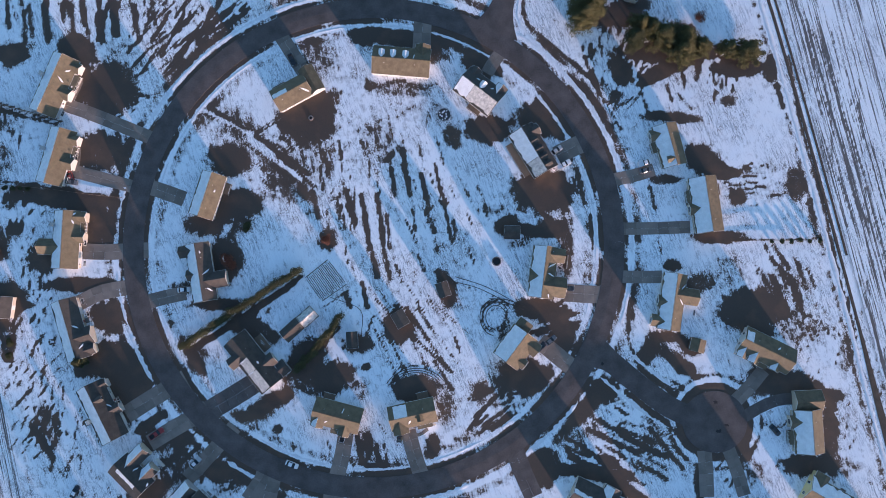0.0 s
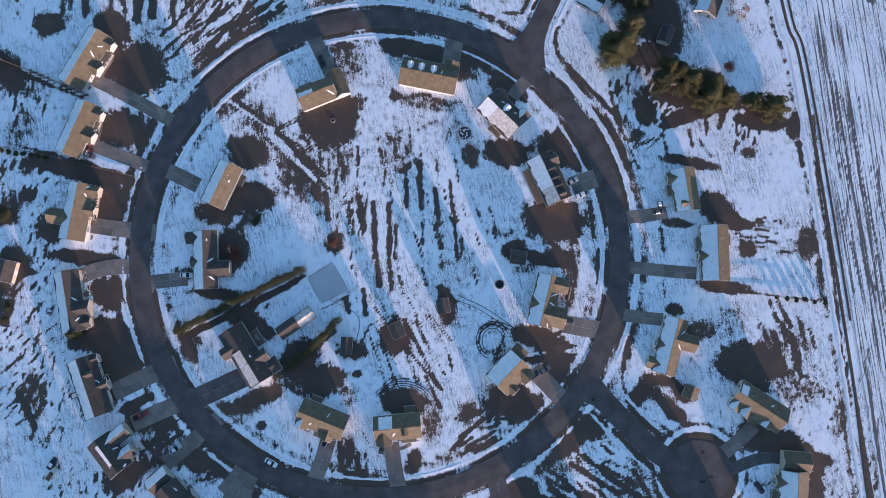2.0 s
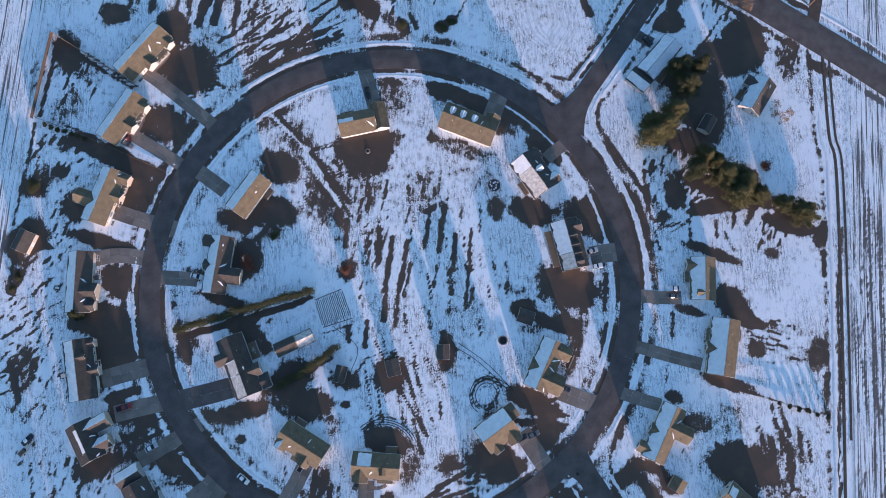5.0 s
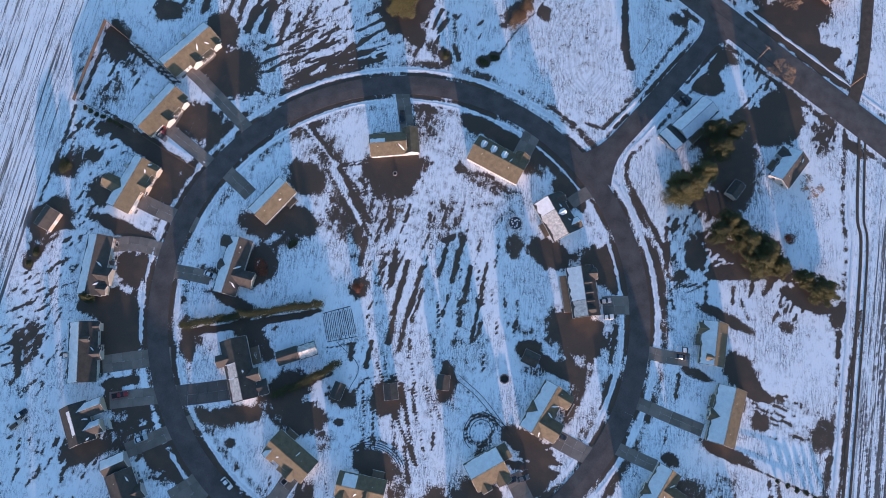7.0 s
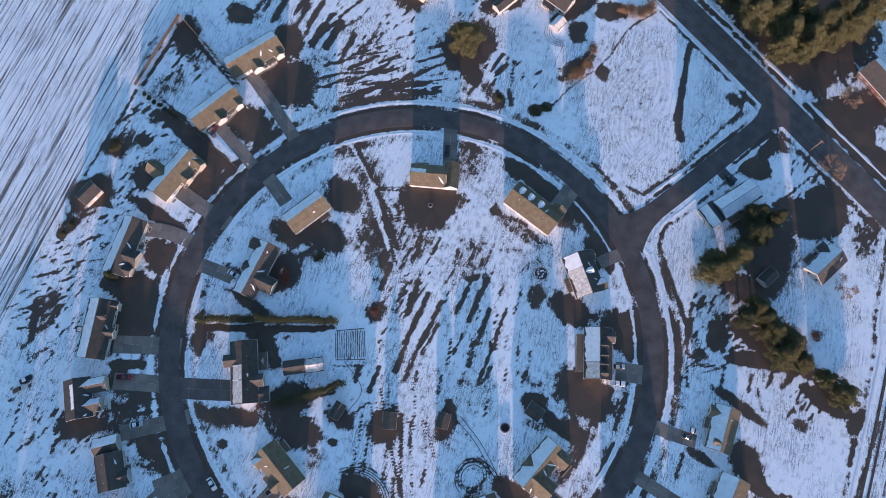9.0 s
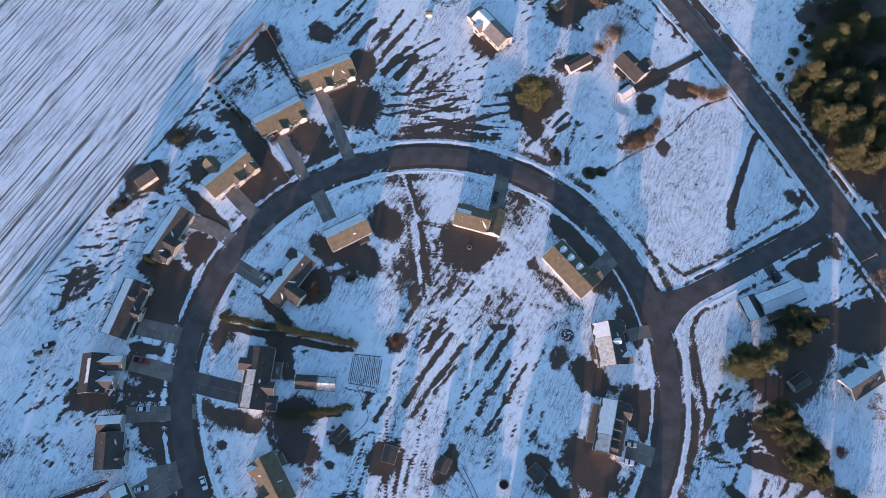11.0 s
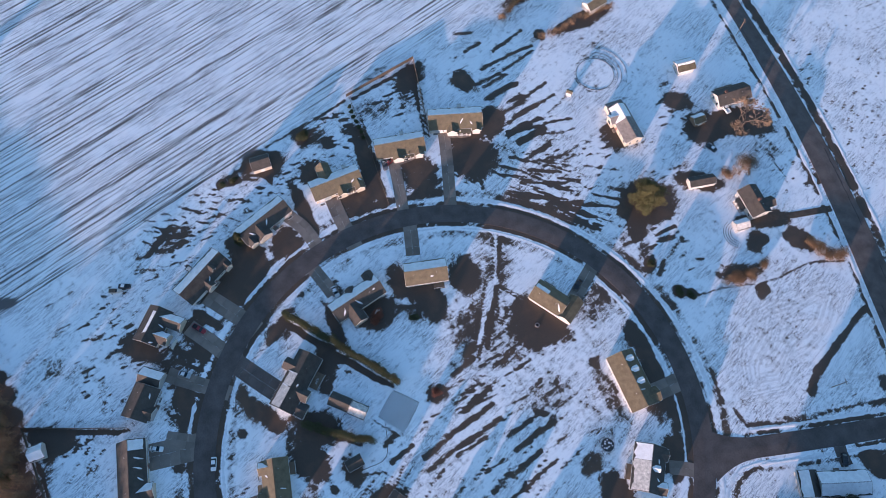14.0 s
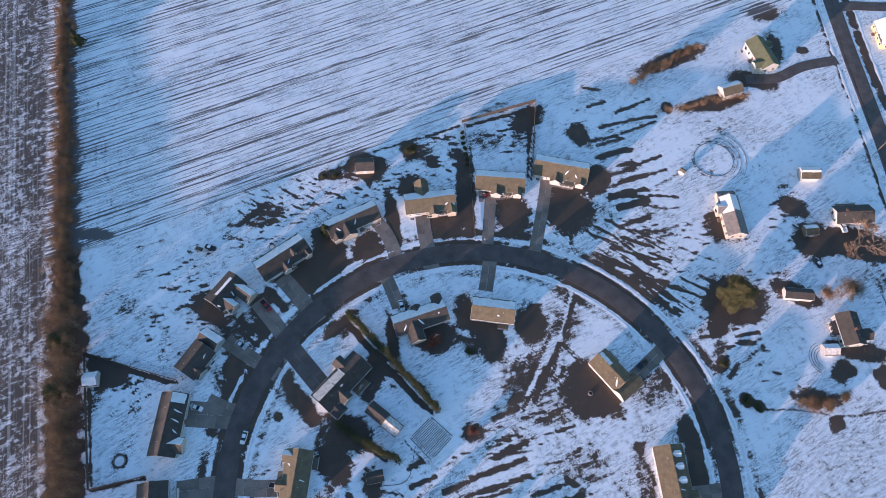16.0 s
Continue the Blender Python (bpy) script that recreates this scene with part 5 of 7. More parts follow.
def gable_block(parent, x0, x1, y0, y1, h, rise, wall, roof, snow, along="x", over=0.45, thick=0.16, keep=(0, 0), bits=()):
    """Walls with gables and two roof slopes, with snow where snow[0] (low-coordinate slope) and snow[1] say so.
    keep: how far the low or high end of the ridge stays without overhang (it dies into another roof)."""
    if along == "x":
        def P(a, b, z): return (a, b, z)
        a0, a1, b0, b1 = x0, x1, y0, y1
    else:
        def P(a, b, z): return (b, a, z)
        a0, a1, b0, b1 = y0, y1, x0, x1
    mid = (b0 + b1) / 2
    v = [P(a0, b0, -0.3), P(a1, b0, -0.3), P(a1, b1, -0.3), P(a0, b1, -0.3), P(a0, b0, h), P(a1, b0, h), P(a1, b1, h), P(a0, b1, h),
         P(a0, mid, h + rise), P(a1, mid, h + rise)]
    f = [(0, 1, 5, 4), (2, 3, 7, 6), (1, 2, 6, 9, 5), (3, 0, 4, 8, 7)]
    part("wall", (v, f), wall, parent)
    slope = rise / (mid - b0)
    o0, o1 = (over if not keep[0] else 0), (over if not keep[1] else 0)
    drop = slope * over
    lift = thick * math.sqrt(1 + slope * slope)
    z_r, z_e = h + rise + lift, h - drop + lift
    for side, b_e in ((-1, b0 - over), (1, b1 + over)):
        A, B, C, D = P(a0 - o0, b_e, z_e), P(a1 + o1, b_e, z_e), P(a1 + o1, mid, z_r), P(a0 - o0, mid, z_r)
        flip = (side > 0) != (along == "y")
        quad = (D, C, B, A) if flip else (A, B, C, D)
        part("roof_slope", slab(*quad, thick), roof, parent)
        amount = snow[0] if side < 0 else snow[1]
        covers = [(a0 - o0 + 0.12, a1 + o1 - 0.12, amount)] if amount else []
        covers += [(lo, hi, much) for at_side, lo, hi, much in bits if at_side == side]
        for lo, hi, amount in covers:
            cover, amount = (SNOW if amount > 0 else FROST), abs(amount)
            s0 = max(1 - amount, 0.12 / abs(mid - b_e))
            n = max(3, int((hi - lo) / 0.8))
            vs, fs = [], []
            for k in range(n + 1):
                aa = lo + (hi - lo) * k / n
                q = noise.noise(Vector((aa * 0.7, b_e, h + lo)))
                sl = min(0.9, s0 + max(0.0, 0.05 + 0.16 * q)) if 0 < k < n else s0 + 0.04
                for sh, up in ((sl, 0.0), (sl + 0.01, 0.09), (1.0, 0.08), (1.0, 0.0)):
                    vs.append(P(aa, b_e + (mid - b_e) * sh, z_e + (z_r - z_e) * sh + up + 0.004))
            for k in range(n):
                for j in range(3):
                    q = (4 * k + j, 4 * k + j + 1, 4 * k + j + 5, 4 * k + j + 4)
                    fs.append(q if flip else q[::-1])
            fs += [(0, 1, 2, 3), tuple(range(4 * n, 4 * n + 4))[::-1]]
            part("roof_snow", (vs, fs), cover, parent, "snow lying on the roof")
        gut = join(box(*sorted((P(a0 - o0, b_e - 0.06, 0)[0], P(a1 + o1, b_e + 0.06, 0)[0])), *sorted((P(a0 - o0, b_e - 0.06, 0)[1], P(a1 + o1, b_e + 0.06, 0)[1])), z_e - lift - 0.08, z_e - 0.03))
        part("gutter", gut, TRIM, parent)
    # white boards under the gable overhang
    for a, o in ((a0 - o0, -1), (a1 + o1, 1)):
        if (o < 0 and keep[0]) or (o > 0 and keep[1]):
            continue
        for b_e in (b0 - over, b1 + over):
            q = [P(a, b_e, z_e - lift - 0.1), P(a, b_e, z_e - 0.02), P(a, mid, z_r - 0.02), P(a, mid, z_r - lift - 0.1)]
            n = Vector(P(0.05 * o, 0, 0))
            vs = [tuple(Vector(p)) for p in q] + [tuple(Vector(p) + n) for p in q]
            part("bargeboard", (vs, [(0, 1, 2, 3), (7, 6, 5, 4), (0, 4, 5, 1), (1, 5, 6, 2), (2, 6, 7, 3), (3, 7, 4, 0)]), TRIM, parent)
    return mid, z_r


def house(x, y, yaw, length, width, front=-1, h=2.9, pitch=0.62, wall=None, roof=None, snow=None, wings=(), label="", dormers=(), chimney=None,
          vents=2, ends=True, name="house", garage=None, category="house", win=True, deck=None, bits=(), blocks=(), porch=None, patches=()):
    """A gabled house with its ridge along local x. front: the side (-1 or 1 on local y) that has the door.
    wings: (side, along, width, reach, kind) cross gables; dormers: (side, along); blocks: lower gabled parts joined to it;
    bits: (side, from, to, share) snow on part of a slope; patches: (x, y, length, turn) snow caught in the valleys;
    porch and deck: (side, along, width, reach)."""
    wall, roof = wall or SIDING, roof or ROOF_TAN
    ya = radians(yaw)
    ob = thing(name, pose(x, y, 0, 0, 0, yaw), label, category)
    L2, W2 = length / 2 - 0.45, width / 2 - 0.45
    rise = pitch * W2
    if snow is None:
        snow = tuple(1.0 if faces_sun(ya, s) < -0.1 else 0.0 for s in (-1, 1))
    gable_block(ob, -L2, L2, -W2, W2, h, rise, wall, roof, snow, bits=bits)
    for x0, x1, y0, y1, bh, br, along, bs in blocks:
        gable_block(ob, x0, x1, y0, y1, bh, br, wall, roof, bs, along, 0.3)
    part("ridge_cap", box(-L2 - 0.45, L2 + 0.45, -0.12, 0.12, h + rise + 0.14, h + rise + 0.24), roof, ob)
    turned = {-1: pose(0, 0, 0), 1: pose(0, 0, 0, 0, 0, 180)}
    busy = {-1: [], 1: []}
    for side, at, w, reach, what in wings:
        ww = w / 2 - 0.35
        wr = min(rise - 0.15, ww * 0.72)
        inner = W2 * (1 - (wr + 0.0) / rise) if rise > 0.2 else 0
        ws = tuple(1.0 if Vector((math.cos(ya) * s, math.sin(ya) * s)).dot(SUN) < 0.25 else 0.0 for s in (-1, 1))
        if what.startswith("bare"):
            ws = (0, 0)
        y_out, y_in = side * (W2 + reach), side * max(0.2, inner - 0.6)
        lo, hi = min(y_out, y_in), max(y_out, y_in)
        gable_block(ob, at - ww, at + ww, lo, hi, h, wr, wall, roof, ws, "y", 0.35, keep=(side > 0, side < 0))
        busy[side].append((at - ww - 0.3, at + ww + 0.3))
        face = turned[side] @ pose(-side * -1 * at if side < 0 else -at, -(W2 + reach), 0)
        if "garage" in what:
            garage_part(ob, face @ pose(0, 0, 0), min(4.8, w - 1.6))
        else:
            window_part(ob, face @ pose(0, 0, 0.9), min(1.8, w - 1.8), 1.4)
            if wr > 1.2:
                part("gable_vent", box(-0.25, 0.25, -0.06, 0.02, h + wr * 0.3, h + wr * 0.3 + 0.5), TRIM, ob, at=face)
    for side in (-1, 1):
        if not win:
            break
        n = max(2, int(length / 3.2))
        for k in range(n):
            xx = -L2 + (k + 0.5) * 2 * L2 / n
            if any(a < xx < b for a, b in busy[side]):
                continue
            face = turned[side] @ pose(xx * (-side), -W2, 0)
            if side == front and k == n // 2:
                door_part(ob, face @ pose(0, 0, 0.25))
                part("door_step", join(box(-0.9, 0.9, -1.3, 0, -0.1, 0.2), box(-0.9, 0.9, -0.9, 0, 0.2, 0.24)), CONCRETE, ob, at=face)
            else:
                window_part(ob, face @ pose(0, 0, 0.95), 1.0, 1.35)
    if ends and win:
        for e, turn in ((1, 90), (-1, -90)):
            for yy in (-W2 * 0.45, W2 * 0.45):
                window_part(ob, pose(0, 0, 0, 0, 0, turn) @ pose(yy, -L2, 0.95), 0.95, 1.3)
    if garage:
        side, at = garage
        garage_part(ob, turned[side] @ pose(-side * -at if side > 0 else at, -W2 - 0.01, 0), 4.6)
    for side, at in dormers:
        d_w, d_y = 0.85, W2 * 0.62
        z_f = h + rise * (1 - 0.62)
        dm = turned[side] @ pose(at * (-side), 0, 0)
        dorm = part("dormer", ([(-d_w, -d_y, z_f - 0.2), (d_w, -d_y, z_f - 0.2), (d_w, -d_y, z_f + 1.1), (0, -d_y, z_f + 1.75), (-d_w, -d_y, z_f + 1.1),
                                (-d_w, 0, z_f - 0.2), (d_w, 0, z_f - 0.2), (d_w, 0, z_f + 1.1), (0, 0, z_f + 1.75), (-d_w, 0, z_f + 1.1)],
                               [(0, 1, 2, 3, 4), (1, 6, 7, 2), (5, 0, 4, 9), (9, 8, 7, 6, 5)]), wall, ob, at=dm)
        reach_in = -d_y + min(1.75 / max(pitch, 0.1), d_y)
        for s in (-1, 1):
            q = [(s * (d_w + 0.2), -d_y - 0.25, z_f + 1.02), (0, -d_y - 0.25, z_f + 1.88), (0, reach_in, z_f + 1.88), (s * (d_w + 0.2), reach_in, z_f + 1.02)]
            part("dormer_roof", slab(*(q if s < 0 else q[::-1])[::-1], 0.1), SNOW if snow[0 if side < 0 else 1] == 0 and faces_sun(ya, side) < 0 else roof, dorm)
        part("pane", box(-0.4, 0.4, -d_y - 0.03, -d_y + 0.01, z_f + 0.15, z_f + 0.95), GLASS, dorm)
    if chimney:
        cx, cy, cw, ch, cm = chimney
        part("chimney", join(box(cx - cw / 2, cx + cw / 2, cy - 0.4, cy + 0.4, -0.2, ch), box(cx - cw / 2 - 0.08, cx + cw / 2 + 0.08, cy - 0.48, cy + 0.48, ch, ch + 0.15)), cm, ob)
    for k in range(vents):
        vx = -L2 * 0.6 + k * L2 * 1.1 / max(1, vents - 1) if vents > 1 else 0.3 * L2
        vy = -front * -W2 * 0.35
        vz = h + rise * 0.65
        part("vent_pipe", tube([(vx, -vy, vz), (vx, -vy, vz + 0.65)], [0.09, 0.09], 6), TRIM, ob)
    for px, py, plen, pturn in patches:
        pz = h + rise * (1 - abs(py) / W2) + 0.2
        lean_x = math.degrees(math.atan(pitch)) * (-1 if py > 0 else 1)
        rim = [(plen * 0.5 * math.cos(a) * (1 + 0.25 * math.sin(3 * a + px)), 0.24 * math.sin(a) * (1 + 0.4 * math.sin(2 * a + py))) for a in (math.tau * j / 12 for j in range(12))]
        part("valley_snow", ([(u, v, 0.0) for u, v in rim] + [(u * 0.9, v * 0.85, 0.1) for u, v in rim],
                             [tuple(range(12, 24))] + [(j, (j + 1) % 12, 12 + (j + 1) % 12, 12 + j) for j in range(12)]), SNOW, ob, "snow caught in a roof valley",
             pose(px, py, pz) @ pose(0, 0, 0, lean_x) @ pose(0, 0, 0, 0, 0, pturn))
    if porch:
        side, at, w, reach = porch
        y0, y1 = sorted((side * W2, side * (W2 + reach)))
        yr = side * (W2 + reach - 0.08)
        part("porch_floor", box(at - w / 2, at + w / 2, y0, y1, -0.1, 0.3), CONCRETE, ob)
        rails = [box(at - w / 2, at + w / 2, yr - 0.06, yr + 0.06, z, z + 0.1) for z in (0.45, 1.1)]
        for k in range(4):
            xx = at - w / 2 + 0.1 + k * (w - 0.2) / 3
            part("porch_post", box(xx - 0.09, xx + 0.09, yr - 0.09, yr + 0.09, 0.3, 2.5), TRIM, ob)
        part("porch_rail", join(*rails, *[box(at - w / 2 + (k + 0.5) * w / 14 - 0.03, at - w / 2 + (k + 0.5) * w / 14 + 0.03, yr - 0.03, yr + 0.03, 0.5, 1.15) for k in range(14)]), TRIM, ob)
        part("porch_roof", slab((at - w / 2 - 0.1, side * (W2 + 0.35) if side > 0 else yr - 0.2, 2.78 if side > 0 else 2.55), (at + w / 2 + 0.1, side * (W2 + 0.35) if side > 0 else yr - 0.2, 2.78 if side > 0 else 2.55),
                                (at + w / 2 + 0.1, yr + 0.2 if side > 0 else side * (W2 + 0.35), 2.55 if side > 0 else 2.78), (at - w / 2 - 0.1, yr + 0.2 if side > 0 else side * (W2 + 0.35), 2.55 if side > 0 else 2.78), 0.1), roof, ob)
    if deck:
        side, at, w, reach = deck
        y0, y1 = sorted((side * W2, side * (W2 + reach)))
        part("deck", box(at - w / 2, at + w / 2, y0, y1, -0.1, 0.35), WOOD, ob, "weathered wooden deck")
        yr = side * (W2 + reach)
        part("deck_rail", join(box(at - w / 2, at + w / 2, yr - 0.05, yr + 0.05, 1.15, 1.23), *[box(at - w / 2 + k * w / 6 - 0.05, at - w / 2 + k * w / 6 + 0.05, yr - 0.05, yr + 0.05, 0.3, 1.15) for k in range(7)]), TRIM, ob)
    return ob


def shed(x, y, yaw, length, width, h=2.2, wall=None, roof=None, snow=None, label="small wooden garden shed standing in the snow", pitch=0.6, name="shed"):
    ob = thing(name, pose(x, y, 0, 0, 0, yaw), label, "shed")
    ya = radians(yaw)
    if snow is None:
        snow = tuple(1.0 if faces_sun(ya, s) < -0.1 else 0.0 for s in (-1, 1))
    L2, W2 = length / 2 - 0.2, width / 2 - 0.2
    gable_block(ob, -L2, L2, -W2, W2, h, pitch * W2, wall or SIDING_TAN, roof or ROOF_DARK, snow, over=0.2, thick=0.08)
    side = -1 if faces_sun(ya, -1) > 0 else 1
    tm = pose(0, 0, 0) if side < 0 else pose(0, 0, 0, 0, 0, 180)
    door_part(ob, tm @ pose(0, -W2, 0), min(1.6, length * 0.5), 1.9, TRIM)
    return ob


TAN_LABEL = "white-sided bungalow with tan shingles, snow on its shaded slope"
DARK_LABEL = "bungalow with a dark shingle roof partly under snow"
# outside the loop, west side, from the north
house(-111.9, 56.8, 68, 22.0, 10.2, -1, wings=((-1, -1.6, 4.4, 1.8, "bare"), (-1, 8.3, 3.8, 1.4, "bare")), garage=(-1, -7.6), label=TAN_LABEL, chimney=(2.0, 4.9, 1.4, 5.0, SIDING),
      porch=(-1, 3.2, 5.6, 2.2), patches=((2.4, -2.4, 2.6, 60), (6.2, -3.2, 1.8, -50)))
house(-110.5, 31.3, 75.5, 20.0, 9.6, -1, wings=((-1, -1.4, 4.4, 1.8, "bare"), (-1, 7.0, 3.8, 1.4, "bare")), garage=(-1, -7.0), label=TAN_LABEL, chimney=(1.6, 4.6, 1.2, 4.8, SIDING), porch=(-1, 2.8, 4.2, 1.4))
house(-106.3, 2.0, 88, 20.2, 9.4, -1, wings=((-1, 0.9, 3.9, 1.8, "bare"), (-1, 8.0, 3.9, 2.0, "bare"), (1, -2.6, 5.6, 5.0, "bare")), garage=(-1, -6.0),
      label="beige-sided bungalow with tan shingles and two front gables", wall=SIDING_TAN, chimney=(5.0, 4.4, 1.2, 4.8, SIDING), porch=(-1, 4.5, 3.4, 1.6), patches=((6.2, -2.6, 1.6, 40), (9.0, -2.9, 1.4, -40)))
house(-103.6, -29.2, 107.5, 21.4, 9.0, -1, wings=((-1, -3.6, 6.4, 2.2, "bare"), (-1, -8.4, 3.6, 1.6, "bare")), garage=(-1, 6.6), roof=ROOF_DARK, wall=SIDING_TAN,
      label="beige bungalow with dark shingles and a front gable", patches=((0.4, -2.2, 2.4, 55), (-6.6, -2.4, 2.2, -50)))
house(-92.3, -57.4, 117.5, 20.8, 10.2, -1, wings=((-1, -1.0, 4.2, 1.4, "bare"), (-1, 8.4, 3.4, 0.8, "bare")), garage=(-1, -6.3), dormers=((-1, 4.1),), snow=(0.0, 0.95), roof=ROOF_DARK, label=DARK_LABEL,
      chimney=(-1.0, 4.9, 1.2, 4.8, SIDING), patches=((0.8, -3.6, 1.8, 45),))
house(-81.9, -79.2, 135, 13.6, 9.4, -1, wings=((-1, 3.5, 5.4, 5.2, "garage"), (-1, -3.0, 4.8, 3.0, "front")), roof=ROOF_DARK, wall=SIDING_TAN, snow=(0.0, 0.0), bits=((1, -3.5, 4.8, 0.4),),
      label="beige house with two snowy front gables and dark shingles", patches=((0.6, -3.2, 2.0, 80), (-6.0, -2.6, 1.4, -60)))
house(-57.4, -91.2, 138, 12.0, 9.6, -1, wings=((-1, -2.6, 5.0, 1.2, "bare"),), blocks=((5.6, 11.6, -3.6, 4.2, 2.7, 1.9, "y", (0.0, 1.0)),), roof=ROOF_DARK, wall=SIDING_GREY, snow=(0.0, 0.0),
      label="grey house with a dark shingle roof and snowy garage", patches=((2.6, -2.6, 2.0, 20),))
house(-36.0, -100.7, 166, 21.8, 9.8, -1, wings=((-1, -6.7, 5.6, 2.0, "front"),), garage=(-1, 7.6), roof=ROOF_DARK, wall=SIDING_TAN, snow=(0.0, 0.0), bits=((-1, 7.2, 10.6, 0.9),),
      label="beige house with dark shingles and patches of roof snow", patches=((4.4, -2.6, 3.4, 75), (1.2, -2.6, 3.0, 75), (-2.4, -3.0, 2.2, 60)))
house(-8.7, -106.3, 178, 18, 10.4, -1, wings=((-1, -4.0, 6.0, 3.0, "garage"),), roof=ROOF_DARK, wall=SIDING_TAN, snow=(0.0, 0.0), label="beige house with a dark roof beside the loop road", patches=((2.0, -2.8, 2.4, 10),))
# inside the loop
house(-57.3, 17.4, 72.5, 16.0, 9.0, 1, snow=(0.0, 1.0), label=TAN_LABEL, deck=(-1, 4.2, 4.0, 2.2), garage=(1, -3.5), wall=SIDING, patches=((2.0, -2.4, 1.2, 0),))
house(-28.2, 53.6, 29, 13.4, 8.6, 1, blocks=((5.7, 10.9, -3.9, 5.4, 2.8, 1.9, "y", (0.0, 0.0)),), snow=(0.0, 0.0), bits=((1, -6.4, -1.0, 0.5),), deck=(1, -3.0, 5.0, 1.8),
      label="white bungalow with tan shingles and a long garage wing", patches=((4.8, -2.0, 3.4, -50),))
house(10.6, 64.6, -5, 20.4, 10.2, 1, dormers=((1, -7.0), (1, -3.0), (1, 1.4)), wings=((1, 7.2, 5.4, 1.6, "bare garage"),), snow=(0.0, 0.0), label="white house with tan shingles and three snow-capped dormers", patches=((4.4, 1.4, 2.2, 80),))
house(38.1, 53.7, 141.5, 15.6, 10.8, -1, wings=((-1, -5.4, 4.4, 1.4, "front"), (-1, 5.4, 4.2, 0.8, "bare garage")), dormers=((-1, 0.2),), roof=ROOF_DARK, snow=(0.0, 0.0), bits=((1, 2.3, 7.6, 1.0), (1, -7.6, 2.2, -0.97)),
      label="broad house with a sunlit snowy roof and dark shingles", deck=(1, -2.0, 5.0, 2.0), patches=((2.6, -2.8, 1.6, 20), (-3.2, -3.2, 1.4, 60)))
house(56.8, 32.6, 120.5, 17.8, 9.8, -1, dormers=((-1, 2.6), (-1, -0.8), (-1, -3.8), (-1, -6.8)), wings=((-1, 5.8, 4.2, 1.0, "bare"),), snow=(0.0, 0.0), bits=((1, -3.0, 8.7, 1.0), (1, -8.7, -3.1, -0.9)), wall=SIDING_TAN, roof=ROOF_DARK,
      label="beige bungalow with a snowy back roof and cluttered yard", deck=(1, 0.0, 13.0, 2.8))
house(59.7, -10.1, 82.5, 18.0, 8.8, -1, wings=((-1, -4.6, 7.2, 4.2, "bare garage"), (-1, 6.3, 5.0, 2.6, "bare"), (1, -1.6, 5.0, 0.5, "bare")), snow=(0.0, 1.0), wall=SIDING_TAN, label="beige house with snowy back roof and tan front gables",
      patches=((2.6, -2.6, 3.6, -60), (-0.6, -2.6, 3.0, 75), (-8.0, -2.6, 1.6, 30), (7.0, -3.2, 1.6, 60)))
house(49.9, -35.9, 53, 12.4, 10.4, -1, wings=((-1, 3.2, 5.0, 2.0, "bare garage"), (-1, -3.2, 3.6, 1.2, "bare")), blocks=((5.8, 9.2, -0.4, 4.4, 2.3, 0.5, "x", (0.0, 0.0)),), snow=(0.0, 1.0), wall=SIDING_TAN, label=TAN_LABEL.replace("white", "beige"))
house(14.2, -58.7, 12.5, 16.2, 8.6, -1, wings=((-1, -5.0, 5.4, 1.6, "bare garage"),), dormers=((-1, 2.4),), snow=(0.0, 0.0), bits=((1, -6.2, -1.6, 0.95),), wall=SIDING_TAN, roof=ROOF_TAN, porch=(-1, 3.4, 5.0, 1.6),
      label="beige house with a tan front roof and front garage", deck=(1, 4.6, 4.0, 2.6), patches=((-1.4, -2.2, 1.8, 60),))
house(-11.6, -59.0, -15, 16.8, 9.2, -1, wings=((-1, -6.0, 4.4, 1.0, "front"), (-1, 3.6, 3.9, 1.8, "bare")), snow=(0.0, 0.0), wall=SIDING_TAN, roof=ROOF_TAN, porch=(-1, 0.4, 2.6, 2.0),
      label="beige bungalow with a long shingle roof", deck=(1, -4.6, 4.0, 2.2), patches=((1.6, 2.2, 2.0, 85), (-3.2, -2.8, 1.4, 60)))
house(-40.6, -40.6, 129, 21.4, 9.4, 1, wings=((1, 4.2, 4.4, 2.4, "bare"), (-1, -3.2, 4.6, 2.0, "bare")), blocks=((-10.2, -5.6, -8.0, -4.4, 2.3, 0.6, "y", (0.0, 0.0)),), snow=(0.0, 0.0), bits=((1, -10.4, -2.9, -0.86), (1, -2.6, 2.4, -0.8)), wall=SIDING_TAN, roof=ROOF_DARK,
      label="long beige house with snow along its sunlit slope", deck=(-1, 3.4, 6.0, 3.4), patches=((-2.7, 2.8, 3.2, 88), (2.2, 2.8, 3.0, 88), (-1.2, -1.6, 1.2, 0)))
house(-59.1, -9.6, 99.5, 20.4, 8.6, 1, wings=((-1, -3.4, 5.8, 4.4, "bare"), (1, 8.0, 4.2, 2.4, "bare"), (1, -0.4, 3.8, 0.9, "bare")), snow=(0.0, 1.0), wall=SIDING_TAN, roof=ROOF_DARK, label="beige house with a snowy front roof and three gables",
      patches=((-0.2, -2.2, 3.0, -55), (-6.4, -2.4, 2.4, 55), (6.8, -1.2, 1.0, 0)))
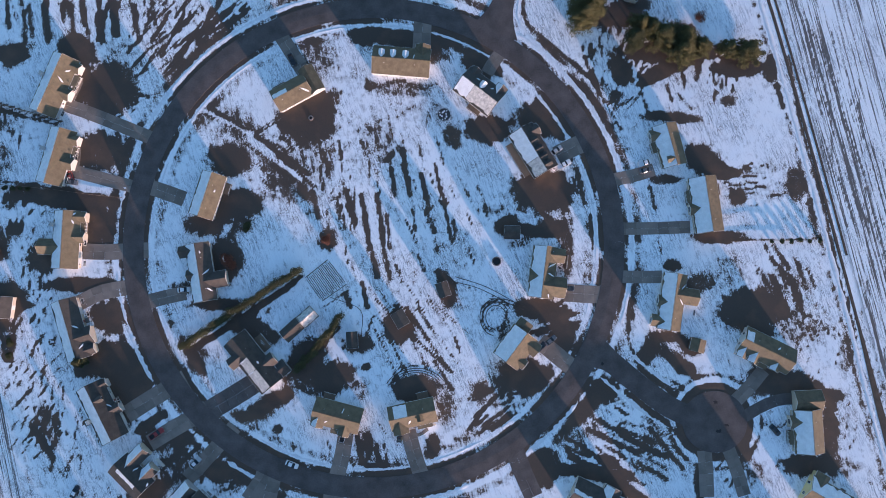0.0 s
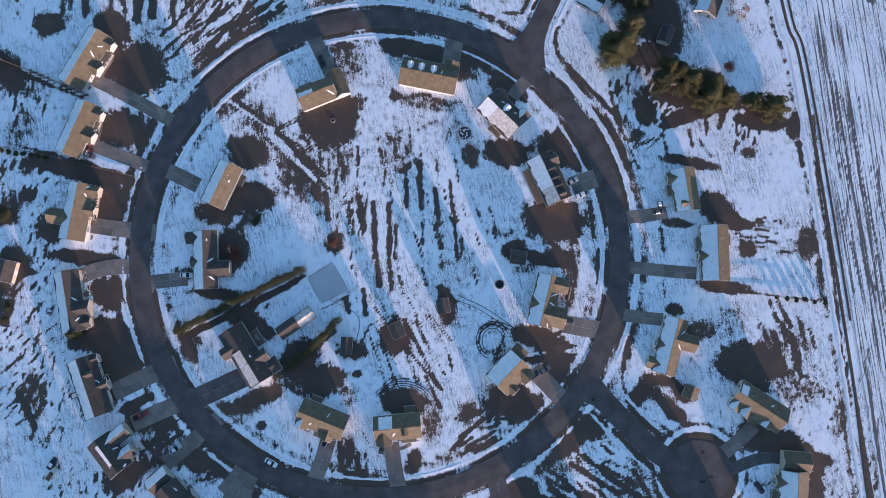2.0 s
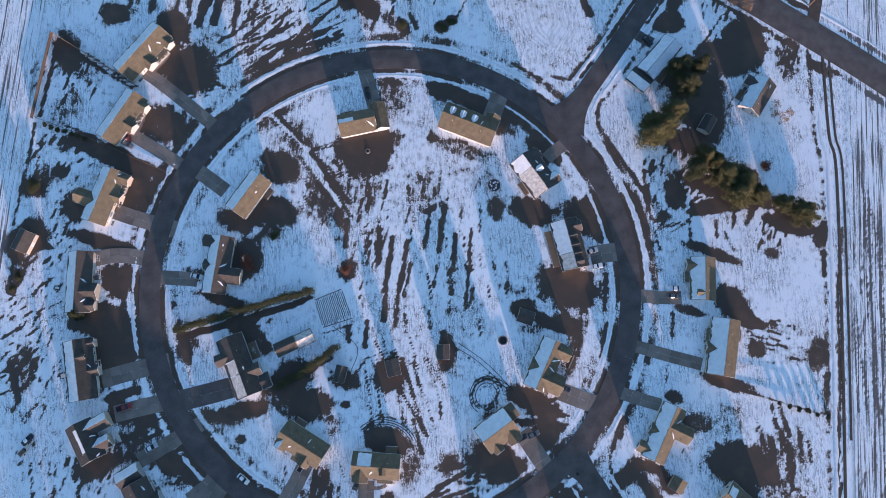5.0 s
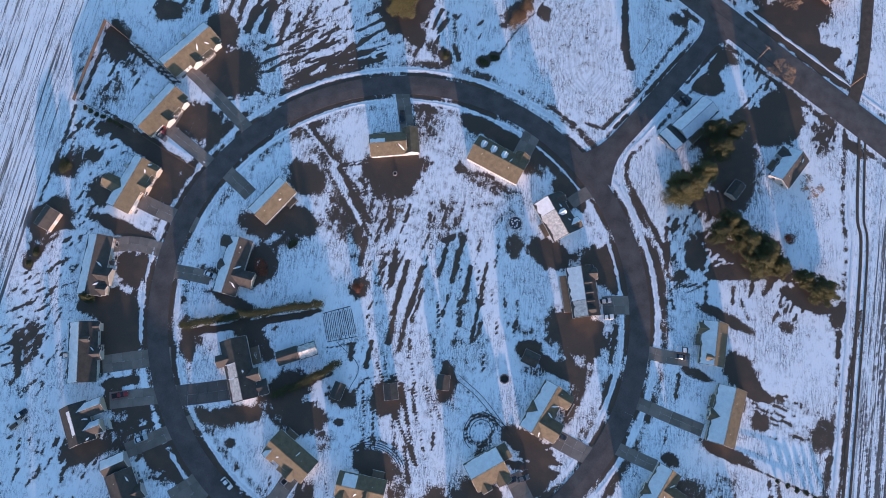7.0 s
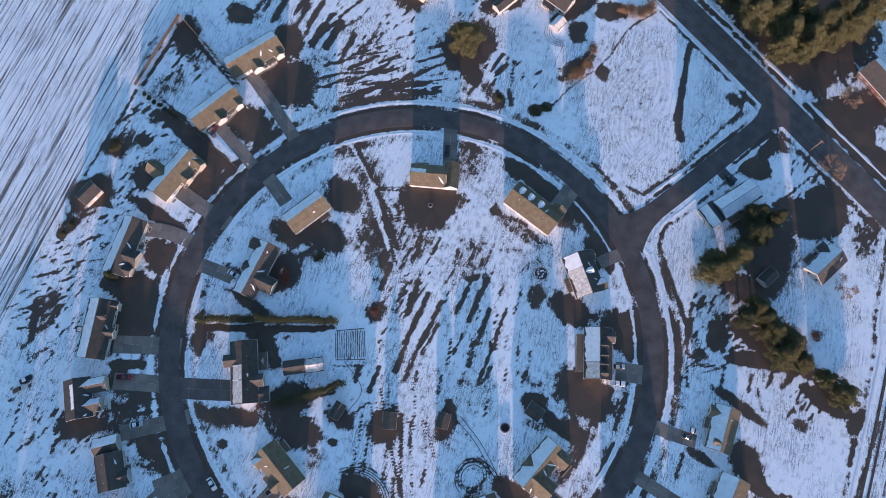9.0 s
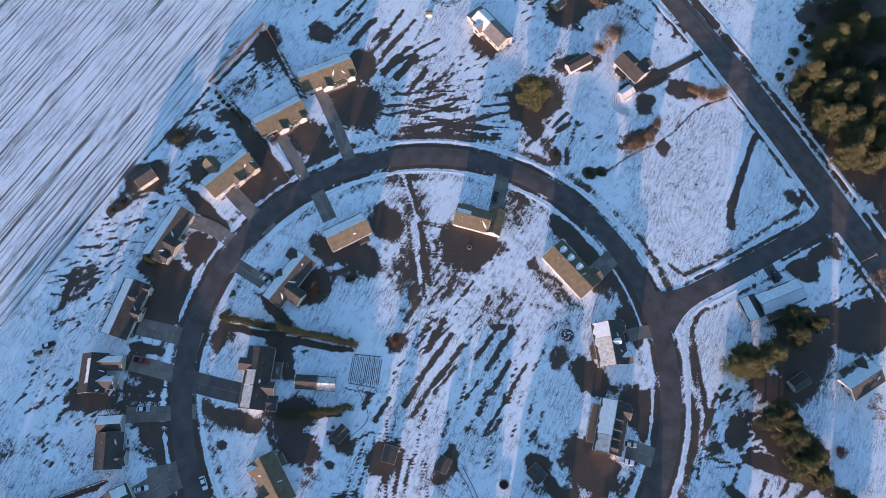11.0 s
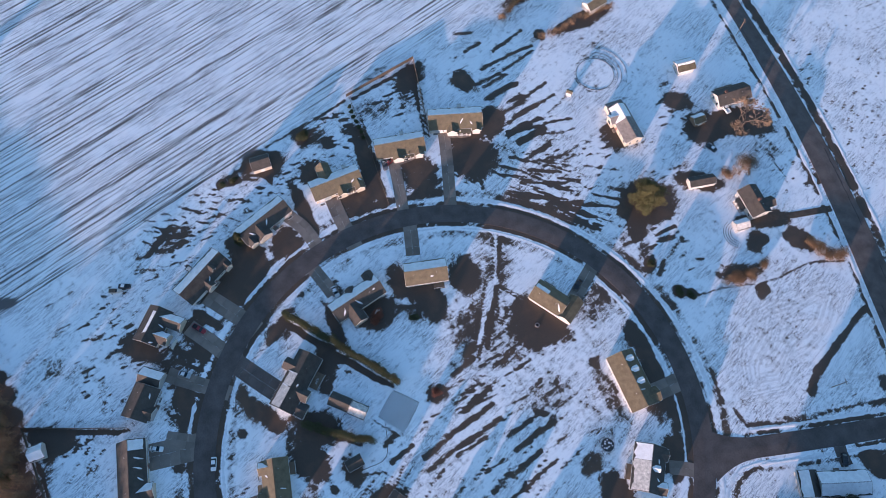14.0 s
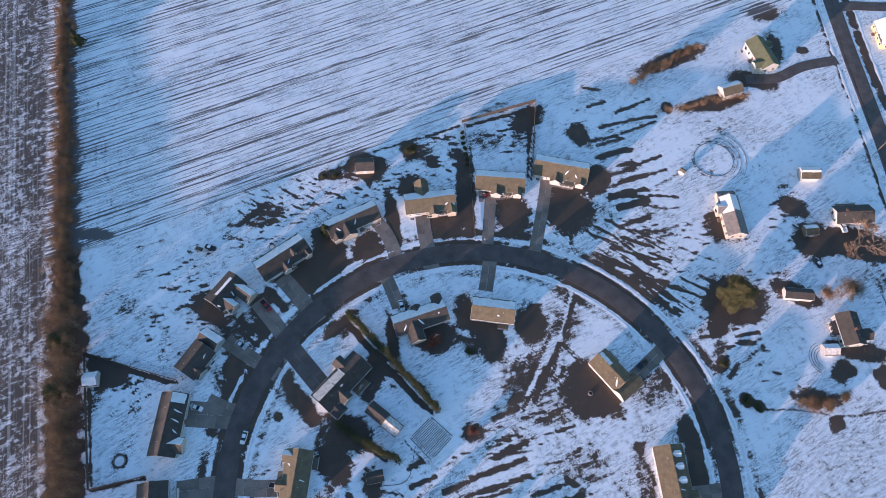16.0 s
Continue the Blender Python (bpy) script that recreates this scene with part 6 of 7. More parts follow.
# outside the loop, east side
house(104.6, 34.2, 104, 15.2, 9.0, 1, wings=((1, 4.6, 4.2, 1.4, "bare"),), dormers=((1, -5.0),), snow=(0.0, 1.0), label=TAN_LABEL, porch=(1, 0.6, 3.6, 1.8))
house(116.9, 13.2, 97, 19.6, 10.0, 1, wings=((1, -1.0, 4.4, 1.0, "bare"),), snow=(0.0, 1.0), wall=SIDING_TAN, label=TAN_LABEL.replace("white", "beige"), deck=(-1, 5.0, 4.0, 2.0), porch=(1, 3.6, 4.0, 1.4))
house(104.2, -20.6, 81, 19.8, 8.4, 1, wings=((-1, 2.6, 5.8, 4.8, "bare"), (1, -0.3, 4.2, 0.8, "bare"), (1, -7.2, 4.2, 2.2, "bare")), snow=(0.0, 1.0), wall=SIDING, label="white house with a snowy roof and a tan back wing",
      patches=((0.4, -3.0, 2.8, 50), (5.6, -3.2, 2.4, -40)))
house(136.6, -37.5, 153.4, 19.0, 9.4, 1, wings=((1, 3.0, 4.2, 1.6, "front"), (1, -4.8, 3.8, 0.8, "front"), (1, 7.2, 3.8, 1.6, "front")), snow=(0.0, 0.0), bits=((-1, 6.4, 9.0, 0.8),), wall=SIDING, roof=ROOF_TAN,
      label="white house with tan shingles by the turning circle", porch=(1, -0.8, 3.0, 2.0), patches=((-3.0, -2.2, 1.8, 60),))
house(150.0, -65.2, 92, 14.8, 10.2, 1, wings=((1, 3.4, 4.6, 1.2, "bare"),), blocks=((7.0, 13.6, -5.2, 3.6, 2.6, 1.9, "y", (0.0, 0.0)),), snow=(0.0, 1.0), wall=SIDING_TAN, porch=(1, -2.0, 4.4, 1.8),
      label="beige house with snowy front roof beside the turning circle")
house(158.3, -89.6, -30, 22, 10, 1, wings=((1, -8.0, 5.0, 2.0, "bare"),), snow=(0.0, 1.0), wall=SIDING_YELLOW, label="pale yellow house with a snow-covered roof slope")
house(77.9, -89.2, -27, 21, 10.5, 1, wings=((1, 2.0, 6.0, 2.0, "front"),), roof=ROOF_DARK, wall=SIDING_TAN, snow=(0.0, 0.3), label=DARK_LABEL)
# two houses out of view, implied by the drives; added to shade the lot
house(113.6, -97.4, 186, 17.6, 9.8, -1, wings=((-1, -4.6, 5.4, 1.8, "bare garage"),), garage=None, roof=ROOF_DARK, wall=SIDING_TAN, snow=(0.0, 0.0), label="beige house with dark shingles at a drive's end")
house(133.6, -98.2, 198, 17.2, 9.8, -1, wings=((-1, 4.4, 5.4, 1.8, "bare garage"),), roof=ROOF_DARK, wall=SIDING, snow=(0.0, 0.0), label="white house with dark shingles at a drive's end")
# homesteads along the country road
house(70.4, 109.0, 66.4, 16.8, 8.2, 1, snow=(1.0, 1.0), wall=SIDING_GREY, roof=ROOF_DARK, label="long grey single-storey home under a snow-covered roof", blocks=((-14.2, -8.2, -3.6, 4.4, 2.4, 1.5, "y", (1.0, 0.0)),), pitch=0.42,
      deck=(-1, -3.0, 7.0, 2.6))
house(108.0, 105.0, 75, 13.6, 8.6, 1, snow=(0.0, 1.0), wall=SIDING, roof=ROOF_DARK, label="white house with snow on one roof slope", wings=((1, 3.6, 4.0, 2.4, "bare"),), deck=(1, -1.6, 4.0, 2.4), patches=((4.6, -2.0, 1.6, 30),))
house(95.0, 182.0, -22, 18, 11, -1, snow=(0.0, 1.0), wall=BRICK, roof=ROOF_DARK, label="red brick house with a half snow-covered roof", chimney=(4.0, 0.0, 1.0, 7.2, BRICK))
house(-79.2, 117.5, 174.5, 17.4, 8.2, 1, h=3.4, snow=(0.0, 0.0), bits=((1, 1.0, 8.4, 0.95), (-1, 1.8, 8.4, 0.85)), blocks=((8.4, 11.2, -3.2, 3.4, 2.5, 0.6, "y", (0.0, 0.0)),), wall=SIDING_TAN, roof=ROOF_WORN, label="cream farmhouse with patches of snow on its roof", wings=((1, 3.5, 4.6, 1.5, "front"),))
house(-71.9, 164.4, 83, 15.0, 8.0, 1, snow=(0.0, 0.0), wall=SIDING, roof=ROOF_DARK, label="old white house with a worn dark brown roof", deck=(1, 0.0, 8.0, 2.4), chimney=(-3.4, 0.6, 0.8, 6.0, BRICK))
house(-27.5, 143.4, -6, 12.4, 8.4, -1, h=3.6, snow=(0.0, 0.0), wall=SIDING, roof=ROOF_DARK, label="white two-storey house with a bare dark roof", wings=((1, 2.4, 4.4, 3.0, "bare"),), porch=(-1, -1.0, 5.0, 2.2), chimney=(1.0, 0.2, 0.8, 7.4, BRICK))
house(-153.5, 158.1, 6, 16.3, 9.0, -1, h=3.8, snow=(0.0, 0.0), wall=SIDING, roof=ROOF_GREEN, label="white farmhouse with a bare olive-green roof", wings=((-1, 5.0, 4.2, 2.5, "bare"), (1, -4.0, 3.8, 1.5, "bare")))
house(-155.4, 218.1, 170, 14, 9, 1, wall=SIDING_YELLOW, roof=ROOF_TAN, snow=(0.0, 1.0), label="pale yellow house beyond the country road")
house(-92.8, 155.2, 80, 8, 6, 1, wall=SIDING, roof=ROOF_TAN, win=False, vents=0, snow=(0.3, 1.0), name="outbuilding", category="outbuilding", label="small white outbuilding with a snowy roof")
# sheds and outbuildings
shed(-138.3, 138.4, 99, 9.4, 6.2, 2.8, SIDING, ROOF_TAN, label="white detached garage with snow on its roof")
shed(-127.9, -21.3, 84, 7.6, 6.2, 2.4, SIDING_TAN, ROOF_DARK, (0, 0), "dark-roofed garden shed at the field's edge")
shed(-27.5, -29.7, 42, 7.6, 5.0, 2.4, DARK_WOOD, ROOF_DARK, (0, 0), "dark wooden shed beside the vegetable plot")
shed(-22.2, -25.2, 42, 6.2, 5.0, 1.75, SIDING_GREY, ROOF_DARK, (-1, -1), "grey shed with a snow-covered roof")
shed(-6.7, -33.3, 93, 5.8, 4.0, 2.1, DARK_WOOD, ROOF_DARK, (0, 0))
shed(10.0, -26.1, 120, 5.6, 4.8, 2.1, WOOD, ROOF_DARK, (0, 0))
shed(25.0, -16.0, 108, 5.2, 4.4, 2.1, WOOD, ROOF_DARK, (0, 0))
shed(49.1, 3.8, 178, 5.6, 4.8, 2.2, DARK_WOOD, ROOF_DARK, (0, 0))
shed(113.0, -35.7, 75, 4.6, 5.2, 2.2, DARK_WOOD, ROOF_TAN, (0, 0))
shed(-57.0, -128.0, 86, 5.2, 5.4, 2.2, SIDING, ROOF_DARK, (1, 1), "white garden shed with a snowy roof by the fence")
shed(-93.1, 153.9, 80, 5.0, 3.2, 1.8, SIDING_GREY, ROOF_DARK, (-1, 1), "low grey shed with a snow-covered roof")
shed(-44.1, 131.0, 75, 10.6, 4.4, 2.3, SIDING, ROOF_DARK, (0, 0), "long low white outbuilding with a dark roof")
shed(-21.8, 134.2, 80, 5.8, 4.6, 2.1, SIDING_GREY, ROOF_DARK, (-1, 1), "garden shed under a smooth cap of snow")
shed(-68.5, 146.1, 85, 5.2, 4.6, 2.1, WOOD, ROOF_TAN, (0, 1))
shed(-103.1, 105.6, 40, 2.6, 2.0, 1.7, SIDING, ROOF_TAN, (0, 0), "tiny white shed standing alone in the snow")
shed(93.2, 89.6, 75, 6.4, 4.6, 2.3, SIDING, ROOF_DARK, (0, 0), "white shed beneath the pines")



# ---- driveways ----
def driveway(points, width, mat=None, label="concrete driveway cleared of snow", name="driveway", category="driveway", group="house driveways"):
    """A drive of cast slabs with sawn joints; each slab is a piece of its own."""
    ends = [Vector(q) for q in points]
    for i, j in ((0, 1), (-1, -2)):      # run on under the edge of the road it meets
        if 74 < (ends[i] - Vector(RING)).length < 96:
            ends[i] = ends[i] + (ends[i] - ends[j]).normalized() * 3.5
    line = smooth_line(ends, 0.8)
    run = [0.0]
    for a, b in zip(line, line[1:]):
        run.append(run[-1] + (b - a).length)

    def at(s):
        k = max(0, min(len(line) - 2, int(np.searchsorted(run, s)) - 1))
        f = (s - run[k]) / max(1e-6, run[k + 1] - run[k])
        d = (line[k + 1] - line[k]).normalized()
        return line[k].lerp(line[k + 1], f), Vector((-d.y, d.x))
    n = max(2, round(run[-1] / min(3.6, width)))
    mat = mat or CONCRETE
    ob = thing(name, pose(line[0].x, line[0].y, 0), label, category, group, "structure")
    o = line[0]
    for k in range(n):
        (p, u), (q, v) = at(run[-1] * k / n + 0.02), at(run[-1] * (k + 1) / n - 0.02)
        for s0, s1 in ((-1, -0.006), (0.006, 1)):
            a, b, c, d = p + u * s0 * width / 2, q + v * s0 * width / 2, q + v * s1 * width / 2, p + u * s1 * width / 2
            zs = 0.005 + 0.006 * random.random()
            part("slab", slab(*[(e.x - o.x, e.y - o.y, zs) for e in (a, d, c, b)][::-1], 0.14), mat, ob)
    return ob


driveway([(-111.9, 51.2), (-99.8, 47.0), (-78.8, 38.4)], 4.8)
driveway([(-109.2, 27.4), (-96.5, 24.1), (-82.9, 20.4)], 4.6)
driveway([(-101.8, -1.9), (-93.0, -2.2), (-82.2, -1.8)], 5.6)
driveway([(-103.9, -20.8), (-94.7, -16.4), (-84.4, -14.6)], 5.4)
driveway([(-85.3, -58.9), (-77.0, -53.6), (-67.9, -48.2)], 6.2)
driveway([(-77.0, -68.6), (-68.6, -63.6), (-60.0, -58.8)], 5.8)
driveway([(-63.7, -80.8), (-57.4, -74.1), (-49.9, -65.7)], 5.2)
driveway([(-39.2, -95.0), (-37.4, -87.3), (-35.3, -78.4)], 9.0)
driveway([(-13.6, -99.3), (-13.4, -92.2), (-13.1, -84.4)], 7.0)
driveway([(-79.5, 21.0), (-72.9, 18.8), (-66.3, 16.4)], 5.4)
driveway([(-78.0, -19.6), (-72.4, -18.2), (-65.3, -16.7)], 5.0)
driveway([(-53.6, -55.9), (-47.7, -52.4), (-38.6, -46.7)], 7.2, OLD_ASPHALT, "dark asphalt driveway cleared of snow")
driveway([(-33.2, 75.8), (-28.5, 68.4), (-22.4, 58.5)], 5.2)
driveway([(18.1, 80.1), (17.9, 74.5), (17.4, 68.3)], 6.4)
driveway([(46.3, 68.8), (43.7, 65.5), (41.0, 61.0)], 4.6)
driveway([(76.5, 36.4), (70.9, 34.0), (65.4, 31.2)], 6.6)
driveway([(81.5, -18.1), (75.6, -17.9), (67.3, -17.3)], 6.2)
driveway([(70.8, -44.2), (65.3, -39.7), (58.5, -34.1)], 6.0)
driveway([(17.5, -81.2), (15.0, -73.9), (12.5, -64.7)], 5.4)
driveway([(-12.3, -80.7), (-10.4, -73.8), (-9.0, -65.7)], 5.4)
driveway([(87.9, 23.0), (93.3, 24.1), (99.9, 26.1)], 4.6)
driveway([(89.1, 5.1), (99.9, 5.2), (112.2, 5.6)], 4.4)
driveway([(88.0, -11.8), (94.5, -12.0), (101.9, -11.9)], 4.4)
driveway([(126.0, -55.6), (131.0, -50.9), (136.5, -44.5)], 4.8)
driveway([(128.1, -61.4), (134.7, -57.5), (141.3, -54.9), (147.2, -54.5)], 4.0, OLD_ASPHALT, "curving asphalt driveway cleared of snow")
driveway([(115.1, -72.1), (115.5, -79.2), (115.6, -87.9)], 5.0)
driveway([(123.5, -71.6), (126.2, -79.3), (128.5, -87.5)], 4.6)
driveway([(49.6, -72.2), (52.1, -78.9), (55.9, -87.5)], 6.4, OLD_ASPHALT, "dark asphalt driveway cleared of snow")
driveway([(-36.7, -79.0), (-39.6, -83.2), (-42.8, -88.0)], 5.0)
driveway([(57.9, 117.8), (63.0, 115.9), (67.0, 115.1)], 4.2, OLD_ASPHALT, "worn asphalt driveway between snow patches")
driveway([(-19.5, 147.2), (-16.2, 157.1), (-12.4, 170.7)], 2.6, DIRT, "narrow dirt drive through the snow")
driveway([(-143.9, 148.2), (-142.2, 161.8), (-146.1, 175.2), (-147.0, 192.0)], 5.0, OLD_ASPHALT, "curving asphalt farm drive cleared of snow")

for path_line in (((-105.4, 61.5), (-103.7, 59.6), (-104.8, 56.2), (-107.0, 51.6)), ((-104.6, 37.0), (-104.1, 33.4), (-104.3, 29.6), (-104.6, 25.6)), ((-103.4, 10.1), (-102.5, 6.7), (-101.6, 3.6), (-102.0, -0.3)), ((14.1, -66.3), (16.7, -66.1), (19.4, -64.2))):
    driveway(path_line, 1.2, None, "narrow concrete path to the front door", "garden_path", "path", "front paths")


# ---- vehicles ----
def wheel(parent, x, y, r=0.34):
    t = part("wheel", tube([(0, -0.11, 0), (0, 0.11, 0)], [r, r], 14), RUBBER, parent, at=pose(x, y, r))
    part("rim", tube([(0, -0.12, 0), (0, 0.12, 0)], [r * 0.6, r * 0.6], 10), STEEL, t)


def loft(sections):
    """Skin over cross-sections (x, half width low, half width high, z low, z high)."""
    vs, fs = [], []
    for x, wl, wh, zl, zh in sections:
        zm = zl + (zh - zl) * 0.55
        vs += [(x, -wl, zl), (x, -wl * 1.02, zm), (x, -wh, zh - 0.04), (x, -wh * 0.8, zh), (x, wh * 0.8, zh), (x, wh, zh - 0.04), (x, wl * 1.02, zm), (x, wl, zl)]
    for k in range(len(sections) - 1):
        for s in range(8):
            a, b = k * 8 + s, k * 8 + (s + 1) % 8
            fs.append((a, a + 8, b + 8, b))
    fs.append(tuple(range(8)))
    fs.append(tuple(reversed(range(len(vs) - 8, len(vs)))))
    return vs, fs


def car(x, y, yaw, colour, label, kind="car", snowy=False):
    ob = thing(kind, pose(x, y, 0.04, 0, 0, yaw), label, kind)
    m = CAR_PAINT[colour]
    if kind == "pickup":
        part("body", loft([(-2.75, 0.86, 0.84, 0.42, 1.02), (-2.7, 0.92, 0.9, 0.38, 1.06), (-0.7, 0.95, 0.92, 0.35, 1.08), (0.9, 0.95, 0.9, 0.35, 1.1), (1.9, 0.95, 0.86, 0.35, 1.08), (2.6, 0.9, 0.78, 0.38, 0.98), (2.75, 0.84, 0.7, 0.42, 0.8)]), m, ob)
        part("bed_liner", box(-2.6, -0.85, -0.74, 0.74, 1.04, 1.10), SNOW if snowy else RUBBER, ob)
        part("bed_side", join(box(-2.72, -0.8, -0.92, -0.76, 1.0, 1.28), box(-2.72, -0.8, 0.76, 0.92, 1.0, 1.28), box(-2.74, -2.62, -0.92, 0.92, 1.0, 1.26)), m, ob)
        part("window", loft([(-0.75, 0.88, 0.72, 1.05, 1.6), (-0.55, 0.88, 0.74, 1.05, 1.74), (0.6, 0.88, 0.74, 1.05, 1.74), (1.25, 0.86, 0.8, 1.05, 1.14)]), GLASS, ob)
        part("roof", bevel_box(-0.62, 0.55, -0.72, 0.72, 1.70, 1.80, 0.05), m, ob)
        for wx in (-1.75, 1.75):
            for wy in (-0.82, 0.82):
                wheel(ob, wx, wy, 0.38)
        front, rear, zl = 2.68, -2.78, 0.85
    else:
        part("body", loft([(-2.25, 0.78, 0.72, 0.35, 0.85), (-2.1, 0.88, 0.82, 0.28, 0.98), (-0.9, 0.92, 0.86, 0.25, 1.02), (0.9, 0.92, 0.86, 0.25, 1.0), (1.9, 0.88, 0.78, 0.28, 0.86), (2.25, 0.76, 0.62, 0.36, 0.68)]), m, ob)
        part("window", loft([(-1.75, 0.82, 0.74, 0.95, 1.02), (-1.15, 0.82, 0.66, 0.95, 1.42), (0.2, 0.82, 0.66, 0.95, 1.44), (1.05, 0.82, 0.76, 0.95, 1.02)]), GLASS, ob)
        part("roof", bevel_box(-1.12, 0.18, -0.64, 0.64, 1.40, 1.48, 0.04), SNOW if snowy else m, ob)
        for wx in (-1.4, 1.4):
            for wy in (-0.82, 0.82):
                wheel(ob, wx, wy, 0.33)
        front, rear, zl = 2.16, -2.26, 0.7
    for wy in (-0.6, 0.6):
        part("headlight", box(front - 0.06, front + 0.08, wy - 0.16, wy + 0.16, zl - 0.12, zl + 0.03), TRIM, ob)
        part("tail_light", box(rear - 0.02, rear + 0.08, wy - 0.12, wy + 0.12, zl, zl + 0.14), CAR_PAINT["red"], ob)
    part("bumper", box(front - 0.02, front + 0.12, -0.8, 0.8, 0.36, 0.52), STEEL if kind == "pickup" else m, ob)
    return ob


car(96.7, 28.4, 18, "white", "white pickup truck parked on the driveway", "pickup", True)
car(96.8, 25.8, 14, "grey", "dark grey car parked beside a pickup", "car")
car(65.3, 33.0, 35, "silver", "silver car parked on the driveway", "car")
car(67.8, 27.9, 28, "white", "white pickup truck parked on bare ground", "pickup", True)
car(18.9, 69.4, 92, "black", "black car parked by the garage", "car")
car(-28.6, 66.2, -65, "black", "black car parked on the driveway", "car")
car(-9.7, -65.9, 72, "silver", "silver pickup truck parked before the garage", "pickup")
car(9.8, -66.4, 80, "black", "black car parked before the garage", "car")
car(58.9, -36.2, 45, "black", "black car standing on the driveway", "car")
car(62.3, -33.9, 40, "grey", "dark grey car standing on the driveway", "car")
car(68.5, -15.9, 0, "black", "black car parked by the front door", "car")
car(-106.6, 24.7, 110, "red", "dark red car parked before the garage", "car")
car(-106.1, 22.6, -10, "grey", "grey car parked on the driveway", "car")
car(-74.3, -65.2, 35, "red", "dark red pickup truck parked by the house", "pickup")
car(-60.8, -75.2, 45, "silver", "silver car parked on the driveway", "car", True)
car(-40.7, -91.7, 60, "white", "white car parked on the driveway", "car", True)
car(139.5, -65.1, -48, "black", "black car parked on the lawn", "car")
car(-65.7, -15.6, 5, "white", "white car parked on the driveway", "car", True)
car(-27.5, -76.0, -22, "white", "white car parked at the roadside", "car", True)
car(-68.4, 159.9, 175, "white", "white pickup truck parked beneath a bare tree", "pickup", True)
car(-55.3, 143.9, 200, "black", "black car standing in the snowy yard", "car", True)
car(65.0, 115.2, -30, "black", "black car parked on the driveway", "car")
car(-102.1, -84.8, 62, "black", "black car parked beside a boat in the yard", "car", True)



# ---- fences ----
def fence(points, h=1.8, mat=None, label="weathered wooden privacy fence in the snow", gap=0.0):
    line = smooth_line(points, 2.4)
    ob = thing("fence", pose(line[0].x, line[0].y, 0), label, "fence")
    o, mat = line[0], mat or WOOD
    for k, p in enumerate(line):
        part("post", box(p.x - o.x - 0.06, p.x - o.x + 0.06, p.y - o.y - 0.06, p.y - o.y + 0.06, -0.2, h + 0.08), mat, ob)
        if k + 1 < len(line):
            q = line[k + 1]
            d = q - p
            n = Vector((-d.y, d.x)).normalized() * 0.025
            a, b = p - o, q - o
            geo = []
            bars = ((0.05, h),) if not gap else ((h * 0.25, h * 0.4), (h * 0.78, h * 0.94))
            for z0, z1 in bars:
                geo.append(([(a.x - n.x, a.y - n.y, z0), (b.x - n.x, b.y - n.y, z0), (b.x + n.x, b.y + n.y, z0), (a.x + n.x, a.y + n.y, z0),
                             (a.x - n.x, a.y - n.y, z1), (b.x - n.x, b.y - n.y, z1), (b.x + n.x, b.y + n.y, z1), (a.x + n.x, a.y + n.y, z1)], list(BOX_FACES)))
            part("panel" if not gap else "rail", join(*geo), mat, ob)
    return ob


fence([(-142.8, 21.8), (-145.5, 38.6), (-147.9, 54.8)], 1.9, DARK_WOOD)
fence([(-147.9, 54.8), (-130.9, 50.2), (-112.2, 45.2)], 1.9)
fence([(-141.7, 22.5), (-128.0, 21.5), (-114.2, 20.1)], 1.4, gap=1, label="wooden rail fence between two yards")
fence([(-67.6, -131.2), (-59.7, -115.1), (-51.8, -98.7)], 1.6, DARK_WOOD, "dark wooden fence between snowy yards")
fence([(-67.6, -131.2), (-43.9, -129.7), (-19.4, -128.0)], 1.6, DARK_WOOD, "dark wooden fence along the brush")
fence([(-19.4, -128.0), (-19.8, -119.1), (-20.5, -109.3)], 1.6, DARK_WOOD, "dark wooden fence between snowy yards")
fence([(-132.6, 51.1), (-120.4, 46.9), (-109.8, 44.2)], 1.2, gap=1, label="low wooden rail fence between two yards")
fence([(-112.1, 19.9), (-99.9, 18.2), (-88.2, 16.9)], 1.1, gap=1, label="low wooden rail fence between driveways")
fence([(126.6, 0.3), (137.6, 0.7), (146.5, 0.6)], 1.1, gap=1, label="low wooden rail fence at the yard's end")



# ---- trees, hedges, brush ----
def leafy(rng, centres, radii, count, size, flat=0.75, thin=0.7):
    """Small leaf clumps, each a bent pair of triangles, on and in balls of the given centres."""
    n = len(centres)
    pick = rng.integers(0, n, count)
    d = rng.normal(size=(count, 3))
    d /= np.linalg.norm(d, axis=1)[:, None]
    r = radii[pick] * (0.35 + 0.8 * rng.random(count) ** 0.6)
    c = centres[pick] + d * r[:, None] * np.array([1, 1, flat])
    u = rng.normal(size=(count, 3)); u /= np.linalg.norm(u, axis=1)[:, None]
    v = np.cross(d + 0.4 * rng.normal(size=(count, 3)), u); v /= np.linalg.norm(v, axis=1)[:, None] + 1e-6
    s = size * (0.6 + 0.8 * rng.random(count))[:, None]
    w = np.cross(u, v) * s * 0.7 * thin
    pts = np.stack([c - u * s, c + v * s * thin + w, c + u * s, c - v * s * thin + w], 1).reshape(-1, 3)
    i = np.arange(count) * 4
    faces = np.stack([i, i + 1, i + 2, i + 3], 1)
    return pts, faces


def leaf_part(name, pts, faces, mat, parent, label=""):
    me = bpy.data.meshes.new(name)
    me.from_pydata(pts.tolist(), [], faces.tolist())
    me.materials.append(mat)
    ob = new(name, me)
    ob.parent = parent
    if label:
        ob["label"] = label
    return ob


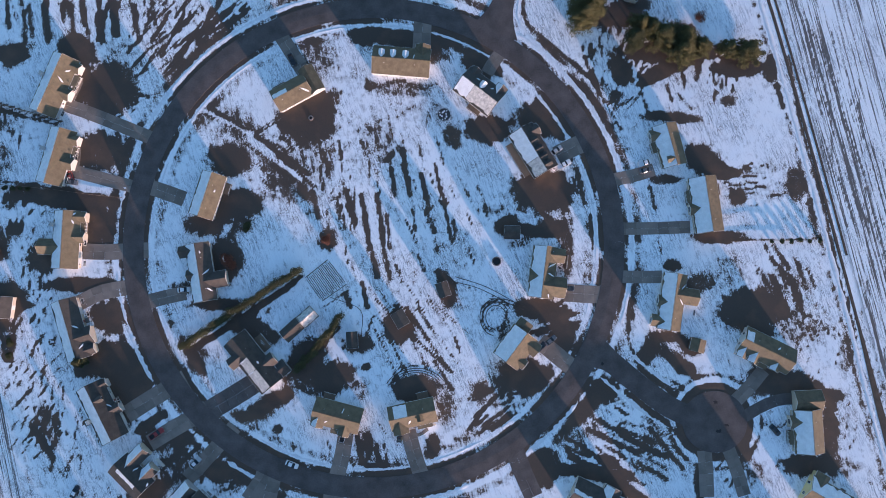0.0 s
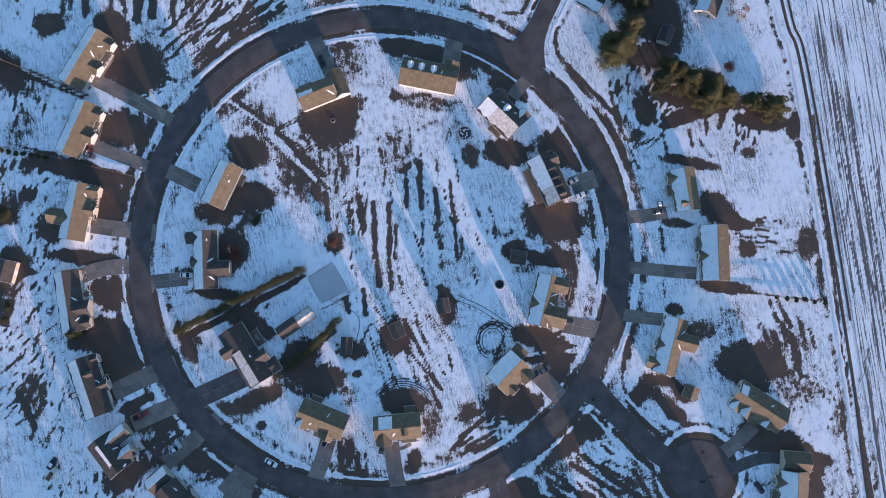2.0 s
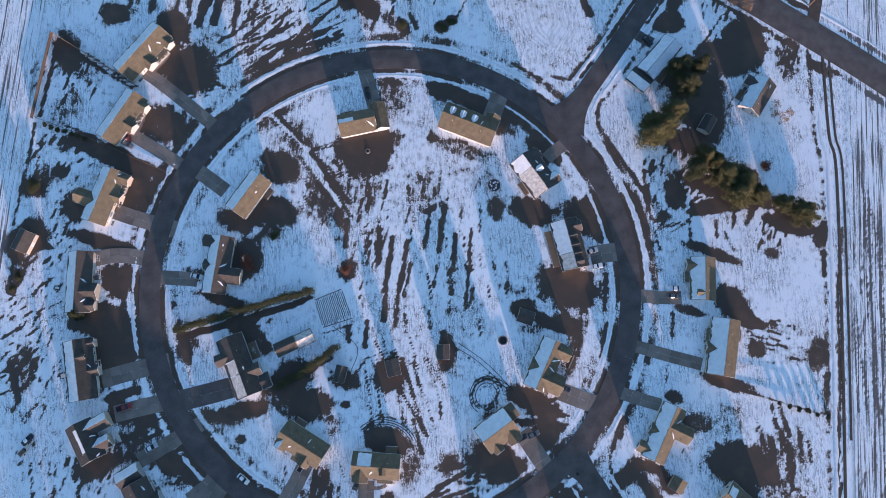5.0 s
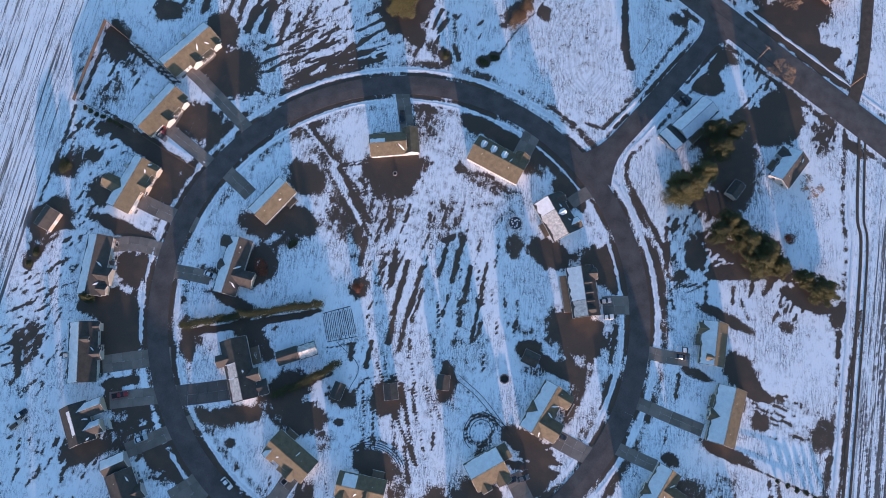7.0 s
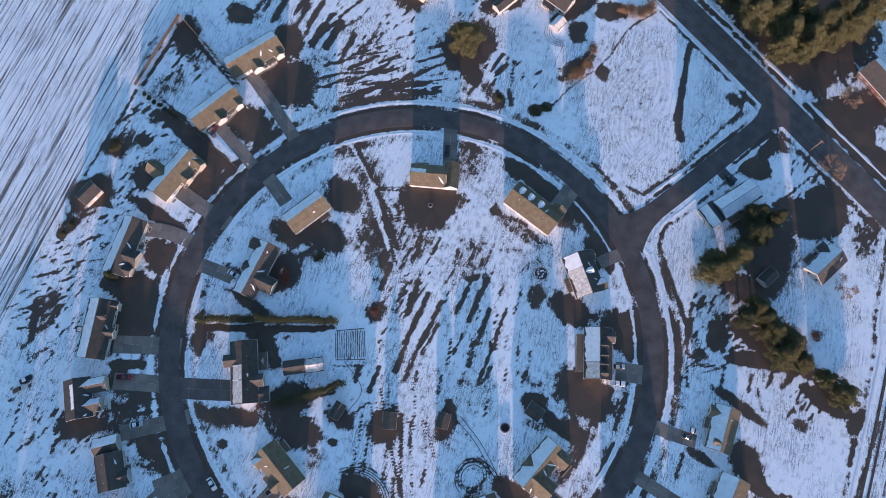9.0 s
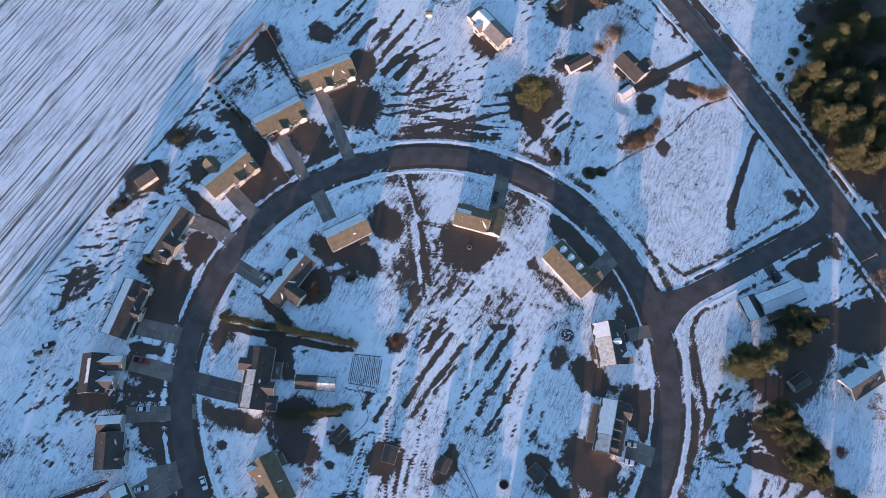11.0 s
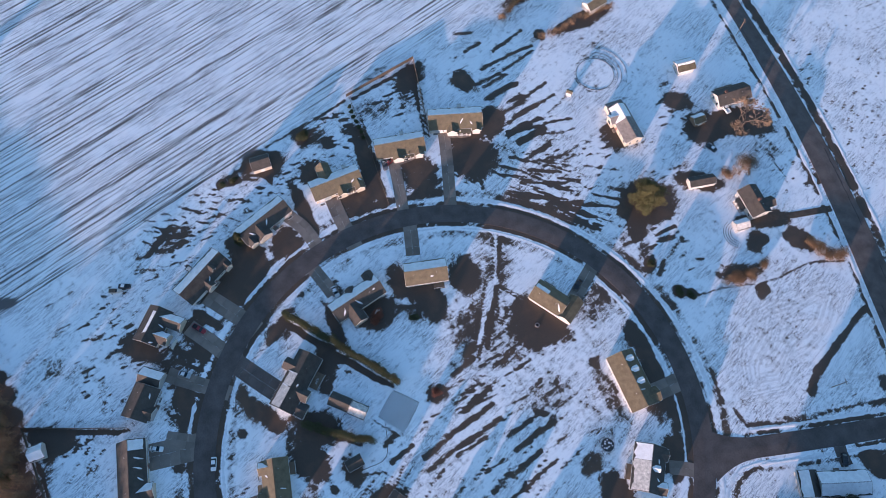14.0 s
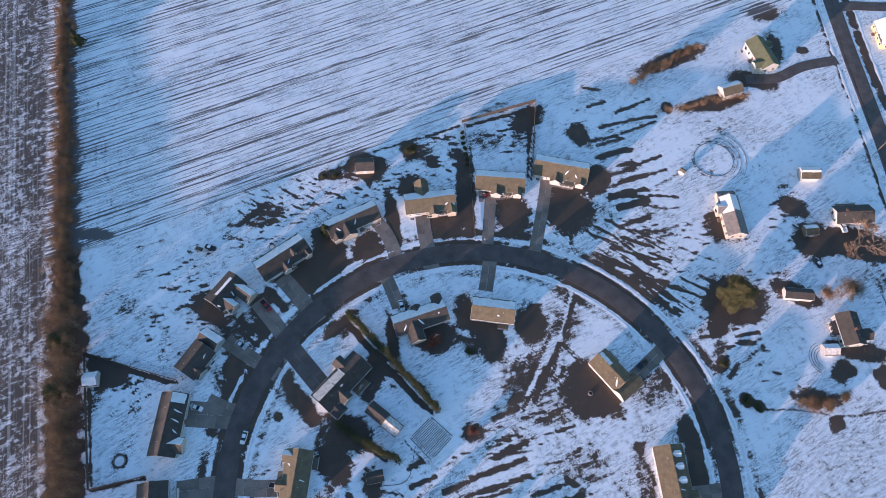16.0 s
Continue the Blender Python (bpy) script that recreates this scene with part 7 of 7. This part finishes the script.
def pine(x, y, radius, height, seed, mat=None, label="tall yellow-green pine with an open clumpy crown"):
    rng = np.random.default_rng(seed)
    ob = thing("pine_tree", pose(x, y, 0, 0, 0, 37 * seed), label, "tree", "pines")
    lean = rng.normal(size=2) * 0.25
    part("trunk", tube([(0, 0, -0.3), (lean[0] * 0.4, lean[1] * 0.4, height * 0.4), (lean[0], lean[1], height * 0.95)], [0.3, 0.22, 0.05], 8), BARK, ob)
    cs, rs, limbs = [], [], []
    tiers = max(4, int(height / 1.3))
    for k in range(tiers):
        f = k / (tiers - 1)
        z = height * (0.22 + 0.74 * f)
        reach = radius * (1 - f ** 1.7) * (0.85 + 0.3 * rng.random()) + 0.15 * radius
        m = max(4, int(9.5 * (1 - 0.55 * f)))
        a0 = rng.random() * 6.28
        for j in range(m):
            a = a0 + 6.28 * j / m + rng.normal() * 0.25
            q = reach * (0.55 + 0.5 * rng.random())
            tip = (math.cos(a) * q, math.sin(a) * q, z + rng.normal() * 0.3)
            limbs.append(tube([(lean[0] * f, lean[1] * f, z - 0.5), tip], [0.07, 0.02], 4))
            for g in (0.3, 0.65, 0.97):
                cs.append((tip[0] * g, tip[1] * g, tip[2] + 0.1)), rs.append((0.24 if g > 0.8 else 0.32) * radius * (0.8 + 0.5 * rng.random()) * (1 - 0.35 * f))
    part("limb", join(*limbs), BARK, ob)
    pts, faces = leafy(rng, np.array(cs), np.array(rs), int(11000 * (radius / 5) ** 1.5) + 1500, 0.33, 0.6, 0.34)
    leaf_part("crown", pts, faces, mat or PINE, ob)
    return ob


def bare_tree(x, y, radius, height, seed, mat=None, label="leafless tree with fine brown twigs", name="bare_tree"):
    rng = random.Random(seed)
    ob = thing(name, pose(x, y, 0), label, "tree")
    twigs, limbs = [], []

    def grow(p, d, length, r, depth):
        q = p + d * length
        (limbs if depth < 2 else twigs).append(tube([p, p.lerp(q, 0.5) + Vector((rng.uniform(-1, 1), rng.uniform(-1, 1), 0)) * length * 0.05, q], [max(r, 0.006 * radius), max(r * 0.8, 0.0055 * radius), max(r * 0.6, 0.005 * radius)], 5 if depth < 2 else 3))
        if depth >= 5:
            return
        for _ in range(4 if depth < 4 else 5):
            e = (d + Vector((rng.gauss(0, 0.55), rng.gauss(0, 0.55), rng.gauss(0.08, 0.3)))).normalized()
            grow(q, e, length * rng.uniform(0.6, 0.82), r * 0.62, depth + 1)
    trunk_h = height * 0.22
    part("trunk", tube([(0, 0, -0.3), (0, 0, trunk_h)], [0.05 * radius + 0.05, 0.04 * radius + 0.03], 7), BARK, ob)
    for k in range(4):
        a = k * 1.57 + rng.random()
        grow(Vector((0, 0, trunk_h)), Vector((math.cos(a) * 0.75 * radius / height * 2, math.sin(a) * 0.75 * radius / height * 2, 0.9)).normalized(), height * 0.27, 0.022 * radius, 1)
    part("limb", join(*limbs), BARK, ob)
    part("branchwork", join(*twigs), mat or TWIG, ob)["kind"] = "stuff"
    return ob


def shrub(x, y, radius, height, seed, mat, label, name="shrub", group=""):
    rng = np.random.default_rng(seed)
    ob = thing(name, pose(x, y, 0), label, "shrub", group)
    n = 5 + int(radius * 2)
    a, q = rng.random(n) * 6.28, radius * 0.6 * rng.random(n) ** 0.5
    cs = np.stack([np.cos(a) * q, np.sin(a) * q, height * (0.3 + 0.4 * rng.random(n))], 1)
    rs = radius * (0.42 + 0.3 * rng.random(n))
    part("stem", join(*[tube([(0, 0, -0.1), tuple(c)], [0.06, 0.02], 4) for c in cs]), BARK, ob)
    pts, faces = leafy(rng, cs, rs, int((520 if mat in (BRUSH, RED_BRUSH) else 700) * radius ** 1.4) + 250, 0.26 if mat in (BRUSH, RED_BRUSH) else 0.13 + 0.015 * radius, height / (2.0 * radius), 0.16 if mat in (BRUSH, RED_BRUSH) else 0.7)
    pts[:, 2] = np.maximum(pts[:, 2], 0.0)
    leaf_part("crown", pts, faces, mat, ob)
    return ob


def hedge(points, half, height, seed, mat, label, name="hedge", category="hedge", density=110, size=0.24, step=1.1, kind="", stray=0.45):
    """A clipped or wild row of bushes along a line, as one thing."""
    rng = np.random.default_rng(seed)
    line = smooth_line(points, step)
    ob = thing(name, pose(line[0].x, line[0].y, 0), label, category, kind=kind)
    cs, rs, stems = [], [], []
    for p in line:
        for _ in range(max(1, int(half / 0.9))):
            h = height * (0.72 + 0.4 * rng.random())
            c = ((p.x - line[0].x) + rng.normal() * half * stray, (p.y - line[0].y) + rng.normal() * half * stray)
            stems.append(tube([(c[0], c[1], -0.1), (c[0], c[1], h * 0.7)], [0.07, 0.03], 4))
            for f in (0.3, 0.62, 0.9):
                cs.append((c[0], c[1], h * f)), rs.append(min(half, 1.5) * (0.95 - 0.35 * f) * (0.8 + 0.4 * rng.random()))
    part("stems", join(*stems), BARK, ob)
    pts, faces = leafy(rng, np.array(cs), np.array(rs), int(len(cs) * density / 3), size * (1.5 if mat in (BRUSH, RED_BRUSH) else 1), 0.9, 0.2 if mat in (BRUSH, RED_BRUSH) else 0.7)
    pts[:, 2] = np.maximum(pts[:, 2], 0.0)
    leaf_part("foliage", pts, faces, mat, ob)
    return ob


pine(-47.4, 107.8, 6.2, 11, 1, label="broad yellow-green pine standing alone")
pine(74.5, 78.2, 4.6, 15, 2)
pine(77.8, 82.3, 4.6, 16, 30)
pine(79.5, 88.3, 4.6, 16, 3)
pine(73.1, 82.9, 3.6, 13, 31)
# the next three take the darker needle colour in place of shade
pine(81.8, 99.6, 4.0, 15, 4, HEDGE, "pine with needles coloured darker green for shade")
pine(84.5, 108.4, 3.2, 14, 32, HEDGE, "pine with needles coloured darker green for shade")
pine(77.6, 105.6, 3.6, 15, 5, HEDGE, "pine with needles coloured darker green for shade")
pine(94.7, 76.6, 4.4, 10, 6)
pine(102.7, 72.5, 5.0, 11, 7)
pine(109.8, 72.6, 4.8, 10, 8)
pine(109.4, 67.1, 4.6, 10, 9)
pine(98.7, 75.2, 4.0, 10, 33)
pine(110.4, 70.1, 4.0, 10, 34)
pine(116.4, 69.1, 3.6, 8, 10)
pine(126.4, 68.6, 3.4, 6, 11)
pine(133.3, 67.4, 4.6, 7.5, 12)
# shade put into the needle colour here too
pine(92.6, 71.4, 3.6, 12, 13, HEDGE, "pine with needles coloured darker green for shade")
for k, (px, py, r) in enumerate([(40.6, 177.0, 5.5), (46.8, 180.6, 6.0), (54.0, 176.7, 6.0), (55.5, 169.3, 4.6), (54.9, 186.6, 5.6), (61.8, 179.1, 6.0), (63.0, 172.8, 3.8), (64.5, 187.9, 6.2), (67.9, 196.5, 5.6), (73.3, 192.6, 5.4), (76.3, 202.7, 5.6), (69.6, 183.5, 3.8)]):
    pine(px, py, r, 14 + r / 3, 14 + k)
pine(-100.1, -40.1, 2.0, 8, 23, HEDGE, "slim dark conifer between two houses")
pine(-73.1, -139.4, 3.8, 8, 24, HEDGE, "dark conifer in the brush")
pine(-54.1, -139.5, 3.6, 8, 25, HEDGE, "dark conifer in the brush")
pine(-213.4, -138.9, 3.0, 9, 26, HEDGE, "dark conifer by the brush")
hedge([(-66.2, -35.6), (-53.0, -26.7), (-39.6, -17.9), (-25.6, -8.7)], 1.7, 3.6, 1, HEDGE, "long clipped evergreen hedge between two yards", density=150, size=0.2, step=0.45, stray=0.22)
hedge([(-26.0, -43.7), (-18.3, -34.9), (-11.0, -25.4)], 1.7, 3.4, 2, HEDGE, "short dark evergreen hedge behind a shed", density=150, size=0.2, step=0.45, stray=0.22)
p0, p1 = Vector((-137.5, 20.8)), Vector((-121.5, 20.3))
for k in range(7):
    p = p0.lerp(p1, k / 6)
    shrub(p.x, p.y, 0.95, 1.5, 60 + k, HEDGE, "small round dark evergreen shrub", group="row of evergreen shrubs")
p0, p1 = Vector((140.7, 0.2)), Vector((157.5, 0.6))
for k in range(6):
    p = p0.lerp(p1, k / 5)
    shrub(p.x, p.y, 0.9, 1.3, 70 + k, HEDGE, "small round dark evergreen shrub", group="row of yard shrubs")
DRY = "leafless tan shrub above thawed grass"
shrub(-43.2, 153.0, 4.6, 3.2, 80, BRUSH, DRY)
shrub(-4.6, 120.6, 3.2, 2.6, 81, BRUSH, DRY)
shrub(-5.2, 132.6, 2.4, 2.2, 82, BRUSH, DRY)
shrub(-0.8, 155.4, 3.2, 2.2, 83, BRUSH, DRY)
shrub(4.4, 161.2, 3.4, 2.4, 84, BRUSH, DRY)
shrub(-42.6, 142.3, 3.0, 2.6, 85, BRUSH, DRY)
shrub(-50.8, -5.3, 2.6, 2.4, 86, RED_BRUSH, "red-brown leafless bush beside the house")
shrub(-15.8, 1.8, 2.0, 1.8, 87, RED_BRUSH, "red-brown leafless bush in the meadow")
shrub(-43.9, 6.3, 1.8, 1.5, 88, HEDGE, "round dark evergreen shrub")
shrub(-6.9, 101.8, 1.7, 1.5, 89, HEDGE, "round dark evergreen shrub")
shrub(-132.4, -1.4, 2.6, 2.2, 90, HEDGE, "dark evergreen bush at the field's edge")
shrub(-126.3, -33.7, 1.5, 1.4, 91, HEDGE, "round dark evergreen shrub")
shrub(-126.6, -38.3, 1.4, 1.3, 92, HEDGE, "round dark evergreen shrub")
shrub(-9.9, 98.4, 1.7, 1.5, 93, HEDGE, "round dark evergreen shrub")
shrub(-23.9, 95.1, 1.5, 1.4, 94, HEDGE, "round dark evergreen shrub")
shrub(117.3, 80.6, 2.2, 3.0, 95, RED_BRUSH, "red-brown leafless bush beside the pines")
shrub(-4.6, 154.4, 2.4, 2.0, 97, BRUSH, DRY)
shrub(2.6, 157.2, 3.0, 2.2, 101, BRUSH, DRY)
shrub(-49.4, -7.2, 2.2, 2.0, 98, RED_BRUSH, "red-brown leafless bush beside the house")
shrub(-3.4, 126.0, 3.0, 2.2, 99, BRUSH, DRY)
for k, (px, py, r) in enumerate([(6.1, 236.3, 1.5), (7.8, 229.1, 2.0), (9.8, 221.1, 1.7), (11.6, 211.2, 1.6), (12.8, 203.9, 2.0), (16.4, 202.8, 2.1), (14.2, 196.2, 2.0), (15.6, 190.8, 1.8), (16.5, 182.8, 1.8)]):
    shrub(px, py, r, 2.2, 110 + k, HEDGE, "dark evergreen bush at the wood's edge")
for k, (px, py, r) in enumerate([(24.5, 186.6, 5.2), (21.8, 206.6, 5.8), (24.7, 216.9, 5.0), (34.3, 184.7, 5.0), (39.5, 187.5, 5.5), (41.6, 196.9, 5.2), (34.7, 193.0, 4.4), (22.2, 198.6, 4.0), (49.2, 191.0, 5.5)]):
    pine(px, py, r, 14 + r / 3, 120 + k)
# inner pines of the wood: their shade is in the darker needle colour
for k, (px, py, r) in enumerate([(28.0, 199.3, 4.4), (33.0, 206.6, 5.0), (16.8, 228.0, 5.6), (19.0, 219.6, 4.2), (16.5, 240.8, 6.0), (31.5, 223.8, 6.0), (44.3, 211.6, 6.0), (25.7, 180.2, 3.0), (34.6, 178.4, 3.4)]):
    pine(px, py, r, 9 + r / 3, 140 + k, HEDGE, "pine of the wood with needles coloured darker for shade")
bare_tree(92.8, 138.4, 6.0, 8, 1)
bare_tree(-58.6, 161.0, 12.0, 14, 2, label="wide leafless tree with pale brown limbs")
bare_tree(117.0, 101.1, 5.0, 7, 3)
bare_tree(86.1, 167.6, 5.0, 7, 4)
bare_tree(-41.0, 147.2, 4.5, 6, 5, label="leafless tan tree with fine twigs")
hedge([(-149.6, 98.2), (-154.8, 108.0), (-160.0, 120.0), (-165.1, 133.5)], 1.9, 2.6, 5, BRUSH, "wild brown hedgerow at the field's corner", density=150, size=0.16)
hedge([(-134.5, 106.7), (-133.6, 120.3), (-134.9, 130.1), (-135.3, 145.0)], 1.6, 2.2, 6, BRUSH, "wild brown hedgerow beside a garage", density=150, size=0.16)
hedge([(-5.8, 115.2), (-4.9, 120.4), (-4.0, 127.6)], 1.6, 2.4, 7, BRUSH, "wild brown hedgerow by the mown lot", density=150, size=0.16)
hedge([(-330, -152.5), (-243, -147.5), (-200, -146.0), (-160, -143.5)], 4.0, 2.8, 8, BRUSH, "belt of brown leafless brush between the fields", "brush_belt", "brush", 190, 0.17, 1.1, "stuff")
hedge([(-160, -143.5), (-120, -141.5), (-85, -139.5)], 5.0, 3.4, 9, BRUSH, "belt of brown leafless brush between the fields", "brush_belt", "brush", 190, 0.17, 1.1, "stuff")
# made taller and run on out of view so that it shades the yards
hedge([(-85, -139.5), (-45, -137.5), (0, -136.0), (60, -135)], 6.5, 7.4, 10, BRUSH, "belt of brown leafless brush behind the yards", "brush_belt", "brush", 120, 0.17, 1.1, "stuff")



# ---- small things in the yards ----
def trampoline(x, y, r):
    ob = thing("trampoline", pose(x, y, 0), "round trampoline thinly covered with patchy snow", "trampoline")
    ring = [(r * math.cos(6.2832 * k / 28), r * math.sin(6.2832 * k / 28), 0.85) for k in range(29)]
    part("frame", tube(ring, [0.07] * 29, 6), STEEL, ob)
    part("mat", ([(0.9 * r * math.cos(6.2832 * k / 28), 0.9 * r * math.sin(6.2832 * k / 28), z) for z in (0.8, 0.82) for k in range(28)],
                 [tuple(reversed(range(28))), tuple(range(28, 56))] + [(k, (k + 1) % 28, 28 + (k + 1) % 28, 28 + k) for k in range(28)]), MAT_CLOTH, ob)
    for k in range(6):
        a = 6.2832 * k / 6
        part("leg", tube([(r * math.cos(a), r * math.sin(a), -0.05), (r * math.cos(a), r * math.sin(a), 0.85)], [0.04, 0.04], 6), STEEL, ob)
    for k in range(11):
        a, q, s = 6.2832 * k / 11 + 0.4, r * (0.3 + 0.5 * ((k * 37) % 10) / 10), r * (0.09 + 0.07 * ((k * 53) % 10) / 10)
        part("snow_patch", ([(q * math.cos(a) + s * math.cos(6.2832 * j / 9) * (1 + 0.3 * math.sin(j * 2.1 + k)), q * math.sin(a) + s * math.sin(6.2832 * j / 9), 0.845) for j in range(9)]
                            + [(q * math.cos(a), q * math.sin(a), 0.88)], [(j, (j + 1) % 9, 9) for j in range(9)]), SNOW, ob)
    return ob


def garden_table(x, y, yaw, label="dark wooden garden table dusted with snow"):
    ob = thing("garden_table", pose(x, y, 0, 0, 0, yaw), label, "table")
    for k in range(5):
        part("plank", box(-1.1, 1.1, -0.5 + k * 0.2, -0.33 + k * 0.2, 0.70, 0.75), DARK_WOOD, ob)
    for sx in (-0.9, 0.9):
        part("leg_frame", join(box(sx - 0.05, sx + 0.05, -0.45, -0.33, -0.05, 0.7), box(sx - 0.05, sx + 0.05, 0.33, 0.45, -0.05, 0.7), box(sx - 0.04, sx + 0.04, -0.9, 0.9, 0.36, 0.44)), DARK_WOOD, ob)
    for sy in (-0.95, 0.7):
        part("bench_plank", box(-1.1, 1.1, sy, sy + 0.25, 0.44, 0.49), DARK_WOOD, ob)
    part("snow_cap", slab((-0.5, -0.4, 0.80), (0.9, -0.4, 0.80), (0.9, 0.3, 0.80), (-0.5, 0.3, 0.80), 0.05), SNOW, ob, "snow left on the table")
    return ob


def fire_pit(x, y, r, label="round stone fire pit ringed by trodden ground", bed=None):
    ob = thing("fire_pit", pose(x, y, 0), label, "fire pit")
    n = max(10, int(r * 9))
    for k in range(n):
        a0, a1 = 6.2832 * k / n + 0.02, 6.2832 * (k + 1) / n - 0.02
        q = [(r * math.cos(a0), r * math.sin(a0)), (r * math.cos(a1), r * math.sin(a1)), ((r - 0.35) * math.cos(a1), (r - 0.35) * math.sin(a1)), ((r - 0.35) * math.cos(a0), (r - 0.35) * math.sin(a0))]
        h = 0.42 + 0.05 * ((k * 7) % 3)
        part("stone", ([(*p, -0.05) for p in q] + [(*p, h) for p in q], [(4, 5, 6, 7), (0, 1, 5, 4), (1, 2, 6, 5), (2, 3, 7, 6), (3, 0, 4, 7)]), STONE, ob)
    part("ash_bed", ([((r - 0.3) * math.cos(6.2832 * k / 16), (r - 0.3) * math.sin(6.2832 * k / 16), 0.06 if bed is None else 0.3) for k in range(16)], [tuple(range(16))]), bed or RUBBER, ob)
    return ob


def utility_pole(x, y, yaw, h=10.0):
    ob = thing("utility_pole", pose(x, y, 0, 0, 0, yaw), "weathered wooden utility pole beside the road", "utility pole", "roadside poles")
    part("pole", tube([(0, 0, -0.3), (0, 0, h)], [0.17, 0.11], 8), WOOD, ob)
    part("crossarm", box(-0.06, 0.06, -1.2, 1.2, h - 0.8, h - 0.66), WOOD, ob)
    for k in (-1.05, -0.4, 0.4, 1.05):
        part("insulator", tube([(0, k, h - 0.66), (0, k, h - 0.46)], [0.05, 0.04], 6), STONE, ob)
    return ob


def boat(x, y, yaw):
    ob = thing("boat", pose(x, y, 0, 0, 0, yaw), "white motorboat on a trailer standing in the snow", "boat")
    part("hull", loft([(-2.6, 0.8, 0.95, 0.55, 1.25), (-0.5, 0.85, 1.05, 0.5, 1.3), (1.2, 0.6, 0.9, 0.6, 1.38), (2.2, 0.25, 0.5, 0.85, 1.45), (2.7, 0.05, 0.08, 1.2, 1.5)]), SIDING, ob)
    part("cockpit", box(-2.2, 0.4, -0.7, 0.7, 1.24, 1.36), DARK_WOOD, ob)
    part("windshield", loft([(0.3, 0.62, 0.55, 1.3, 1.72), (0.75, 0.55, 0.4, 1.3, 1.36)]), GLASS, ob)
    part("trailer_beam", join(box(-2.4, 3.4, -0.08, 0.08, 0.38, 0.5), box(-1.4, -1.2, -1.0, 1.0, 0.38, 0.5)), STEEL, ob)
    for s in (-0.95, 0.95):
        wheel(ob, -1.3, s, 0.3)
    return ob


def wheel_track(line, half=0.16, name="tyre_track", label="dark tyre track pressed into the snow"):
    return tagged(new(name, mesh_of(name, *ribbon(line, half, 0.05, 0.14), DIRT)), label, "tyre track", "tyre tracks", "structure")


def ring_line(x, y, r, a0, a1, sq=1.0, turn=0.0):
    c, s = math.cos(radians(turn)), math.sin(radians(turn))
    out = []
    n = max(8, int(r * abs(a1 - a0) / 40))
    for k in range(n + 1):
        a = radians(a0 + (a1 - a0) * k / n)
        u, v = r * math.cos(a), r * sq * math.sin(a)
        out.append(Vector((x + u * c - v * s, y + u * s + v * c)))
    return out


wheel_track([p for p in beside(TRACK_LINE, 2.3) if p.y > -5], 0.4, label="dark rut of the farm track")
trampoline(25.6, 46.0, 2.5)
fire_pit(43.8, -6.2, 1.7)
fire_pit(-27.0, -118.0, 2.0, "round stone-edged bed filled with snow", SNOW)
fire_pit(-21.8, 45.2, 0.9)
boat(-101.6, -88.3, 62)
for px, py, pyaw in ((84.1, 142.0, 70), (43.5, 127.0, 70), (-97.4, 186.0, 75), (119.6, 146.3, 70)):
    utility_pole(px, py, pyaw)
for r, sq in ((3.6, 1.0), (4.6, 1.0), (5.6, 1.0)):
    wheel_track(ring_line(43.4, -25.8, r, 25, 260, 1.15), 0.13)
wheel_track(smooth_line([(40.3, -20.5), (46.8, -20.7), (53.7, -23.5)]), 0.13)
wheel_track(smooth_line([(41.1, -19.3), (47.4, -19.7), (54.1, -22.5)]), 0.13)
wheel_track(smooth_line([(28.1, -13.1), (38.0, -15.9), (50.8, -22.5)]), 0.10)
wheel_track(smooth_line([(29.1, -11.5), (39.9, -15.1), (51.8, -21.5)]), 0.10)
for r in (8.8, 9.8, 10.8):
    wheel_track(ring_line(15.1, -51.5, r, 25, 155, 0.75, 4), 0.12)
wheel_track(ring_line(-107.0, 120.6, 8.0, 0, 360), 0.11, label="trodden dark ring in the snow")
for r in (9.6, 11.2, 13.5):
    wheel_track(ring_line(-107.0, 120.6, r, 20, 150), 0.05)
wheel_track(smooth_line([(-14.6, -18.5), (-4.1, -23.0), (-3.7, -31.9)]), 0.09)
for k in range(4):
    wheel_track(ring_line(-19.4, 132.4, 3.4 + k * 0.9, 190, 320), 0.06)
plot_a, plot_b, plot_c, plot_d = Vector((-23.4, -11.6)), Vector((-15.6, -5.3)), Vector((-9.0, -14.0)), Vector((-17.6, -19.9))
for k in range(17):
    p, q = plot_a.lerp(plot_b, k / 16), plot_d.lerp(plot_c, k / 16)
    row_rng = random.Random(k)
    row = [p.lerp(q, j / 12) + Vector((row_rng.gauss(0, 0.05), row_rng.gauss(0, 0.05))) for j in range(13)]
    wheel_track(row[row_rng.randrange(0, 2):13 - row_rng.randrange(0, 2)], row_rng.uniform(0.05, 0.13), "garden_row", "dark soil row of a snowy vegetable plot")
for p, q in ((plot_a, plot_b), (plot_d, plot_c)):
    wheel_track(smooth_line([p, q]), 0.12, "garden_row", "dark soil edge of a snowy vegetable plot")
garden_table(-111.5, -33.5, 10)
garden_table(-98.6, -61.4, -60)
garden_table(-81.1, -83.4, -45)
